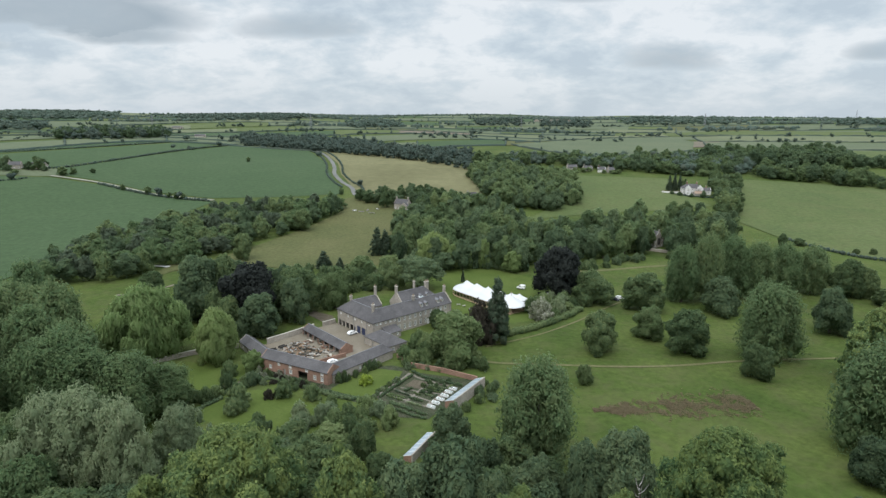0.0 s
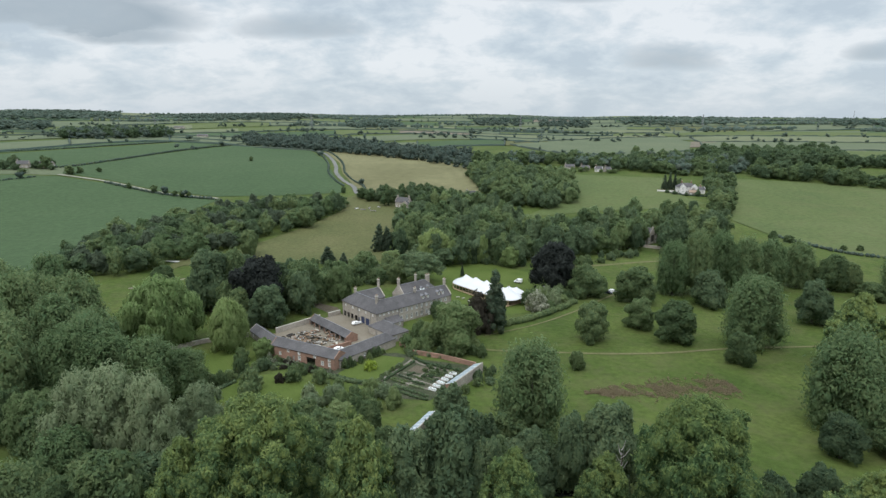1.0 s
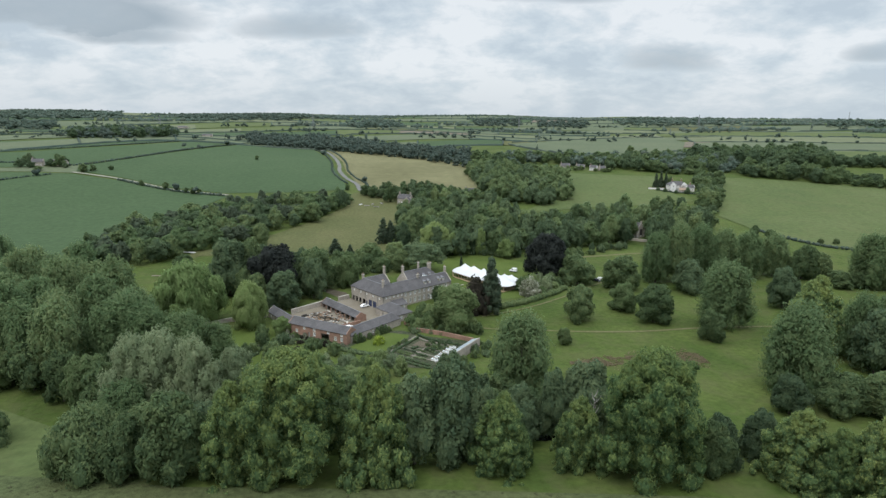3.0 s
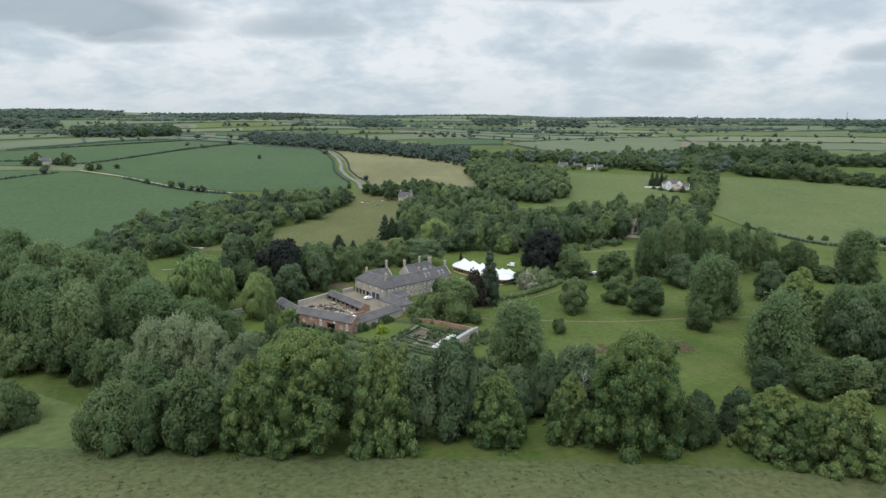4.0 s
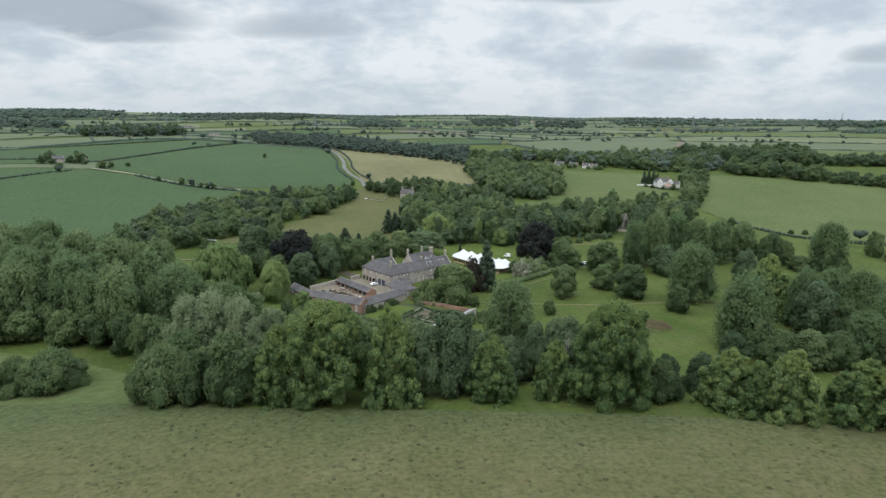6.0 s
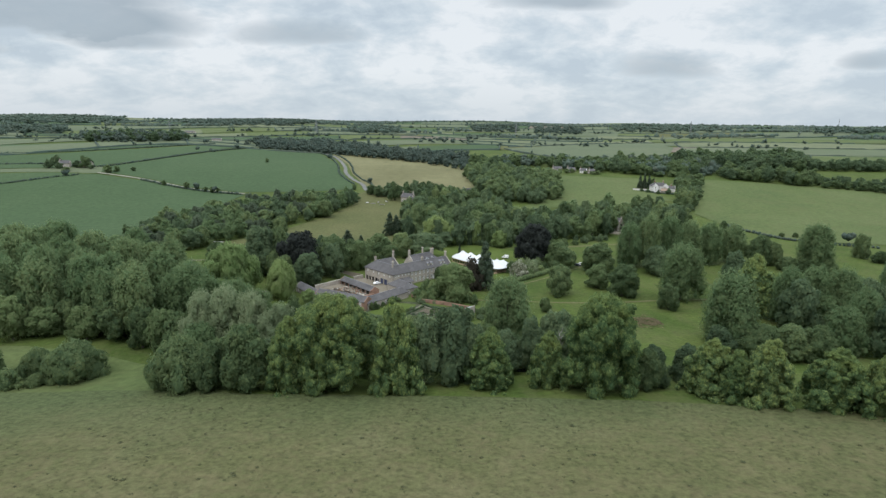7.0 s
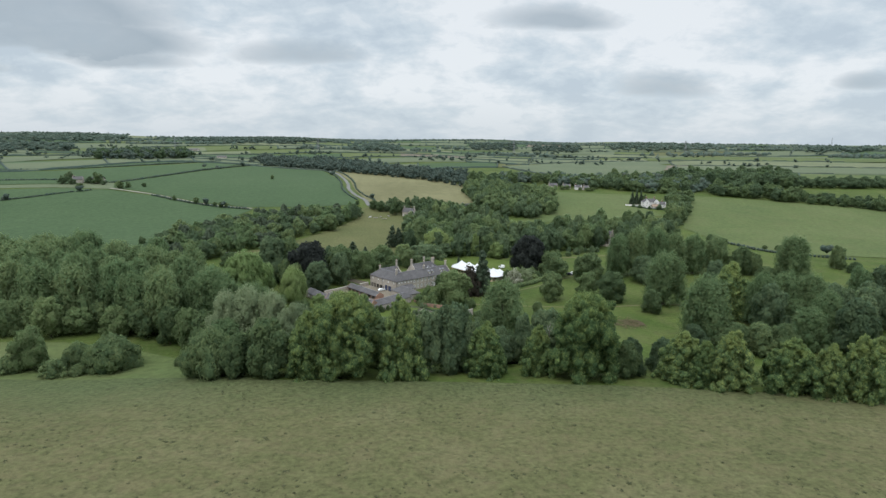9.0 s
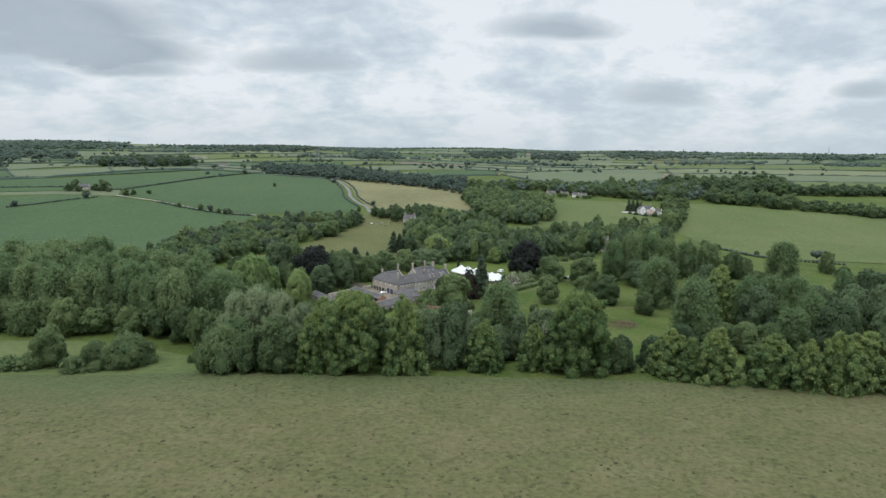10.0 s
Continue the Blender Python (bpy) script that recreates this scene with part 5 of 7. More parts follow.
# ---- far countryside: a patchwork of fields, hedges, small woods ----
rng = np.random.default_rng(77)
rings = [1000, 1130, 1290, 1480, 1700, 1960, 2280, 2660, 3120, 3680, 4300, 4800]
patch_v, patch_f, patch_m = [], [], []
edges = []
for a, (r0, r1) in enumerate(zip(rings, rings[1:])):
    n = int(14 + a * 1.5)
    cuts = np.linspace(-52, 52, n + 1) + rng.uniform(-1.3, 1.3, n + 1)
    for k in range(n):
        q0, q1 = np.radians(cuts[k]), np.radians(cuts[k + 1])
        u, w = np.meshgrid(np.linspace(0, 1, 9), np.linspace(0, 1, 7))
        ang = q0 + (q1 - q0) * u
        rad = r0 + (r1 - r0) * w + 0.06 * r0 * np.sin(np.degrees(ang) * 0.21 + a)
        x, y = rad * np.sin(ang), rad * np.cos(ang)
        base = len(patch_v)
        patch_v.extend(np.stack([x, y, land(x, y) + 0.9], -1).reshape(-1, 3).tolist())
        tone = int(rng.choice(6, p=[0.50, 0.14, 0.24, 0.08, 0.02, 0.02]))
        for j in range(6):
            for i in range(8):
                o = base + j * 9 + i
                patch_f.append((o, o + 1, o + 10, o + 9)[::-1])
                patch_m.append(tone)
        row = [(float(x[0, i]), float(y[0, i])) for i in range(9)]
        col = [(float(x[j, 0]), float(y[j, 0])) for j in range(7)]
        if rng.random() < 0.8:
            edges.append(row)
        if rng.random() < 0.7:
            edges.append(col)
me = mesh_of("far_fields", patch_v, patch_f, None, True)
for m in (WHEAT, PASTURE, CROP, PALE, DRY, BARE):
    me.materials.append(m)
me.polygons.foreach_set("material_index", np.array(patch_m, np.int32))
far_fields = part("far_fields", me, None)
if me.polygons[0].normal.z < 0:
    me.flip_normals()
tagged(far_fields, "patchwork of far fields in greens and straw colours", "fields", kind="structure")


def far_lumps(name, centres, radii, seed, material, label):
    r2 = np.random.default_rng(seed)
    v, tri, quad, nrm = foliage(r2, np.array(centres), np.array(radii), 0, 1, core=1.0, fine=False)
    ob = part(name, leaf_mesh(name, (v, tri, quad, nrm), material), None)
    return tagged(ob, label, "woodland", kind="stuff")


edges = [row for row in edges if not any(inside(*row[k], strip) for strip in STRIPS for k in (1, len(row) // 2, -2))]
for outline, k in ((FIELD_PALE_A, 5), (FIELD_PALE_B, 4), (FIELD_PALE_C, 5), (FIELD_PALE_D, 6), (FIELD_PALE_E, 5), (FIELD_GREEN_F, 3)):
    edges.append([outline[0], *outline[-1:-k:-1]])
hv, hf = [], []
tc = []
for row in edges:
    far = math.hypot(*row[0])
    wide, tall = 1.4 + far / 2600, 1.5 + far / 2400
    pts = []
    for (ax, ay), (bx, by) in zip(row, row[1:]):
        n = max(1, int(math.hypot(bx - ax, by - ay) / 11))
        pts += [(ax + (bx - ax) * k / n, ay + (by - ay) * k / n) for k in range(n)]
    pts = np.array(pts + [row[-1]])
    way = unit(np.gradient(pts, axis=0))
    side = np.stack([-way[:, 1], way[:, 0]], 1) * wide * rng.uniform(0.7, 1.3, (len(pts), 1))
    z = land(pts[:, 0], pts[:, 1])
    top = z + 0.9 + tall * rng.uniform(0.6, 1.4, len(pts)) * (rng.random(len(pts)) > 0.06)
    base = len(hv)
    for k, p in enumerate(pts):
        hv += [(*(p - side[k]), z[k]), (*(p - side[k] * 0.6), top[k]), (*(p + side[k] * 0.6), top[k]), (*(p + side[k]), z[k])]
    for k in range(len(pts) - 1):
        o = base + 4 * k
        hf += [(o + a, o + a + 4, o + a + 5, o + a + 1) for a in range(3)]
    for p in pts:
        if rng.random() < (0.06 if p[0] < 250 else 0.012):
            x, y = p
            tc.append((float(x), float(y)))
tagged(part("far_hedges", mesh_of("far_hedges", hv, hf, LEAF_HAZED, True), None), "dark hedgerows dividing the far fields", "hedge", kind="stuff")
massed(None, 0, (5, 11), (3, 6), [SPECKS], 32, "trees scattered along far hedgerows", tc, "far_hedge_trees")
# small copses and clumps among the far fields
clumps = []
for k in range(130):
    ang, far = radians(-48 + 88 * rng.random() ** 1.7), 1080 * (3.4 ** rng.random())
    cx, cy = far * math.sin(ang), far * math.cos(ang)
    long = rng.uniform(12, 60)
    for _ in range(int(rng.integers(3, 11))):
        a, b = rng.normal() * long, rng.normal() * 9
        clumps.append((float(cx + a * math.cos(ang)), float(cy - a * math.sin(ang) + b)))
massed(None, 0, (5, 13), (4, 8), [SPECKS], 34, "small copses and clumps of trees among far fields", clumps, "far_copses")
wc, wr = [], []
for k in range(40):
    ang, far = radians(rng.uniform(-46, 46)), rng.choice([1900, 2400, 2700, 3000, 3600, 4200, 4600]) * rng.uniform(0.9, 1.05)
    cx, cy = far * math.sin(ang), far * math.cos(ang)
    along, deep = rng.uniform(40, 130) * (0.6 + far / 2500), rng.uniform(18, 45)
    for _ in range(int(along * deep / 75)):
        a, b = rng.normal() * 0.55, rng.uniform(-1, 1)
        x, y = cx + a * along * math.cos(ang) + b * deep * math.sin(ang), cy - a * along * math.sin(ang) + b * deep * math.cos(ang)
        q = rng.uniform(6, 10)
        wc.append((x, y, float(land(x, y)) + rng.uniform(-1, 4)))
        wr.append(q)
for k in range(1500):
    ang = radians(rng.uniform(-50, 50))
    if math.sin(math.degrees(ang) * 0.31) + math.sin(math.degrees(ang) * 0.83 + 1) < -0.9:
        continue
    far = rng.uniform(4450, 4800)
    x, y = far * math.sin(ang), far * math.cos(ang)
    wc.append((x, y, float(land(x, y)) + rng.uniform(-6, 1)))
    wr.append(rng.uniform(7, 11))
far_lumps("far_woods", wc, wr, 33, LEAF_HAZED, "dark woods on the far hills to the skyline")


# ---- building kit ----
def box(bm, x0, x1, y0, y1, z0, z1):
    v = [bm.verts.new(p) for p in ((x0, y0, z0), (x1, y0, z0), (x1, y1, z0), (x0, y1, z0), (x0, y0, z1), (x1, y0, z1), (x1, y1, z1), (x0, y1, z1))]
    for f in ((3, 2, 1, 0), (4, 5, 6, 7), (0, 1, 5, 4), (1, 2, 6, 5), (2, 3, 7, 6), (3, 0, 4, 7)):
        bm.faces.new([v[k] for k in f])
    return v


def boxes(*rows):
    bm = bmesh.new()
    for r in rows:
        box(bm, *r)
    return bm


def solid(bm, rings):
    """A closed form from rings of points, bottom first."""
    vs = [[bm.verts.new(p) for p in r] for r in rings]
    n = len(rings[0])
    bm.faces.new(vs[0][::-1])
    bm.faces.new(vs[-1])
    for a, b in zip(vs, vs[1:]):
        for k in range(n):
            bm.faces.new((a[k], a[(k + 1) % n], b[(k + 1) % n], b[k]))
    return vs


def wall_pose(a, b):
    """Along a wall from a to b; its inner side lies to the left."""
    return pose(a[0], a[1], 0, 0, 0, math.degrees(math.atan2(b[1] - a[1], b[0] - a[0])))


def slab_bm(x0, x1, z0, z1, y0, y1, openings):
    """One connected upright slab with openings (from, to, bottom, top) that go right through."""
    xs = sorted({x0, x1, *(min(max(q, x0), x1) for o in openings for q in o[:2])})
    zs = sorted({z0, z1, *(min(max(q, z0), z1) for o in openings for q in o[2:])})
    bm, made = bmesh.new(), {}

    def at(i, k, y):
        if (i, k, y) not in made:
            made[i, k, y] = bm.verts.new((xs[i], y, zs[k]))
        return made[i, k, y]

    def full(i, k):
        if not (0 <= i < len(xs) - 1 and 0 <= k < len(zs) - 1):
            return False
        x, z = (xs[i] + xs[i + 1]) / 2, (zs[k] + zs[k + 1]) / 2
        return not any(o[0] < x < o[1] and o[2] < z < o[3] for o in openings)

    for i in range(len(xs) - 1):
        for k in range(len(zs) - 1):
            if not full(i, k):
                continue
            bm.faces.new([at(i, k, y0), at(i + 1, k, y0), at(i + 1, k + 1, y0), at(i, k + 1, y0)])
            bm.faces.new([at(i, k, y1), at(i, k + 1, y1), at(i + 1, k + 1, y1), at(i + 1, k, y1)])
            for (p, q), (a, b), (c, d) in (((i - 1, k), (i, k), (i, k + 1)), ((i + 1, k), (i + 1, k + 1), (i + 1, k)), ((i, k - 1), (i + 1, k), (i, k)), ((i, k + 1), (i, k + 1), (i + 1, k + 1))):
                if not full(p, q):
                    bm.faces.new([at(a, b, y0), at(c, d, y0), at(c, d, y1), at(a, b, y1)])
    bmesh.ops.recalc_face_normals(bm, faces=bm.faces[:])
    return bm


def place(ob, m):
    ob.matrix_local = m
    return ob


SHARED = {}


def share(key, make):
    if key not in SHARED:
        bm = make()
        me = bpy.data.meshes.new(key[0])
        bm.to_mesh(me)
        bm.free()
        SHARED[key] = me
    return SHARED[key]


def add_window(parent, m, w, h, bars=(1, 2), frame_mat=None, sill=True):
    """A glazed window in an opening of a wall: m stands at its lower left corner on the outer face."""
    def frame_bm():
        nx, nz = bars[0] + 1, bars[1] + 1
        cx = [0.14, *(w * k / nx for k in range(1, nx)), w - 0.14]
        cz = [0.14, *(h * k / nz for k in range(1, nz)), h - 0.14]
        lights = [(cx[i] + (0.035 if i else 0), cx[i + 1] - (0.035 if i < nx - 1 else 0), cz[k] + (0.035 if k else 0), cz[k + 1] - (0.035 if k < nz - 1 else 0)) for i in range(nx) for k in range(nz)]
        return slab_bm(0, w, 0, h, 0.06, 0.20, lights)

    fm = frame_mat or WHITE_PAINT
    win = place(part("window", share(("frame", w, h, bars, fm.name), frame_bm), fm, parent, "white-painted sash window" if fm is WHITE_PAINT else "stone-mullioned window"), m)
    part("pane", share(("pane", w, h), lambda: boxes((0.05, w - 0.05, 0.155, 0.165, 0.05, h - 0.05))), GLASS, win)
    if sill:
        part("surround", share(("surround", w, h), lambda: boxes((-0.2, w + 0.2, -0.08, 0.1, -0.16, 0), (-0.2, w + 0.2, -0.04, 0.1, h, h + 0.26), (-0.2, 0, -0.04, 0.1, 0, h), (w, w + 0.2, -0.04, 0.1, 0, h))), DRESSED, win, "pale dressed stone surround")
    return win


def add_door(parent, m, w, h, material, label):
    door = place(part("door", share(("door", w, h, material.name), lambda: boxes((0, w / 2 - 0.01, 0.16, 0.24, 0.02, h), (w / 2 + 0.01, w, 0.16, 0.24, 0.02, h), (0.15, w / 2 - 0.15, 0.13, 0.16, 0.3, h * 0.45), (w / 2 + 0.15, w - 0.15, 0.13, 0.16, 0.3, h * 0.45), (0.15, w / 2 - 0.15, 0.13, 0.16, h * 0.52, h - 0.2), (w / 2 + 0.15, w - 0.15, 0.13, 0.16, h * 0.52, h - 0.2))), material, parent, label), m)
    part("handle", share(("handle", w), lambda: boxes((w / 2 + 0.04, w / 2 + 0.08, 0.08, 0.13, 1.0, 1.25))), STEEL, door)
    return door


def add_wall(parent, a, b, z1, material, windows=(), gaps=(), doors=(), thick=0.5, z0=-0.5, bars=(1, 2), label="", frame_mat=None):
    """One outer wall of a building: windows (from, width, bottom, height), open gaps, doors (from, width, height, material, label)."""
    m = wall_pose(a, b)
    length = math.hypot(b[0] - a[0], b[1] - a[1])
    openings = [(s, s + w, z, z + h) for s, w, z, h in windows] + [(s, s + w, z0, h) for s, w, h in gaps] + [(s, s + w, z0, h) for s, w, h, *_ in doors]
    ob = place(part("wall", slab_bm(0, length, z0, z1, 0, thick, openings), material, parent, label), m)
    for s, w, z, h in windows:
        add_window(parent, m @ pose(s, 0, z), w, h, bars, frame_mat)
    for s, w, h, mat, text in doors:
        add_door(parent, m @ pose(s, 0, 0), w, h, mat, text)
    return ob


def add_roof(parent, x0, x1, y0, y1, z, rise, along="x", hips=(False, False), over=0.35, material=None, label=""):
    """A closed slate roof with its ridge along x or y, each end gabled or hipped, and a ridge course."""
    if along == "y":
        x0, x1, y0, y1 = y0, y1, x0, x1
    half = (y1 - y0) / 2
    e0, e1 = x0 - (over if hips[0] else 0.0), x1 + (over if hips[1] else 0.0)
    lo, hi, mid = y0 - over, y1 + over, (y0 + y1) / 2
    zl = z - over * rise / half
    r0, r1 = x0 + (half if hips[0] else 0), x1 - (half if hips[1] else 0)
    pts = [(e0, lo, zl - 0.16), (e1, lo, zl - 0.16), (e1, hi, zl - 0.16), (e0, hi, zl - 0.16), (e0, lo, zl), (e1, lo, zl), (e1, hi, zl), (e0, hi, zl), (r0, mid, z + rise), (r1, mid, z + rise)]
    if along == "y":
        pts = [(b, a, c) for a, b, c in pts]
    faces = [(3, 2, 1, 0), (0, 1, 5, 4), (1, 2, 6, 5), (2, 3, 7, 6), (3, 0, 4, 7), (4, 5, 9, 8), (6, 7, 8, 9), (7, 4, 8), (5, 6, 9)]
    bm = bmesh.new()
    v = [bm.verts.new(p) for p in pts]
    for f in faces:
        bm.faces.new([v[k] for k in f])
    bmesh.ops.recalc_face_normals(bm, faces=bm.faces[:])
    ob = part("roof", bm, material or SLATE, parent, label)
    row = (r0, r1, mid - 0.14, mid + 0.14, z + rise - 0.1, z + rise + 0.09)
    if along == "y":
        row = (row[2], row[3], row[0], row[1], row[4], row[5])
    part("ridge", boxes(row), LEAD, ob)
    return ob


def add_gable(parent, at, lo, hi, z, rise, along="x", outward=1, material=None, thick=0.45, proud=0.28):
    """A gable wall that rises above the roof as a coped parapet."""
    mid = (lo + hi) / 2
    a, b = (at, at - outward * thick)
    ring = [(lo, z - 0.3), (hi, z - 0.3), (hi, z + proud), (mid, z + rise + proud), (lo, z + proud)]
    make = (lambda s, q: (s, q[0], q[1])) if along == "x" else (lambda s, q: (q[0], s, q[1]))
    bm = bmesh.new()
    solid(bm, [[make(a, q) for q in ring], [make(b, q) for q in ring]])
    bmesh.ops.recalc_face_normals(bm, faces=bm.faces[:])
    return part("gable", bm, material or LIMESTONE, parent)


def add_chimney(parent, x, y, z0, z1, w, d, pots, material=None):
    bm = boxes((x - w / 2, x + w / 2, y - d / 2, y + d / 2, z0, z1 - 0.5), (x - w / 2 - 0.1, x + w / 2 + 0.1, y - d / 2 - 0.1, y + d / 2 + 0.1, z0 + (z1 - z0) * 0.45, z0 + (z1 - z0) * 0.45 + 0.15))
    ch = part("chimney", bm, material or LIMESTONE, parent)
    part("cap", boxes((x - w / 2 - 0.14, x + w / 2 + 0.14, y - d / 2 - 0.14, y + d / 2 + 0.14, z1 - 0.5, z1 - 0.28)), DRESSED, ch)
    for k in range(pots):
        o = (k - (pots - 1) / 2) * 0.55
        px, py = (x + o, y) if w >= d else (x, y + o)
        bm = bmesh.new()
        solid(bm, [[(px + q * math.cos(a), py + q * math.sin(a), zz) for a in np.linspace(0, 2 * math.pi, 9)[:-1]] for q, zz in ((0.19, z1 - 0.28), (0.15, z1 + 0.2), (0.19, z1 + 0.25), (0.18, z1 + 0.4))])
        bmesh.ops.recalc_face_normals(bm, faces=bm.faces[:])
        part("chimney_pot", bm, POT, ch)
    return ch


def add_dormer(parent, x, y, z, w=1.3, h=1.35, deep=2.2):
    """A small gabled dormer that looks along -y."""
    body = part("dormer", boxes((x - w / 2, x - w / 2 + 0.15, y, y + deep, z - 0.6, z + h), (x + w / 2 - 0.15, x + w / 2, y, y + deep, z - 0.6, z + h), (x - w / 2 + 0.15, x + w / 2 - 0.15, y, y + 0.15, z - 0.6, z + 0.1), (x - w / 2 + 0.15, x + w / 2 - 0.15, y + 0.6, y + 0.7, z, z + h)), LIMESTONE, parent, "small gabled dormer with stone cheeks")
    add_window(body, pose(x - w / 2 + 0.15, y - 0.02, z + 0.1), w - 0.3, h - 0.1, (1, 1), None, False)
    bm = bmesh.new()
    solid(bm, [[(x - w / 2 - 0.12, yy, z + h), (x + w / 2 + 0.12, yy, z + h), (x, yy, z + h + 0.75)] for yy in (y - 0.15, y + deep)])
    bmesh.ops.recalc_face_normals(bm, faces=bm.faces[:])
    part("dormer_roof", bm, LEAD, body)
    return body


# ---- the manor house: its corner beside the yard is the origin, x along the long front, y along the garages ----
HOUSE = pose(-22.8, 237.5, 0.05, 0, 0, 41)
manor = thing("manor_house", HOUSE, "grey limestone manor house with slate roofs and many chimneys", "house")
EAVE = 7.3
low_win = [(13.2 + k * 2.95, 1.15, 1.0, 2.1) for k in range(10)]
up_win = [(13.2 + k * 2.95, 1.15, 4.7, 1.75) for k in range(10)]
small_up = [(1.6, 0.9, 5.5, 0.8), (3.6, 0.9, 5.5, 0.8), (6.2, 0.9, 5.5, 0.8), (8.6, 0.9, 5.5, 0.8), (11, 0.9, 5.5, 0.8)]
front_doors = [(29.5, 1.3, 2.5, WHITE_PAINT, "white garden door")]
keep_low = [w for w in low_win if not 28.5 < w[0] < 31.5]
add_wall(manor, (0, 0), (44, 0), EAVE, LIMESTONE, small_up + keep_low + up_win, doors=front_doors, label="limestone front with two rows of sash windows")
add_wall(manor, (44, 0), (44, 18.6), EAVE, LIMESTONE, [(2.5, 1.2, 1, 2.1), (5.5, 1.2, 1, 2.1), (2.5, 1.2, 4.7, 1.75), (5.5, 1.2, 4.7, 1.75), (11, 1.2, 1, 2.1), (14.5, 1.2, 1, 2.1), (11, 1.2, 4.7, 1.75), (14.5, 1.2, 4.7, 1.75)])
add_wall(manor, (44, 18.6), (23, 18.6), EAVE, LIMESTONE, [(2 + k * 3, 1.2, 1, 2.1) for k in range(6)] + [(2 + k * 3, 1.2, 4.7, 1.75) for k in range(6)])
add_wall(manor, (23, 18.6), (23, 8.6), EAVE, LIMESTONE, [(3, 1.1, 4.7, 1.6), (6, 1.1, 4.7, 1.6), (3, 1.1, 1, 2), (6, 1.1, 1, 2)])
add_wall(manor, (23, 8.6), (9, 8.6), EAVE, LIMESTONE, [(2, 1.1, 4.7, 1.4), (5.5, 1.1, 4.7, 1.4), (9, 1.1, 4.7, 1.4), (3, 1.1, 1, 2), (8, 1.1, 1, 2)])
# garage wing: four open bays, a small door and a pair of blue coach doors
stable_gaps = [(1.0, 1.9, 2.5), (3.7, 2.0, 2.5), (6.5, 2.2, 2.5), (9.6, 2.4, 2.5)]
coach = [(14.8, 2.6, 3.2, BLUE_PAINT, "dark blue coach-house doors"), (18.2, 2.8, 3.2, BLUE_PAINT, "dark blue coach-house doors"), (12.7, 0.95, 2.2, BLUE_PAINT, "narrow dark blue door")]
add_wall(manor, (0, 26.3), (0, 0), EAVE, LIMESTONE, [(2.4, 0.9, 5.2, 0.9), (8, 0.9, 5.2, 0.9), (13.0, 0.9, 5.2, 0.9), (18, 0.9, 5.2, 0.9), (23.2, 0.9, 5.2, 0.9)], stable_gaps, coach, label="limestone garage front with open bays")
add_wall(manor, (18, 26.3), (0, 26.3), EAVE, LIMESTONE, [(4, 1, 4.8, 1.3), (9, 1, 4.8, 1.3), (14, 1, 4.8, 1.3)])
add_wall(manor, (18, 17.8), (18, 26.3), EAVE, LIMESTONE, [(3.5, 1.1, 4.8, 1.3)])
add_wall(manor, (9, 17.8), (18, 17.8), EAVE, LIMESTONE, [(2, 1, 4.8, 1.3), (5.5, 1, 4.8, 1.3)])
add_wall(manor, (9, 8.6), (9, 17.8), EAVE, LIMESTONE, [(2.5, 1, 4.8, 1.3), (6, 1, 4.8, 1.3)])
part("floor", boxes((0.5, 8.5, 0.5, 25.8, -0.3, -0.02), (8.5, 43.5, 0.5, 8.1, -0.3, -0.02), (8.5, 17.5, 18.3, 25.8, -0.3, -0.02), (23.5, 43.5, 8.1, 18.1, -0.3, -0.02)), DARK_IN, manor)
part("garage_partition", boxes((4.2, 4.4, 0.5, 25.8, -0.02, EAVE - 0.1)), DARK_IN, manor)
add_roof(manor, 0, 44, 0, 8.6, EAVE, 3.9, "x", (True, False))
add_roof(manor, 0, 9, 0, 26.3, EAVE, 3.7, "y", (True, True))
add_roof(manor, 4.5, 18, 17.8, 26.3, EAVE, 3.6, "x", (False, False))
add_roof(manor, 23, 44, 8.9, 18.6, EAVE + 0.35, 5.0, "x", (False, True))
add_gable(manor, 44.1, 0, 8.6, EAVE, 3.9, "x", 1)
add_gable(manor, 18.1, 17.8, 26.3, EAVE, 3.6, "x", 1)
add_gable(manor, 22.9, 8.9, 18.6, EAVE + 0.35, 5.0, "x", -1)
part("valley_gutter", boxes((23, 44, 8.4, 9.2, EAVE - 0.1, EAVE + 0.25)), LEAD, manor)
add_chimney(manor, 3.4, 4.3, 9.8, 13.7, 1.02, 0.77, 2)
add_chimney(manor, 4.5, 22.2, 9.6, 13.2, 1.02, 0.77, 2)
add_chimney(manor, 17.6, 22.2, 10.2, 15.0, 0.77, 1.10, 2)
add_chimney(manor, 23.2, 14.0, 11.8, 15.9, 0.77, 1.27, 2)
add_chimney(manor, 25, 4.3, 10.3, 13.3, 1.10, 0.77, 2)
add_chimney(manor, 33.5, 14.0, 11.5, 16.4, 0.77, 0.77, 1)
add_chimney(manor, 41.0, 14.0, 9.5, 14.9, 2.04, 0.94, 4)
add_chimney(manor, 43.6, 4.6, 10.4, 14.3, 0.77, 1.19, 2)
for x in (27.3, 30.1, 36.9, 39.4):
    add_dormer(manor, x, 0.9, 8.1)
for x in (30.5, 34.5, 38.5):
    add_dormer(manor, x, 10.0, 8.7, 1.2, 1.2, 2.0)
skylight = place(part("skylight", boxes((0, 2.6, 0, 1.5, 0, 0.16)), WHITE_PAINT, manor, "white-framed roof light"), pose(33.0, 9.2, 8.9, 32))
part("pane", boxes((0.1, 1.25, 0.1, 1.4, 0.165, 0.18), (1.35, 2.5, 0.1, 1.4, 0.165, 0.18)), CLEAR, skylight)
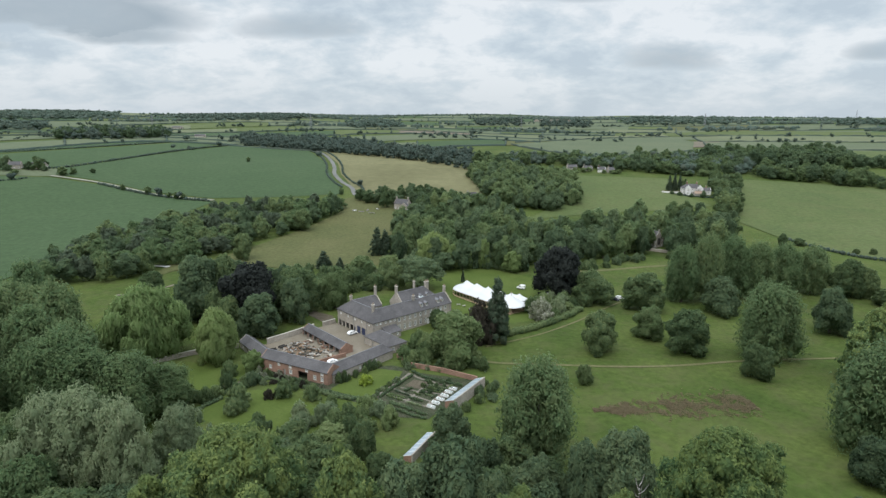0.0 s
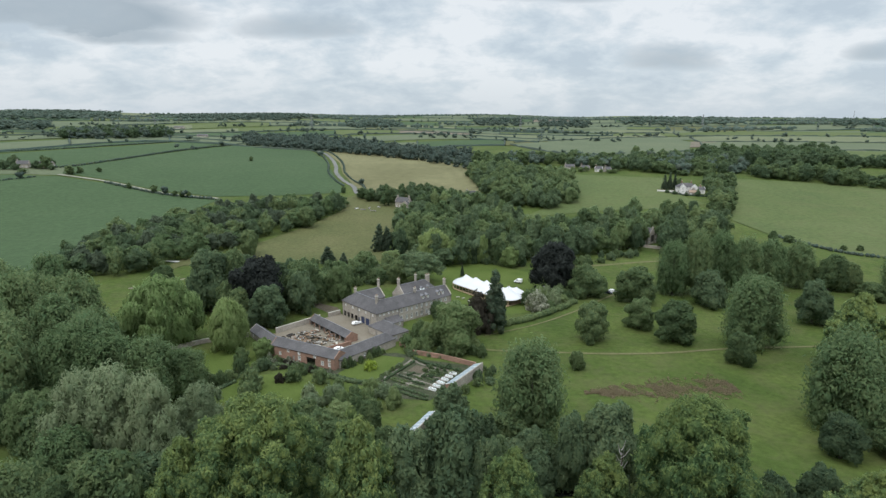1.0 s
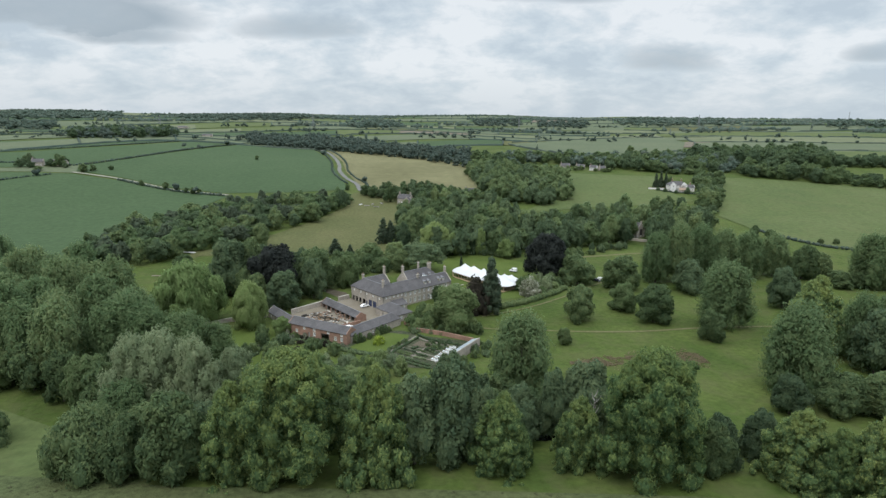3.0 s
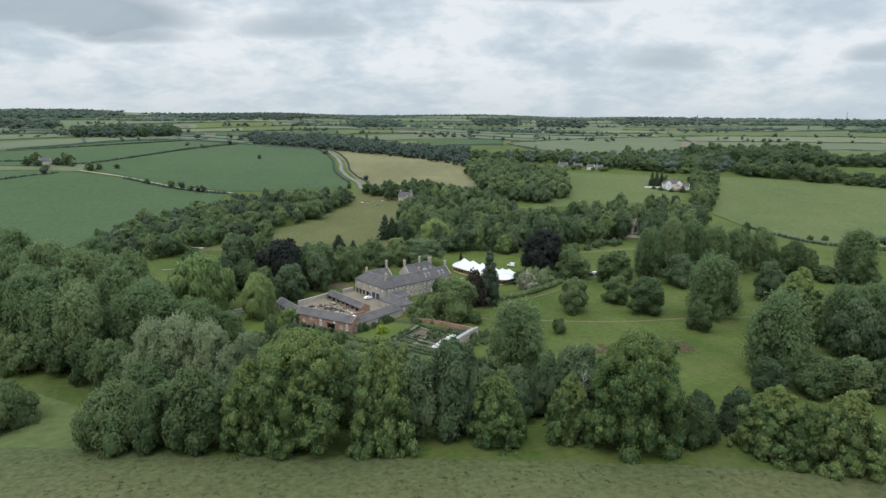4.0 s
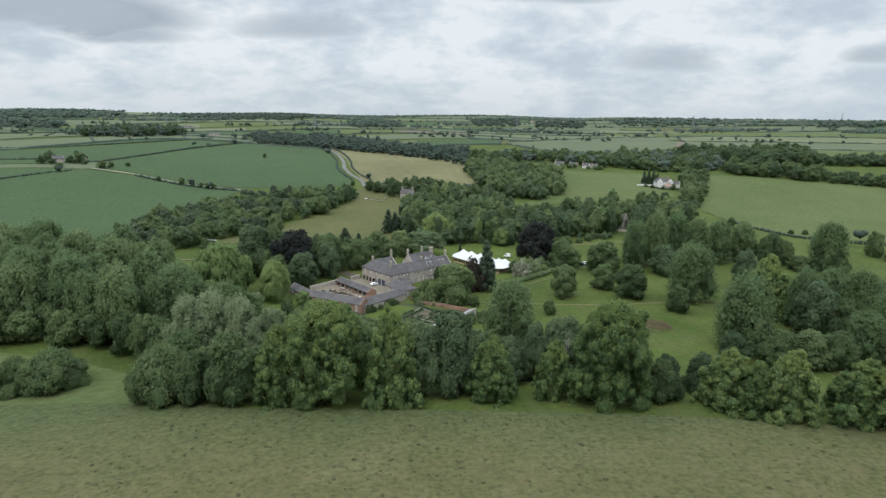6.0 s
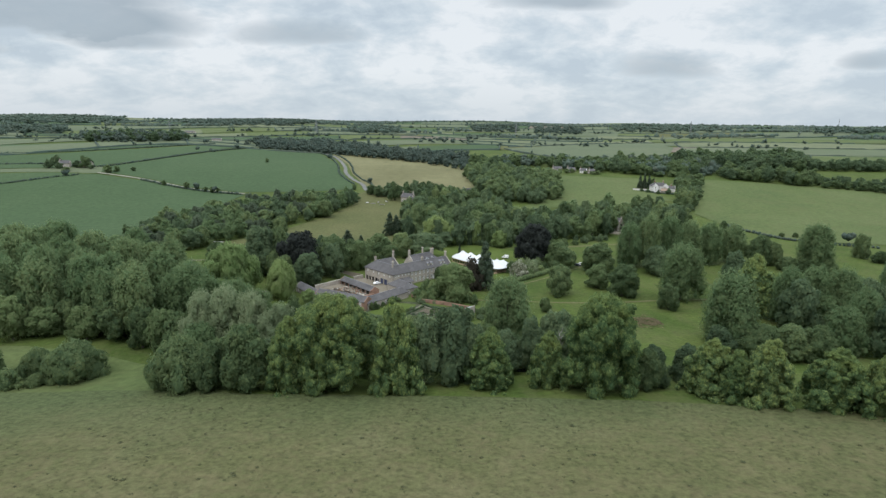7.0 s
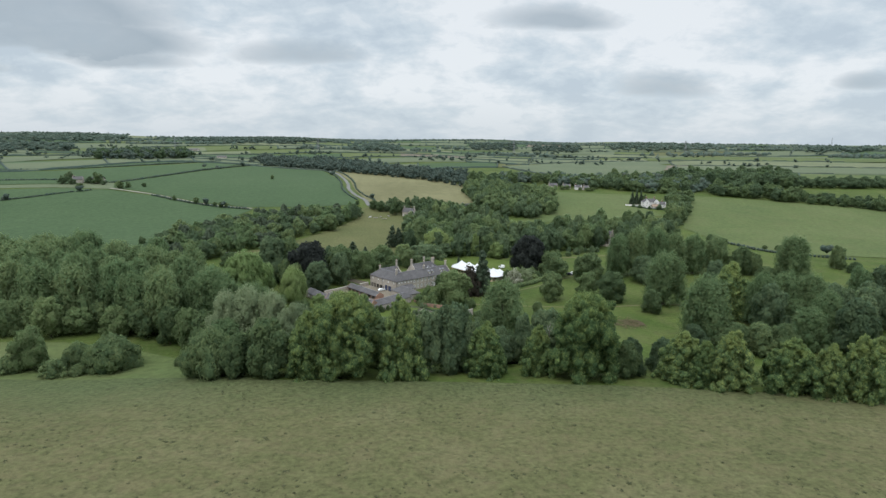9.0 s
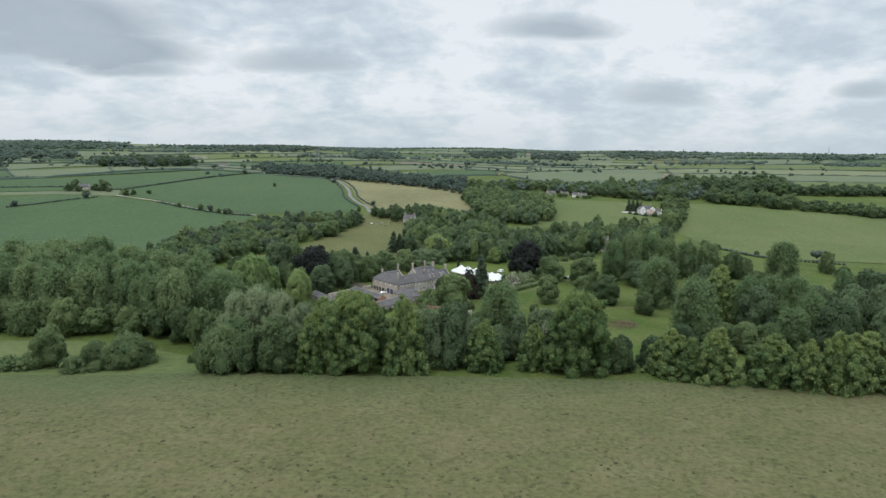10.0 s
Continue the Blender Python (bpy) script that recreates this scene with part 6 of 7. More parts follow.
for x in (12.0, 26.2, 35.2):
    part("downpipe", boxes((x, x + 0.1, -0.12, -0.02, 0, EAVE - 0.2)), LEAD, manor)
for y in (4.2, 13.6, 24.6):
    part("downpipe", boxes((-0.12, -0.02, y, y + 0.1, 0, EAVE - 0.2)), LEAD, manor)


def outbuilding(name, a, b, deep, eave, rise, wall_mat, label, hips=(False, False), windows=(), gaps=(), doors=(), back_gaps=(), ends=(True, True), z=0.0, frame_mat=None, bars=(1, 1), roof_mat=None):
    """A low range from a to b whose inner side lies to the left."""
    length = math.hypot(b[0] - a[0], b[1] - a[1])
    ob = thing(name, Matrix.Translation((0, 0, z)) @ wall_pose(a, b), label, "outbuilding")
    add_wall(ob, (0, 0), (length, 0), eave, wall_mat, windows, gaps, doors, 0.4, bars=bars, frame_mat=frame_mat)
    add_wall(ob, (length, deep), (0, deep), eave, wall_mat, (), back_gaps, (), 0.4)
    if ends[0]:
        add_wall(ob, (0, deep - 0.41), (0, 0.41), eave, wall_mat, thick=0.4)
    if ends[1]:
        add_wall(ob, (length, 0.41), (length, deep - 0.41), eave, wall_mat, thick=0.4)
    add_roof(ob, 0, length, 0, deep, eave, rise, "x", hips, 0.3, roof_mat)
    if not hips[0]:
        add_gable(ob, -0.03, 0, deep, eave, rise, "x", -1, wall_mat, 0.3, 0.05)
    if not hips[1]:
        add_gable(ob, length + 0.03, 0, deep, eave, rise, "x", 1, wall_mat, 0.3, 0.05)
    return ob, length


south_range, n = outbuilding("stable_range", (-60.6, 208.6), (-34.2, 194.0), 6.6, 4.6, 2.0, BRICK, "long red brick stable range with a slate roof", (False, False),
                             [(4, 0.9, 1.2, 1.1), (8, 0.9, 3.0, 0.9), (13.2, 1.1, 0.9, 1.4), (24.0, 1.1, 1.0, 1.4), (27.2, 1.0, 1.0, 1.4), (13.2, 1.0, 3.0, 1.0), (20.5, 1.0, 3.1, 0.9), (27.2, 1.0, 3.1, 0.9)], [(17.2, 4.0, 2.8)], [(10.4, 1.1, 2.1, GREY_TIMBER, "weathered plank door")],
                             back_gaps=[(3, 2, 2.2), (9, 2, 2.2), (15, 2.4, 2.3), (22, 2, 2.2)])
outbuilding("west_range", (-74.6, 229.4), (-60.6, 211.0), 5.6, 2.9, 2.0, LIMESTONE, "low stone range with a slate roof", (False, False), [(3, 1, 0.9, 1.1), (13, 1, 0.9, 1.1)], [(7, 1.5, 2.2), (9.5, 1.5, 2.2)], back_gaps=[(4, 2, 2.2), (12, 2, 2.2)])
outbuilding("east_range", (-32.6, 195.8), (-13.6, 218.2), 6.0, 3.5, 2.2, LIMESTONE, "stone range with a slate roof above the lawn", (True, True), [(5, 0.9, 1.2, 1.1), (12, 0.9, 1.2, 1.1), (20, 0.9, 1.2, 1.1)], [], back_gaps=[(6, 2.2, 2.3), (14, 2.2, 2.3), (21, 2.2, 2.3)])
link = thing("link_building", HOUSE, "low slate-roofed building joined to the manor's corner", "outbuilding")
add_wall(link, (-5, -17), (4.0, -17), 3.4, LIMESTONE, [(2, 1, 1.1, 1.2), (6, 1, 1.1, 1.2)])
add_wall(link, (4.0, -17), (4.0, -1.2), 3.4, LIMESTONE, [(3, 1, 1.1, 1.2), (8, 1, 1.1, 1.2), (12, 1, 1.1, 1.2)])
add_wall(link, (4.0, -1.2), (-5, -1.2), 3.4, LIMESTONE)
add_wall(link, (-5, -1.2), (-5, -17), 3.4, LIMESTONE, doors=[(5, 1.1, 2.1, GREY_TIMBER, "grey plank door")])
add_roof(link, -5, 4.0, -17, -1.2, 3.4, 2.6, "y", (True, True), 0.3)
porch = thing("lean_to", HOUSE, "small slate lean-to against the manor front", "outbuilding")
add_wall(porch, (4.6, -4.2), (11.4, -4.2), 2.5, LIMESTONE, [(1, 0.9, 1, 1.1), (4.5, 0.9, 1, 1.1)])
add_wall(porch, (11.4, -4.2), (11.4, -0.05), 2.5, LIMESTONE)
bm = bmesh.new()
solid(bm, [[(4.3, y, z - 0.15), (11.7, y, z - 0.15), (11.7, y, z), (4.3, y, z)] for y, z in ((-4.5, 2.55), (-0.02, 4.3))])
bmesh.ops.recalc_face_normals(bm, faces=bm.faces[:])
part("roof", bm, SLATE, porch)

# cart shed in the yard: open front on posts
cart, n = outbuilding("cart_shed", (-29.4, 224.2), (-48.6, 247.3), 5.4, 2.7, 1.7, BRICK, "open-fronted brick cart shed with a slate roof", (False, False), back_gaps=[(0.5 + k * 4.1, 3.5, 2.45) for k in range(7)])
for k in range(8):
    part("post", boxes((0.3 + k * 4.1, 0.5 + k * 4.1, 5.02, 5.38, -0.02, 2.6)), GREY_TIMBER, cart)
yard = [(-60, 211), (-34, 199), (-22, 212), (-20, 232), (-23, 238), (-40.5, 258), (-46, 254), (-49, 251), (-64, 233), (-73, 229)]
field("yard_gravel", yard, GRAVEL, 0.12, 6, "pale gravel stable yard and forecourt")
drive = [(-44, 255), (-40.5, 258.2), (-44, 268), (-56, 276), (-66, 280), (-68, 276), (-56, 270), (-49, 262)]
field("drive_track", drive, SOIL, 0.1, 6, "brown earth drive curving behind the house")


def stone_wall(name, points, height, thick, material, label, cap=True):
    """A garden wall along a line, with a coping."""
    ob = thing(name, pose(*points[0], float(land(*points[0]))), label, "wall", kind="")
    inv = Vector((points[0][0], points[0][1], float(land(*points[0]))))
    for a, b in zip(points, points[1:]):
        n = math.hypot(b[0] - a[0], b[1] - a[1])
        m = Matrix.Translation((-inv.x, -inv.y, 0)) @ wall_pose(a, b)
        place(part("wall_length", boxes((0, n, -thick / 2, thick / 2, -0.5, height)), material, ob), m)
        if cap:
            place(part("coping", boxes((0, n, -thick / 2 - 0.06, thick / 2 + 0.06, height, height + 0.1)), DRESSED if material is LIMESTONE else BRICK, ob), m)
    return ob


stone_wall("yard_wall", [(-64.8, 233.0), (-57, 241.5), (-49.3, 250.6)], 2.3, 0.5, LIMESTONE, "grey stone yard wall with coping")
stone_wall("forecourt_wall", [(-46.2, 254.2), (-41.4, 258.6)], 1.9, 0.5, LIMESTONE, "short stone wall beside the garages")
stone_wall("yard_divider", [(-41.0, 212.0), (-31.5, 219.6)], 1.6, 0.35, BRICK, "low brick wall dividing the yard")
stone_wall("west_garden_wall", [(-75, 229), (-90, 222), (-102, 213)], 1.8, 0.45, LIMESTONE, "grey stone garden wall behind the willow")


def heap(name, x, y, wide, deep, high, count, seed, mats, label):
    """A heap of broken timber, stone and sacks."""
    r = random.Random(seed)
    ob = thing(name, pose(x, y, float(land(x, y)) + 0.12), label, "heap")
    for k in range(count):
        a, b = r.gauss(0, 0.5) * wide, r.gauss(0, 0.5) * deep
        z = max(0.0, high * (1 - (a / wide) ** 2 - (b / deep) ** 2)) * r.uniform(0.2, 1)
        sx, sy, sz = r.uniform(0.3, 1.9), r.uniform(0.25, 0.9), r.uniform(0.15, 0.6)
        m = pose(a, b, z, r.uniform(-20, 20), r.uniform(-20, 20), r.uniform(0, 180))
        bm = boxes((-sx / 2, sx / 2, -sy / 2, sy / 2, 0, sz))
        bmesh.ops.bevel(bm, geom=bm.edges[:], offset=min(sx, sy, sz) * 0.2, segments=1, affect="EDGES")
        place(part("block", bm, r.choice(mats), ob), m)
    return ob


PILE = [DRESSED, LIMESTONE, LIMESTONE, TIMBER, TIMBER, GREY_TIMBER, GREY_TIMBER, BRICK, DARK_IN]
BRUSHWOOD = [TIMBER, TIMBER, DARK_IN, GREY_TIMBER, BARK, BARK]
HEAPS = [(-52.5, 222, 3.5, 3, 1.3, 34), (-49, 216, 4, 2.5, 1.2, 36), (-46.5, 226, 3, 3, 1.4, 30), (-44, 220, 3, 2, 0.9, 22), (-51, 230, 3, 2, 1.2, 24), (-41, 229, 2.5, 1.5, 0.8, 18), (-57, 219, 2.5, 2, 1.0, 18), (-37.5, 219, 2.2, 1.4, 0.8, 16), (-47.5, 221.5, 4, 3, 0.9, 40), (-54.5, 226, 3, 2.5, 1.1, 30), (-42.5, 233, 2, 1.5, 0.9, 18)]
HEAPS += [(-39, 224, 2.5, 1.5, 0.7, 18), (-52, 216, 3, 2, 1.1, 26), (-45, 238.5, 2, 1.5, 0.9, 14), (-38, 230, 1.8, 1.2, 0.8, 12), (-55, 222, 2.5, 2, 1.2, 22), (-50, 226, 2.5, 2, 1.2, 24), (-46, 216.5, 3, 2, 1.0, 26), (-42, 224.5, 2.5, 1.6, 0.8, 20), (-48.5, 234, 2.2, 1.6, 1.0, 18), (-53, 233, 2.2, 1.6, 0.9, 16)]
for k, (x, y, w, d, h, n) in enumerate(HEAPS):
    heap("salvage_heap", x, y, w, d, h, n, 50 + k, PILE if k % 2 else BRUSHWOOD, "heap of salvaged stone in the yard" if k % 2 else "heap of old brown timber in the yard")


def car(name, m, paint, label, long=4.3, high=1.5):
    """A hatchback: shaped body, glass, lamps and wheels."""
    ob = thing(name, m, label, "car")
    w = 0.88
    side = [(-long / 2, 0.35), (long / 2 - 0.1, 0.3), (long / 2, 0.6), (long / 2 - 0.15, 0.82), (long / 2 - 1.15, 0.95), (0.55, high - 0.06), (-long / 2 + 0.9, high), (-long / 2 + 0.15, 1.0), (-long / 2, 0.8)]
    bm = bmesh.new()
    solid(bm, [[(x, s * w * (0.86 if z > 1 else 1.0), z) for x, z in side] for s in (-1, 1)])
    bmesh.ops.recalc_face_normals(bm, faces=bm.faces[:])
    bmesh.ops.bevel(bm, geom=[e for e in bm.edges], offset=0.06, segments=2, affect="EDGES")
    part("body", bm, paint, ob)
    for s in (-1, 1):
        part("side_window", boxes((-long / 2 + 0.75, 0.75, s * 0.79 - 0.03, s * 0.79 + 0.03, 1.0, high - 0.14)), CAR_DARK, ob, "dark side glass")
    bm = bmesh.new()
    solid(bm, [[(0.62, y, high - 0.12), (long / 2 - 1.12, y, 0.99), (long / 2 - 1.10, y, 1.03), (0.64, y, high - 0.06)] for y in (-0.68, 0.68)])
    bmesh.ops.recalc_face_normals(bm, faces=bm.faces[:])
    part("windscreen", bm, CAR_DARK, ob, "dark windscreen")
    for x in (-long / 2 + 0.75, long / 2 - 0.8):
        for s in (-1, 1):
            bm = bmesh.new()
            ring = [(x + 0.31 * math.cos(a), 0.31 + 0.31 * math.sin(a)) for a in np.linspace(0, 2 * math.pi, 15)[:-1]]
            solid(bm, [[(p, s * 0.70, q) for p, q in ring], [(p, s * 0.90, q) for p, q in ring]])
            bmesh.ops.recalc_face_normals(bm, faces=bm.faces[:])
            wheel = part("wheel", bm, RUBBER, ob)
            ring = [(x + 0.19 * math.cos(a), 0.31 + 0.19 * math.sin(a)) for a in np.linspace(0, 2 * math.pi, 11)[:-1]]
            bm = bmesh.new()
            solid(bm, [[(p, s * 0.89, q) for p, q in ring], [(p, s * 0.915, q) for p, q in ring]])
            bmesh.ops.recalc_face_normals(bm, faces=bm.faces[:])
            part("rim", bm, STEEL, wheel)
    for s in (-1, 1):
        part("headlight", boxes((long / 2 - 0.16, long / 2 - 0.04, s * 0.6 - 0.14, s * 0.6 + 0.14, 0.62, 0.76)), WHITE_PAINT, ob)
    return ob


car("car", pose(-32.0, 243.8, 0.17, 0, 0, 38), CAR_WHITE, "white hatchback parked on the gravel forecourt")
car("car", pose(93.4, 291.0, float(land(93.4, 291)) + 0.05, 0, 0, -30), CAR_DARK, "dark car parked under trees in the park", 4.5, 1.6)
car("car", pose(96.5, 293.5, float(land(96.5, 293.5)) + 0.05, 0, 0, -20), CAR_WHITE, "white car parked under trees in the park", 4.4, 1.6)


def van(name, m, label, long=5.2, high=2.3):
    ob = thing(name, m, label, "van")
    side = [(-long / 2, 0.4), (long / 2, 0.4), (long / 2, 1.0), (long / 2 - 0.9, 1.3), (long / 2 - 1.6, high - 0.05), (-long / 2, high)]
    bm = bmesh.new()
    solid(bm, [[(x, s * 0.95, z) for x, z in side] for s in (-1, 1)])
    bmesh.ops.recalc_face_normals(bm, faces=bm.faces[:])
    bmesh.ops.bevel(bm, geom=bm.edges[:], offset=0.08, segments=2, affect="EDGES")
    part("body", bm, CAR_WHITE, ob)
    part("cab_window", boxes((long / 2 - 2.2, long / 2 - 1.5, -0.97, 0.97, 1.25, high - 0.35)), CAR_DARK, ob, "dark cab glass")
    for x in (-long / 2 + 1, long / 2 - 1):
        for s in (-1, 1):
            bm = bmesh.new()
            ring = [(x + 0.35 * math.cos(a), 0.35 + 0.35 * math.sin(a)) for a in np.linspace(0, 2 * math.pi, 13)[:-1]]
            solid(bm, [[(p, s * 0.75, q) for p, q in ring], [(p, s * 0.98, q) for p, q in ring]])
            bmesh.ops.recalc_face_normals(bm, faces=bm.faces[:])
            part("wheel", bm, RUBBER, ob)
    return ob


car("car", pose(-35.6, 213.4, 0.15, 0, 0, 35), CAR_WHITE, "white car parked against the yard wall", 3.9, 1.45)
van("caravan", pose(49.0, 310.5, float(land(49, 310.5)) + 0.2, 0, 0, 150), "white caravan parked behind the marquee", 4.4, 2.3)
van("van", pose(62.5, 297.0, float(land(62.5, 297)) + 0.2, 0, 0, 20), "white van parked beside the copper beech", 4.6, 2.1)
for k, (x, y, turn) in enumerate([(-60.5, 224.5, 30), (-57.5, 228.0, 50)]):
    tr = thing("trailer", pose(x, y, 0.15, 0, 0, turn), "dark farm trailer standing in the yard", "trailer")
    part("bed", boxes((-1.6, 1.6, -0.8, 0.8, 0.55, 0.7), (-1.6, 1.6, -0.8, -0.72, 0.7, 1.2), (-1.6, 1.6, 0.72, 0.8, 0.7, 1.2), (-1.6, -1.52, -0.72, 0.72, 0.7, 1.2)), DARK_IN, tr)
    part("drawbar", boxes((1.6, 2.8, -0.06, 0.06, 0.5, 0.6)), STEEL, tr)
    for s in (-1, 1):
        bm = bmesh.new()
        ring = [(0.33 * math.cos(a), 0.33 + 0.33 * math.sin(a)) for a in np.linspace(0, 2 * math.pi, 13)[:-1]]
        solid(bm, [[(p, s * 0.85, q) for p, q in ring], [(p, s * 1.02, q) for p, q in ring]])
        bmesh.ops.recalc_face_normals(bm, faces=bm.faces[:])
        part("wheel", bm, RUBBER, tr)


# ---- the marquee on the lawn ----
def tent(name, m, length, half, peaks, eave, top, label, sag=3.0):
    """A pole tent: canvas drawn up to its poles, a scalloped eave, wall posts and clear walls, mast tips."""
    ob = thing(name, m, label, "tent")
    n, k = 56, 20
    vs, fs = [], []

    def edge(s):
        """Half width of the tent along its length, with rounded ends."""
        e = min(s, length - s)
        return half * math.sqrt(max(0.0, 1 - (1 - min(e / half, 1)) ** 2)) if e < half else half

    for i in range(n + 1):
        s = length * (0.5 - 0.5 * math.cos(math.pi * i / n))
        w = max(edge(s), 0.02)
        for j in range(k + 1):
            q = -1 + 2 * j / k
            y = q * w
            inner = 1 - (abs(y) / max(w, 0.3))
            z = eave + 1.0 * inner * (w / half)
            for p in peaks:
                z += (top - eave - 0.9) * math.exp(-math.hypot(s - p, y * 0.8) / sag * 1.35) * min(1.0, inner * 2.2)
            z -= 0.12 * abs(math.sin(s * math.pi / 2.6)) * (1 if abs(q) > 0.95 else 0)
            vs.append((s, y, z))
    fs = [(i * (k + 1) + j, (i + 1) * (k + 1) + j, (i + 1) * (k + 1) + j + 1, i * (k + 1) + j + 1) for i in range(n) for j in range(k)]
    me = mesh_of("canvas", vs, fs, CANVAS, True)
    roof = part("canvas", me, None, ob, "white peaked canvas roof")
    thick = roof.modifiers.new("thickness", "SOLIDIFY")
    thick.thickness = 0.05
    for p in peaks:
        part("mast_tip", boxes((p - 0.07, p + 0.07, -0.07, 0.07, 0, top + 0.9)), TIMBER, ob)
        part("collar", boxes((p - 0.22, p + 0.22, -0.22, 0.22, top - 0.35, top - 0.1)), CANVAS, ob)
    for s in np.linspace(half * 0.35, length - half * 0.35, int(length / 2.6)):
        for side in (-1, 1):
            y = side * (edge(float(s)) - 0.12)
            part("post", boxes((s - 0.09, s + 0.09, y - 0.09, y + 0.09, -0.1, eave + 0.05)), PALE_TIMBER, ob)
    steps = np.linspace(half * 0.35, length - half * 0.35, int(length / 2.6))
    for a, b in zip(steps, steps[1:]):
        for side in (-1, 1):
            ya, yb = side * (edge(float(a)) - 0.12), side * (edge(float(b)) - 0.12)
            q = [(a + 0.1, ya, 0.0), (b - 0.1, yb, 0.0), (b - 0.1, yb, eave - 0.02), (a + 0.1, ya, eave - 0.02)]
            bm = bmesh.new()
            solid(bm, [q, [(x, y - side * 0.02, z) for x, y, z in q]])
            bmesh.ops.recalc_face_normals(bm, faces=bm.faces[:])
            part("wall_panel", bm, CLEAR, ob)
            rails = bmesh.new()
            for low, high in ((0.0, 0.75), (eave - 0.3, eave - 0.05)):
                q = [(a + 0.1, ya + side * 0.02, low), (b - 0.1, yb + side * 0.02, low), (b - 0.1, yb + side * 0.02, high), (a + 0.1, ya + side * 0.02, high)]
                solid(rails, [q, [(x, y + side * 0.05, z) for x, y, z in q]])
            bmesh.ops.recalc_face_normals(rails, faces=rails.faces[:])
            part("wall_rail", rails, PALE_TIMBER, ob)
    part("floor", boxes((half * 0.4, length - half * 0.4, -half * 0.85, half * 0.85, -0.05, 0.12)), PALE_TIMBER, ob)
    return ob


def tent_pose(a, b):
    return Matrix.Translation((0, 0, float(land((a[0] + b[0]) / 2, (a[1] + b[1]) / 2)) + 0.05)) @ wall_pose(a, b)


A_END, B_END = (15.2, 307.5), (44.2, 269.5)
tent("marquee", tent_pose(A_END, B_END), 47.0, 6.9, [7.4, 15.2, 23.4, 32.0, 39.5], 3.1, 7.6, "long white peaked marquee on the lawn", 3.8)
tent("marquee", tent_pose((37.0, 289.5), (48.5, 284.0)), 12.5, 4.2, [4.2, 8.4], 2.4, 5.0, "small white side marquee joined to the long one", 2.2)
for k in range(7):
    x, y = 20.5 + k * 2.6, 283.0 - k * 3.4 + (k % 2) * 1.5
    t0 = thing("garden_table", pose(x - 6, y, float(land(x - 6, y)) + 0.05, 0, 0, k * 37), "wooden garden table on the marquee lawn", "table", "tables on the lawn")
    part("tabletop", boxes((-0.9, 0.9, -0.45, 0.45, 0.70, 0.76)), GREY_TIMBER, t0)
    for sx in (-0.75, 0.75):
        for sy in (-0.35, 0.35):
            part("leg", boxes((sx - 0.04, sx + 0.04, sy - 0.04, sy + 0.04, 0, 0.70)), GREY_TIMBER, t0)
tent_lawn = [(6, 282), (2, 318), (-12, 340), (10, 351), (40, 348), (58, 332), (62, 306), (50, 262), (30, 256), (18, 266)]
field("marquee_lawn", tent_lawn, LAWN, 0.06, 8, "mown lawn round the marquee")

# ---- gardens south of the yard ----
BED = ground_mat("planted_border", (0.034, 0.045, 0.024), (0.052, 0.060, 0.034), (0.074, 0.072, 0.048), 0.3, 1.6, 0.9)
GARDEN_GRAVEL = ground_mat("garden_gravel", (0.1313, 0.1175, 0.0950), (0.1625, 0.1463, 0.1187), (0.1875, 0.1725, 0.1438), 0.1, 2.0, 0.3)
field("garden_border", [(-62, 207), (-59.5, 203), (-47, 194.5), (-34.5, 187), (-23, 181.5), (-17.4, 183.5), (-6.5, 203), (-7, 208), (-13, 211), (-21, 210), (-31, 196), (-35, 192.5)], BED, 0.05, 6, "dark planted borders round the bright lawn")
field("croquet_lawn", [(-33.2, 190.6), (-27.5, 201), (-24.0, 205.5), (-18.1, 208.2), (-9.2, 205.6), (-10.6, 199.4), (-18.8, 185.6), (-23.4, 185.4)], LAWN, 0.09, 6, "smooth bright mown lawn beside the stone range")
field("lower_lawn", [(-76, 176), (-64, 190), (-54, 191), (-42, 184), (-30, 174), (-42, 163), (-62, 166)], LAWN, 0.09, 6, "mown lawn below the brick range")
field("west_lawn", [(-94, 200), (-86, 215), (-70, 211), (-66, 200), (-72, 186), (-86, 184)], LAWN, 0.09, 6, "mown lawn beside the weeping willow")
field("kitchen_garden", [(-17, 186), (-5, 205), (17, 197.5), (6, 179), (0, 170), (-13, 172)], BED, 0.07, 5, "dark planted plots of the walled kitchen garden")
field("garden_plot", [(-8.2, 193.6), (-5.1, 198.6), (0.0, 196.4), (-2.6, 190.9)], SOIL, 0.1, 4, "bare brown vegetable plot")
for pts, wide in (([(-17.0, 185.4), (-12.0, 193.7), (-6.4, 203.9)], 1.4), ([(-14.3, 188.2), (-7.6, 183.0), (-0.8, 178.4)], 0.9), ([(-12.0, 191.6), (-4.8, 185.8), (1.0, 181.8)], 0.8), ([(-7.3, 181.6), (-3.2, 189.4), (0.8, 196.6)], 0.8),
                  ([(-6.2, 203.4), (-2.2, 198.9), (8.2, 192.6)], 0.9), ([(-3.0, 190.2), (3.6, 187.2)], 0.7), ([(-1.0, 178.0), (4.0, 186.0), (8.8, 193.0)], 1.3), ([(-9.4, 192.4), (-3.4, 189.0)], 0.7)):
    ribbon("garden_path", pts, wide, GARDEN_GRAVEL, 0.13, "narrow grey gravel garden path", "path", 4)
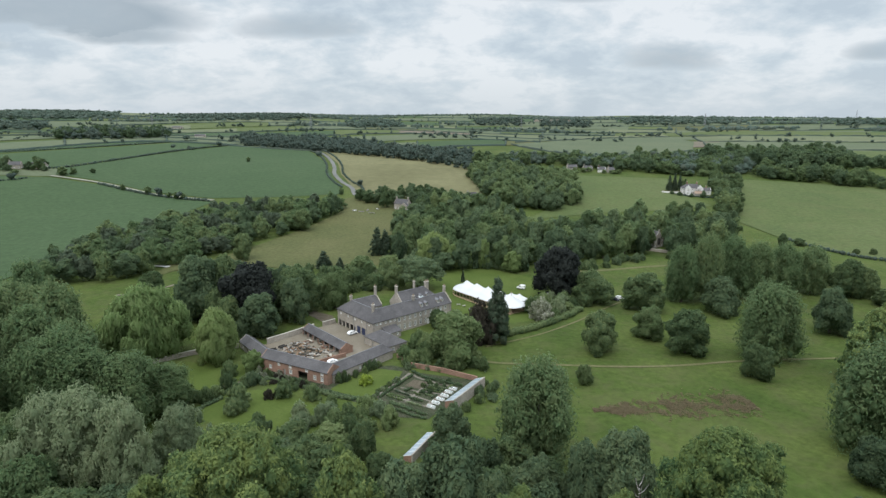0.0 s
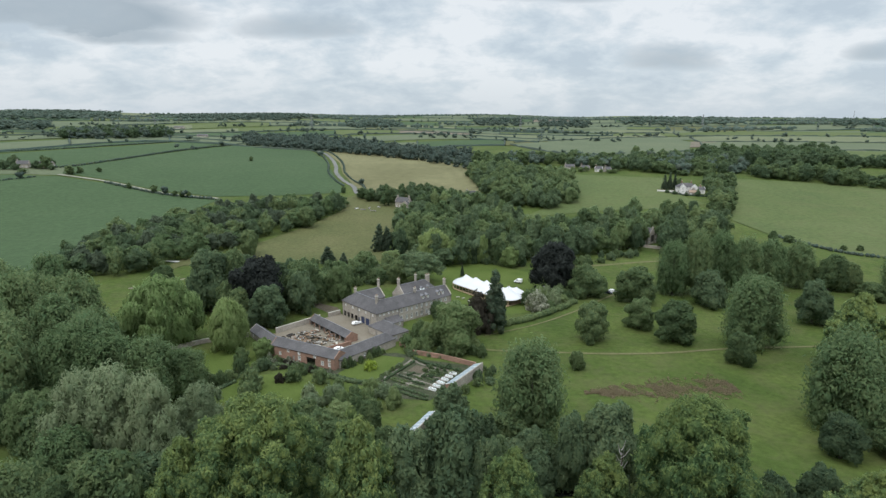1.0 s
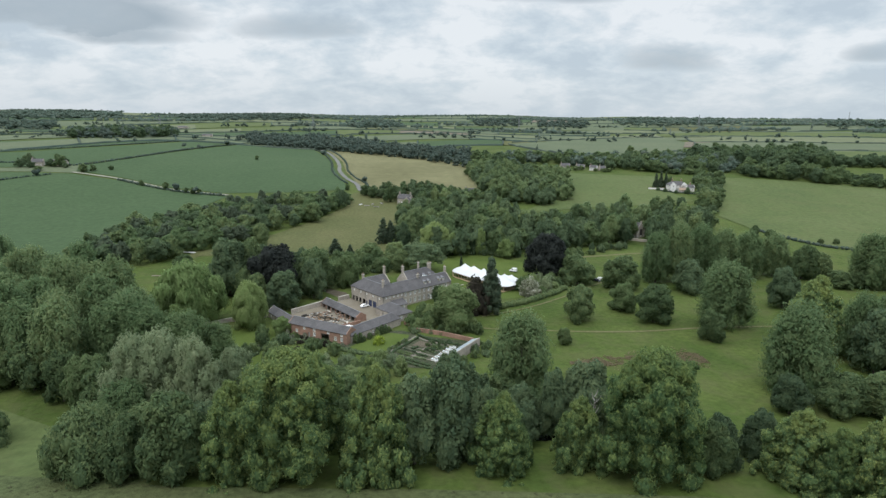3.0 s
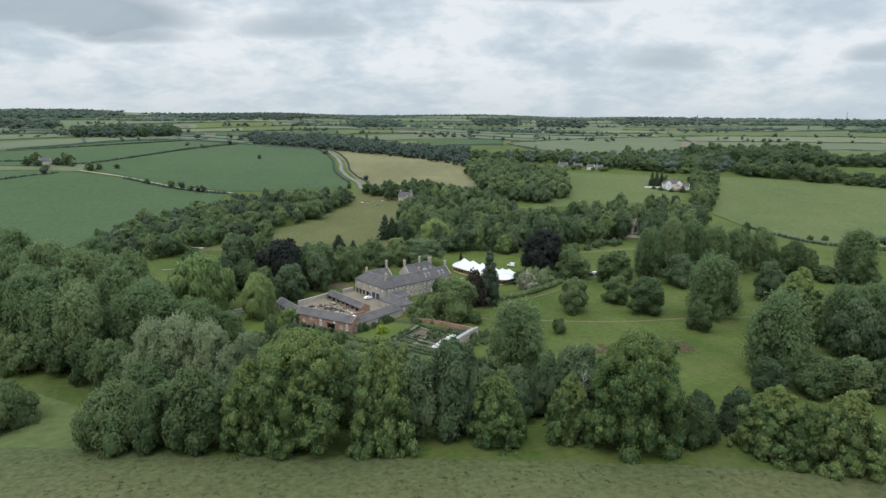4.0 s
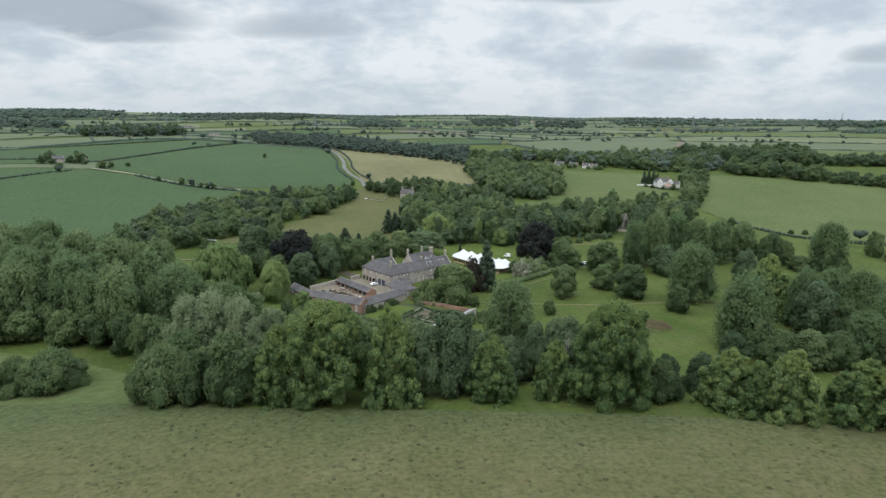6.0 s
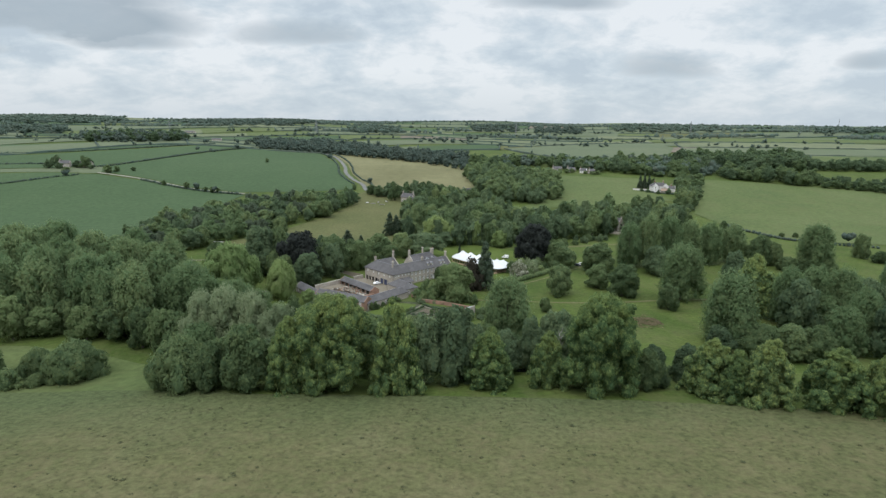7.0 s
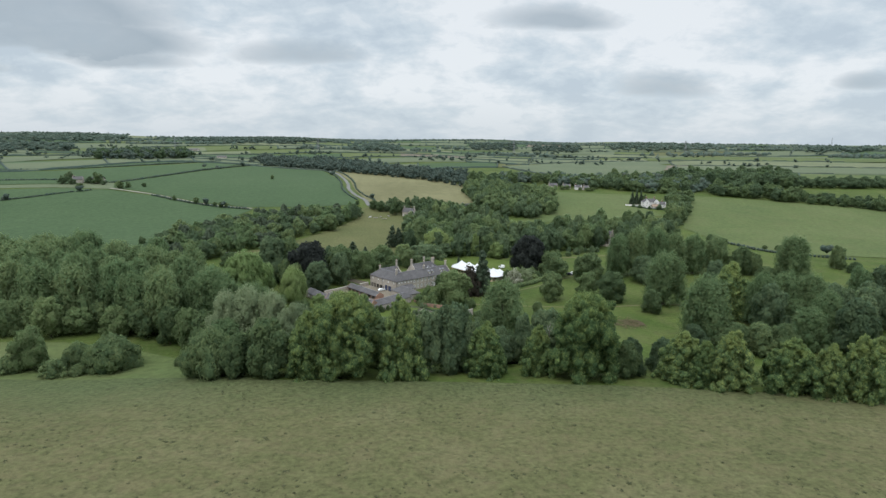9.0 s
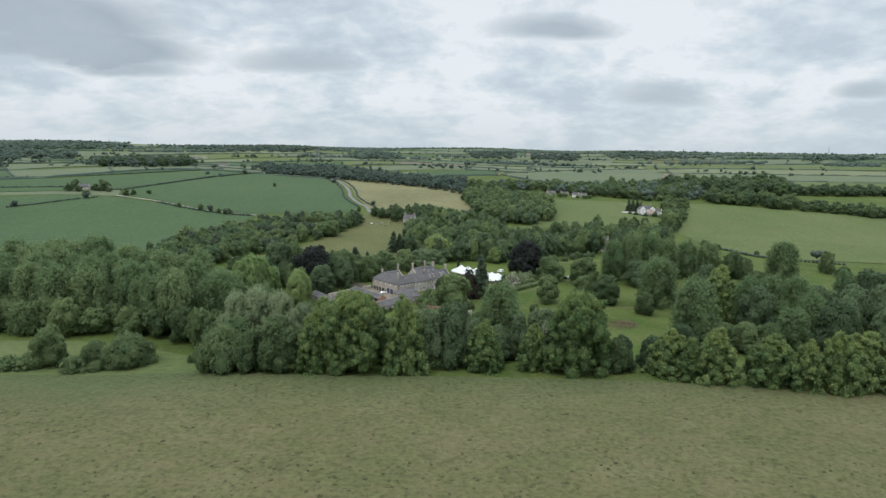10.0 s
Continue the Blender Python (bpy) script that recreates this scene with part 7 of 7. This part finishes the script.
# low rows of vegetables and herbs between the paths
GREENS = (LEAF_MID, LEAF_LIGHT, LEAF_SILVER, LEAF_DARK, LEAF_DULL)
for k, (a, b) in enumerate((((-13.4, 186.2), (-8.2, 182.2)), ((-12.8, 187.0), (-7.4, 182.9 + 0.9)), ((-6.6, 181.2), (-2.0, 178.2)), ((-5.8, 184.2), (-1.4, 181.4)), ((-10.8, 189.4), (-6.2, 186.0)), ((-1.0, 190.0), (4.2, 187.8)), ((-0.2, 191.8), (5.2, 189.4)), ((0.6, 193.6), (6.2, 191.0)),
                            ((-0.6, 186.6), (1.8, 184.8)), ((1.2, 184.4), (3.2, 186.6)), ((-4.4, 187.6), (-2.2, 186.2)), ((-10.2, 194.6), (-7.0, 200.6)), ((-12.0, 181.6), (-7.0, 178.4)), ((-11.4, 180.0), (-6.0, 176.4)))):
    hedge("vegetable_row", [a, b], 0.9, 0.6, 130 + k, GREENS[k % 5], "low row of kitchen garden plants", 0, 0.28, "", 0.6)
ribbon("garden_walk", [(-92, 196), (-78, 189), (-66, 196), (-58, 204)], 1.6, BARE, 0.13, "brown path along the west lawn", "path", 5)
stone_wall("kitchen_garden_wall", [(-5.0, 209.0), (4.5, 205.0), (17.0, 197.2)], 1.7, 0.4, BRICK, "old red brick garden wall")
stone_wall("house_garden_wall", [(-12.0, 219.0), (-8.6, 214.6), (-5.0, 209.0)], 1.3, 0.4, BRICK, "old red brick wall beside the range")
r = random.Random(9)
for k, pts in enumerate([[(-15.8, 185.2), (-10.8, 193.6), (-5.6, 202.2)], [(-5.8, 205.4), (-1.6, 200.2), (9.0, 194.2), (12.0, 193.0)], [(-11.5, 177.2), (-5.4, 172.6), (-0.5, 169.8)], [(-11.9, 180.5), (-4.6, 175.2), (-0.2, 172.2)], [(-7.5, 189.5), (-5.2, 191.5)]]):
    hedge("box_hedge", pts, 1.1, 1.0, 60 + k, LEAF_DARK, "clipped dark green garden hedge", 0, 0.3, "", 0.7)
for k, (pts, w, h) in enumerate([([(-46.4, 195.2), (-34.8, 187.6), (-23.6, 182.4)], 1.5, 1.5), ([(-37.0, 190.6), (-34.0, 189.0), (-24.7, 183.9), (-19.6, 184.0)], 1.3, 1.3), ([(-72, 183), (-66, 189)], 1.4, 1.2), ([(-56.0, 199.6), (-47.6, 195.6)], 1.4, 1.4), ([(-20, 176), (-12, 174.5)], 1.6, 1.6)]):
    hedge("yew_hedge", pts, w, h, 80 + k, LEAF_DARK, "dark clipped hedge beside the lawn", 0, 0.35, "", 0.9)
plant(GOLDS, -21.6, 194.6, 3.3, 2.2)


def greenhouse(name, a, b, deep, low, high, label, bays, z=0.0):
    """A lean-to glasshouse: a masonry back wall on the left of a to b, sloping glass in white bars."""
    n = math.hypot(b[0] - a[0], b[1] - a[1])
    ob = thing(name, Matrix.Translation((0, 0, float(land(*a)) + z)) @ wall_pose(a, b), label, "greenhouse")
    part("back_wall", boxes((0, n, deep, deep + 0.4, -0.4, high + 0.25)), LIMESTONE, ob, "grey stone back wall")
    part("front_wall", boxes((0, n, 0, 0.25, -0.4, 0.7)), BRICK, ob)
    up = math.degrees(math.atan2(high - low, deep))
    slope = math.hypot(high - low, deep)
    glass = place(part("glass_roof", boxes((0.05, n - 0.05, 0, slope, 0, 0.02)), WHITENED, ob, "blue-grey whitened greenhouse glass roof"), pose(0, 0, low, up))
    for k in range(bays + 1):
        x = n * k / bays
        part("rafter", boxes((x - 0.05, x + 0.05, 0, slope, -0.06, 0.06)), WHITE_PAINT, glass)
    part("front_glass", boxes((0.05, n - 0.05, 0.10, 0.12, 0.7, low)), CLEAR, ob)
    part("eave_bar", boxes((0, n, 0.02, 0.2, low - 0.1, low + 0.02)), WHITE_PAINT, ob)
    part("ridge_bar", boxes((0, n, deep - 0.1, deep + 0.05, high + 0.02, high + 0.14)), WHITE_PAINT, ob)
    for x in (0, n - 0.1):
        bm = bmesh.new()
        solid(bm, [[(x + o, 0.05, 0), (x + o, deep, 0), (x + o, deep, high), (x + o, 0.05, low)] for o in (0, 0.1)])
        bmesh.ops.recalc_face_normals(bm, faces=bm.faces[:])
        part("end_wall", bm, BRICK, ob)
    return ob


greenhouse("greenhouse", (16.0, 194.2), (5.2, 177.6), 3.4, 2.3, 3.6, "long lean-to greenhouse with a blue-grey glass roof", 6)
greenhouse("greenhouse", (-0.4, 158.6), (-6.6, 146.6), 2.4, 1.8, 2.6, "lower lean-to greenhouse with a pale glass roof", 6)
for k in range(6):
    f = k / 5
    x, y = 0.9 + 7.4 * f, 177.6 + 13.0 * f
    cf = thing("cold_frame", pose(x, y, 0.12, 0, 0, -32), "white-framed garden cold frame", "cold frame", "cold frames in the kitchen garden")
    part("box", boxes((-1.35, 1.35, -0.45, -0.37, 0, 0.5), (-1.35, 1.35, 0.37, 0.45, 0, 0.7), (-1.35, -1.27, -0.37, 0.52, 0, 0.5), (1.27, 1.35, -0.37, 0.52, 0, 0.5)), WHITE_PAINT, cf)
    part("soil", boxes((-1.27, 1.27, -0.37, 0.37, 0, 0.25)), DARK_IN, cf)
    lid = place(part("glazed_lid", boxes((-1.35, 1.35, -0.05, 0.03, 0, 0.06), (-1.35, 1.35, 0.87, 0.95, 0, 0.06), (-1.35, -1.26, 0.03, 0.87, 0, 0.06), (1.26, 1.35, 0.03, 0.87, 0, 0.06), (-0.05, 0.05, 0.03, 0.87, 0, 0.06)), WHITE_PAINT, cf), pose(0, -0.45, 0.52, 9))
    part("pane", boxes((-1.26, -0.05, 0.03, 0.87, 0.02, 0.04), (0.05, 1.26, 0.03, 0.87, 0.02, 0.04)), CLEAR, lid)


def shrubbery(outline, gap, heights, radii, kinds, seed, group):
    rng2 = random.Random(seed)
    for x, y in scatter(outline, gap, rng2):
        plant(rng2.choice(kinds), x, y, rng2.uniform(*heights), rng2.uniform(*radii), group)


shrubbery([(-61, 206.3), (-60, 202.6), (-46, 194.5), (-36, 189.2), (-34.5, 191.6)], 1.7, (0.9, 2.3), (0.8, 1.5), [SHRUBS, PALES, SHRUBS_LIGHT, BLOSSOMS, SHRUBS, SHRUBS_DARK], 41, "border shrubs along the brick range")
shrubbery([(-31.6, 195.4), (-30.2, 194.6), (-17, 210.6), (-17.8, 212.4)], 1.8, (1.4, 3.0), (0.8, 1.3), [SHRUBS, SHRUBS_LIGHT, SHRUBS], 42, "climbing shrubs along the stone range")
shrubbery([(-62, 204), (-58, 203), (-38, 191), (-42, 188), (-52, 193), (-66, 197)], 2.8, (1.0, 2.4), (1.0, 1.9), [SHRUBS, SHRUBS_LIGHT, BRONZE, PALES, SHRUBS], 43, "garden shrubs above the lower lawn")
shrubbery([(-84, 182), (-74, 186), (-66, 193), (-58, 196), (-62, 190), (-76, 177), (-86, 174)], 3.4, (2.0, 5.0), (1.8, 3.0), [SHRUBS, SHRUBS_DARK, SHRUBS_LIGHT], 44, "garden shrubs beside the west lawn")
shrubbery([(-40, 176), (-20, 178), (-10, 172), (-12, 162), (-26, 158), (-40, 166)], 5.0, (3.0, 6.0), (2.2, 3.4), [SHRUBS_LIGHT, SHRUBS, SHRUBS_LIGHT, PALES], 45, "fruit trees and shrubs below the kitchen garden")
shrubbery([(-11, 212), (-8, 206), (-4, 208), (6, 205), (8, 207), (-6, 213)], 2.2, (1.2, 2.4), (1.0, 1.7), [SHRUBS, SHRUBS_LIGHT, SHRUBS_DARK, PALES], 52, "shrubs along the brick garden wall")
shrubbery([(-19.2, 185.4), (-10.4, 200.2), (-9.0, 199.2), (-17.6, 184.4)], 1.6, (0.8, 1.6), (0.7, 1.2), [SHRUBS, PALES, SHRUBS_LIGHT], 53, "kitchen garden bushes")
shrubbery([(0, 199), (12, 195), (8, 191.5), (2, 188), (-3, 188)], 2.3, (0.7, 1.5), (0.7, 1.2), [SHRUBS, SHRUBS_DARK, SHRUBS_LIGHT], 54, "kitchen garden bushes")
shrubbery([(-12, 219), (-4, 212), (8, 206), (20, 206), (22, 216), (12, 228), (-4, 232)], 4.0, (2.5, 6.0), (2.0, 3.4), [SHRUBS_LIGHT, SHRUBS, SHRUBS_LIGHT], 46, "garden trees in front of the house")
shrubbery([(18, 198), (24, 192), (20, 180), (12, 174), (10, 172), (16, 184)], 3.2, (1.5, 3.5), (1.4, 2.4), [SHRUBS, SHRUBS_DARK], 47, "shrubs behind the greenhouse wall")
shrubbery([(-58, 146), (-40, 152), (-20, 152), (-12, 140), (-8, 128), (-26, 130)], 7.5, (6.5, 10.5), (4, 6), [GROVE, GROVE_DARK, GROVE_LIGHT], 48, "trees at the foot of the garden")
shrubbery([(10, 126), (12, 134), (22, 138), (30, 132), (40, 128), (44, 118), (20, 112), (4, 114)], 8.0, (10, 16), (5, 7), [GROVE, GROVE_DARK], 49, "trees along the stream")
shrubbery([(45, 274), (52, 284), (62, 290), (76, 284), (70, 274), (58, 264)], 5.0, (3, 7), (2.5, 4.0), [SHRUBS, SHRUBS_LIGHT, PALES], 50, "shrubs behind the marquee hedge")
shrubbery([(-24, 346), (-10, 350), (8, 353), (30, 352), (50, 346), (66, 330), (80, 336), (66, 342), (50, 353), (30, 359), (4, 360), (-20, 354)], 3.6, (2.5, 7.0), (2.2, 3.8), [SHRUBS, SHRUBS_LIGHT, SHRUBS_DARK, PALES, SHRUBS_DARK], 55, "undergrowth along the wood behind the lawn")
shrubbery([(-60, 290), (-44, 296), (-22, 314), (-16, 326), (-30, 330), (-52, 318), (-66, 306)], 4.6, (2.0, 5.5), (2.0, 3.4), [SHRUBS, SHRUBS_DARK, PALES], 56, "undergrowth behind the house")
shrubbery([(88, 352), (104, 362), (126, 372), (150, 378), (170, 384), (150, 371), (120, 364), (96, 346)], 5.0, (2.0, 5.0), (2.0, 3.4), [SHRUBS, SHRUBS_DARK], 57, "undergrowth along the wood by the church")
shrubbery([(-175, 100), (-150, 108), (-120, 112), (-120, 122), (-160, 125), (-180, 118)], 11, (2, 5), (2.0, 3.5), [SHRUBS, SHRUBS], 51, "scattered bushes in the west meadow")


for made, x, y, h, r in ((SHRUBS_LIGHT, -69.9, 201.8, 5.0, 3.0), (SHRUBS, -60.2, 180.8, 5.5, 4.0), (SHRUBS, -59.8, 174.0, 4.5, 3.4), (BRONZE, -51.8, 184.5, 2.8, 2.0), (SHRUBS, -47.2, 185.7, 5.0, 3.4), (SHRUBS, -37.4, 183.6, 4.6, 3.0),
                         (SHRUBS_LIGHT, -50.6, 167.4, 3.4, 2.4), (SHRUBS_LIGHT, -30.7, 179.2, 3.4, 2.0), (BLOSSOMS, -52.8, 202.4, 1.9, 1.3), (BLOSSOMS, -48.6, 198.6, 1.7, 1.2), (SHRUBS, -31.0, 196.6, 3.4, 1.4), (SHRUBS, -29.2, 198.6, 3.2, 1.3), (SHRUBS, -21.2, 206.8, 3.4, 1.6), (SHRUBS_DARK, -19.6, 208.6, 3.0, 1.3)):
    plant(made, x, y, h, r, "single garden shrubs")
hedge("yew_hedge", [(-74.5, 172), (-70, 179.5), (-66.5, 185)], 1.5, 1.5, 99, LEAF_DARK, "dark clipped hedge beside the west lawn", 0, 0.35, "", 0.9)


# ---- buildings farther off ----
def villa(name, m, label, wall_mat, roof_mat, blocks, chimneys, category="house"):
    """A house of rectangular blocks: (x0, x1, y0, y1, eave, rise, ridge axis, hipped)."""
    ob = thing(name, m, label, category)
    for x0, x1, y0, y1, eave, rise, along, hip in blocks:
        for a, b in (((x0, y0), (x1, y0)), ((x1, y0), (x1, y1)), ((x1, y1), (x0, y1)), ((x0, y1), (x0, y0))):
            n = math.hypot(b[0] - a[0], b[1] - a[1])
            k = max(1, int(n / 3.2))
            rows = [(n / k * (i + 0.5) - 0.5, 1.0, z, 1.5) for i in range(k) for z in ((0.9, 3.9) if eave > 5 else (0.9,)) if z + 1.7 < eave]
            add_wall(ob, a, b, eave, wall_mat, rows, thick=0.35, z0=-2.0)
        add_roof(ob, x0, x1, y0, y1, eave, rise, along, (hip, hip), 0.35, roof_mat)
        if not hip:
            for at, s in ((x0 if along == "x" else y0, -1), (x1 if along == "x" else y1, 1)):
                lo, hi = (y0, y1) if along == "x" else (x0, x1)
                add_gable(ob, at + s * 0.02, lo, hi, eave, rise, along, s, wall_mat, 0.3, 0.06)
    for x, y, z0, z1 in chimneys:
        add_chimney(ob, x, y, z0, z1, 1.1, 0.9, 2, BRICK if wall_mat is WHITEWASH else None)
    return ob


def on_land(x, y, turn):
    return pose(x, y, float(land(x, y)), 0, 0, turn)


villa("white_house", on_land(248.5, 591.5, -12), "large white-rendered house with slate roofs and gables", WHITEWASH, SLATE,
      [(0, 19, 0, 9, 6.4, 3.2, "x", True), (2, 8, -4, 0, 6.2, 3.0, "y", False), (13, 19, -3, 0, 6.2, 3.0, "y", False), (19, 27, 1, 8, 4.0, 2.4, "x", False)], [(5, 5, 8.5, 12), (14, 5, 8.5, 12), (23, 4.5, 5, 8.5)])
stone_wall("white_garden_wall", [(231, 598), (241, 594.5), (248, 592)], 1.8, 0.4, WHITEWASH, "white-painted garden wall")
villa("stone_cottage", on_land(257, 581.5, -5), "small stone cottage with a brown tiled roof", LIMESTONE, POT, [(0, 8, 0, 5, 2.8, 2.2, "x", False)], [(4, 2.5, 4.6, 6.6)])
hedge("garden_hedge", [(240, 590), (250, 580), (268, 574), (280, 572)], 2.2, 1.6, 90, LEAF_HAZED, "hedge below the white house garden", 0, 0.9, "", 1.8)
for x, y, h, r in ((243, 583, 3.5, 2.6), (252, 577, 3.0, 2.4), (262, 575, 4.0, 3.0), (272, 573, 3.5, 2.6), (238, 590, 3.0, 2.2), (266, 583, 4.5, 3.0)):
    plant(SHRUBS_DARK, x, y, h, r, "shrubs in the white house garden")
church = villa("church", on_land(152.5, 401, 35), "small grey stone church with a gabled nave", LIMESTONE, SLATE, [(0, 11, 0, 17, 6.0, 5.2, "y", False), (11, 15, 3, 14, 3.6, 1.6, "y", True)], [], "church")
part("bellcote", boxes((5.0, 6.0, 0.0, 0.7, 10.8, 12.2), (4.85, 6.15, -0.1, 0.8, 12.2, 12.4)), LIMESTONE, church)
part("west_window", boxes((4.0, 7.0, -0.12, -0.02, 2.0, 6.6)), DARK_IN, church, "tall dark traceried window")
stone_wall("churchyard_wall", [(138, 408), (146, 396), (158, 388), (172, 388)], 1.3, 0.5, LIMESTONE, "low grey churchyard wall")
villa("stone_farmhouse", on_land(-30, 523, -25), "stone farmhouse with a pale gable among trees", LIMESTONE, SLATE, [(0, 13, 0, 7, 5.6, 3.4, "x", False), (9, 15, -5, 0, 4.6, 2.8, "y", False)], [(1, 3.5, 8, 11), (12, 3.5, 8, 11)])
villa("stone_cottage", on_land(36, 556, 20), "stone cottage with slate roof below the stubble", LIMESTONE, SLATE, [(0, 10, 0, 6, 4.8, 3.0, "x", False)], [(1, 3, 7, 9.6)])
for x, y, turn, w, walls in ((186, 729, 10, 11, LIMESTONE), (200, 722, -20, 9, WHITEWASH), (168, 738, 5, 12, LIMESTONE), (212, 716, 15, 8, LIMESTONE)):
    villa("cottage", on_land(x, y, turn), "pale cottage among trees in the far village", walls, SLATE, [(0, w, 0, 7, 3.6, 2.6, "x", False)], [(1, 3.5, 5.6, 8.0)])
massed(None, 0, (3.5, 7), (3, 5), [FARS], 61, "hedge trees in front of the far village", [(152, 722), (160, 728), (166, 722), (174, 727), (182, 719), (190, 722), (205, 712), (214, 708), (221, 709)], "village_trees")
villa("far_barn", on_land(-420, 1120, 10), "far grey farm shed with a low roof", LIMESTONE, SLATE, [(0, 18, 0, 9, 4.0, 2.0, "x", False)], [], "barn")
villa("far_barn", on_land(-640, 1560, -15), "far grey farm shed with a low roof", LIMESTONE, SLATE, [(0, 26, 0, 12, 4.5, 2.4, "x", False)], [], "barn")
villa("farm_house", on_land(-446, 660, 15), "far stone farmhouse with a slate roof among trees", LIMESTONE, SLATE, [(0, 12, 0, 7, 5.0, 3.0, "x", False)], [(1, 3.5, 7, 9.6)])
villa("farm_barn", on_land(-432, 672, -10), "far low stone barn with a slate roof", LIMESTONE, SLATE, [(0, 18, 0, 7, 3.4, 2.6, "x", False)], [], "barn")
for x, y, h, r in ((-452, 650, 11, 6), (-440, 650, 8, 5), (-426, 662, 9, 5.5), (-420, 678, 10, 6), (-408, 660, 6, 4.5), (-456, 672, 13, 7)):
    plant(FARS_DARK, x, y, h, r, "trees round the far farm")
for k, (x, y, s) in enumerate([(-57, 512, 1.0), (-63, 516, 0.8), (-52, 518, 0.9), (-44, 522, 0.7), (-48, 508, 1.1)]):
    jump = thing("horse_jump", on_land(x, y, k * 41), "pale timber horse jump in the meadow", "jump", "horse jumps")
    part("beam", boxes((-2.2 * s, 2.2 * s, -0.25, 0.25, 0.5, 0.9), (-2.2 * s, 2.2 * s, 0.5, 0.8, 0.8, 1.1)), WHITE_PAINT if k % 2 else GREY_TIMBER, jump)
    for q in (-2.1, 2.1):
        part("stand", boxes((q * s - 0.15, q * s + 0.15, -0.4, 0.95, 0, 1.2)), GREY_TIMBER, jump)


def pylon(x, y, high, turn):
    """A lattice electricity pylon."""
    ob = thing("pylon", on_land(x, y, turn), "grey lattice electricity pylon on the horizon", "pylon", "pylons")
    bm = bmesh.new()

    def bar(p, q, w=0.16):
        p, q = Vector(p), Vector(q)
        m = (q - p).to_track_quat("Z", "Y").to_matrix()
        rings = [[tuple(c + m @ Vector((a * w, b * w, 0))) for a, b in ((-1, -1), (1, -1), (1, 1), (-1, 1))] for c in (p, q)]
        solid(bm, rings)

    levels = [(0, 3.6), (0.3, 2.2), (0.55, 1.3), (0.75, 0.9), (0.9, 0.6), (1, 0.1)]
    for (za, wa), (zb, wb) in zip(levels, levels[1:]):
        for k in range(4):
            s, t = ((-1, -1), (1, -1), (1, 1), (-1, 1))[k], ((1, -1), (1, 1), (-1, 1), (-1, -1))[k]
            bar((s[0] * wa, s[1] * wa, za * high), (s[0] * wb, s[1] * wb, zb * high), 0.2)
            bar((s[0] * wa, s[1] * wa, za * high), (t[0] * wb, t[1] * wb, zb * high), 0.12)
    bmesh.ops.recalc_face_normals(bm, faces=bm.faces[:])
    part("tower", bm, PYLON_STEEL, ob)
    for z, w in ((0.58, 7.0), (0.74, 8.5), (0.9, 5.5)):
        part("cross_arm", boxes((-w, w, -0.25, 0.25, z * high, z * high + 0.5)), PYLON_STEEL, ob)
    return ob


for x, y, h, turn in ((1852, 2663, 49, 50), (880, 1967, 40, 30), (309, 2077, 48, 20), (-578, 1315, 38, 20), (-295, 1560, 40, 60)):
    pylon(x, y, h, turn)


# ---- a dead tree among the limes ----
dead = thing("dead_tree", on_land(40.3, 103.5, 0), "pale bare dead tree among the limes", "tree")
part("trunk", trunk_bm(27, 0.3, 0, random.Random(3), 0.5), BARK, dead)
rr = random.Random(12)
for k in range(9):
    bm = bmesh.new()
    a, z0 = k * 2.4, 12.5 + k * 0.6
    base, rings = Vector((0.2, 0, z0)), []
    tip = base + Vector((math.cos(a) * rr.uniform(1.0, 2), math.sin(a) * rr.uniform(1.0, 2), rr.uniform(1.2, 2.8)))
    for t, q in ((0, 0.16), (0.5, 0.11), (1, 0.04)):
        c = base.lerp(tip, t) + Vector((0, 0, -0.5 * math.sin(math.pi * t)))
        rings.append([(c.x + q * math.cos(b), c.y + q * math.sin(b), c.z) for b in (0, 2.1, 4.2)])
    solid(bm, rings)
    bmesh.ops.recalc_face_normals(bm, faces=bm.faces[:])
    part("branch", bm, GREY_TIMBER, dead)
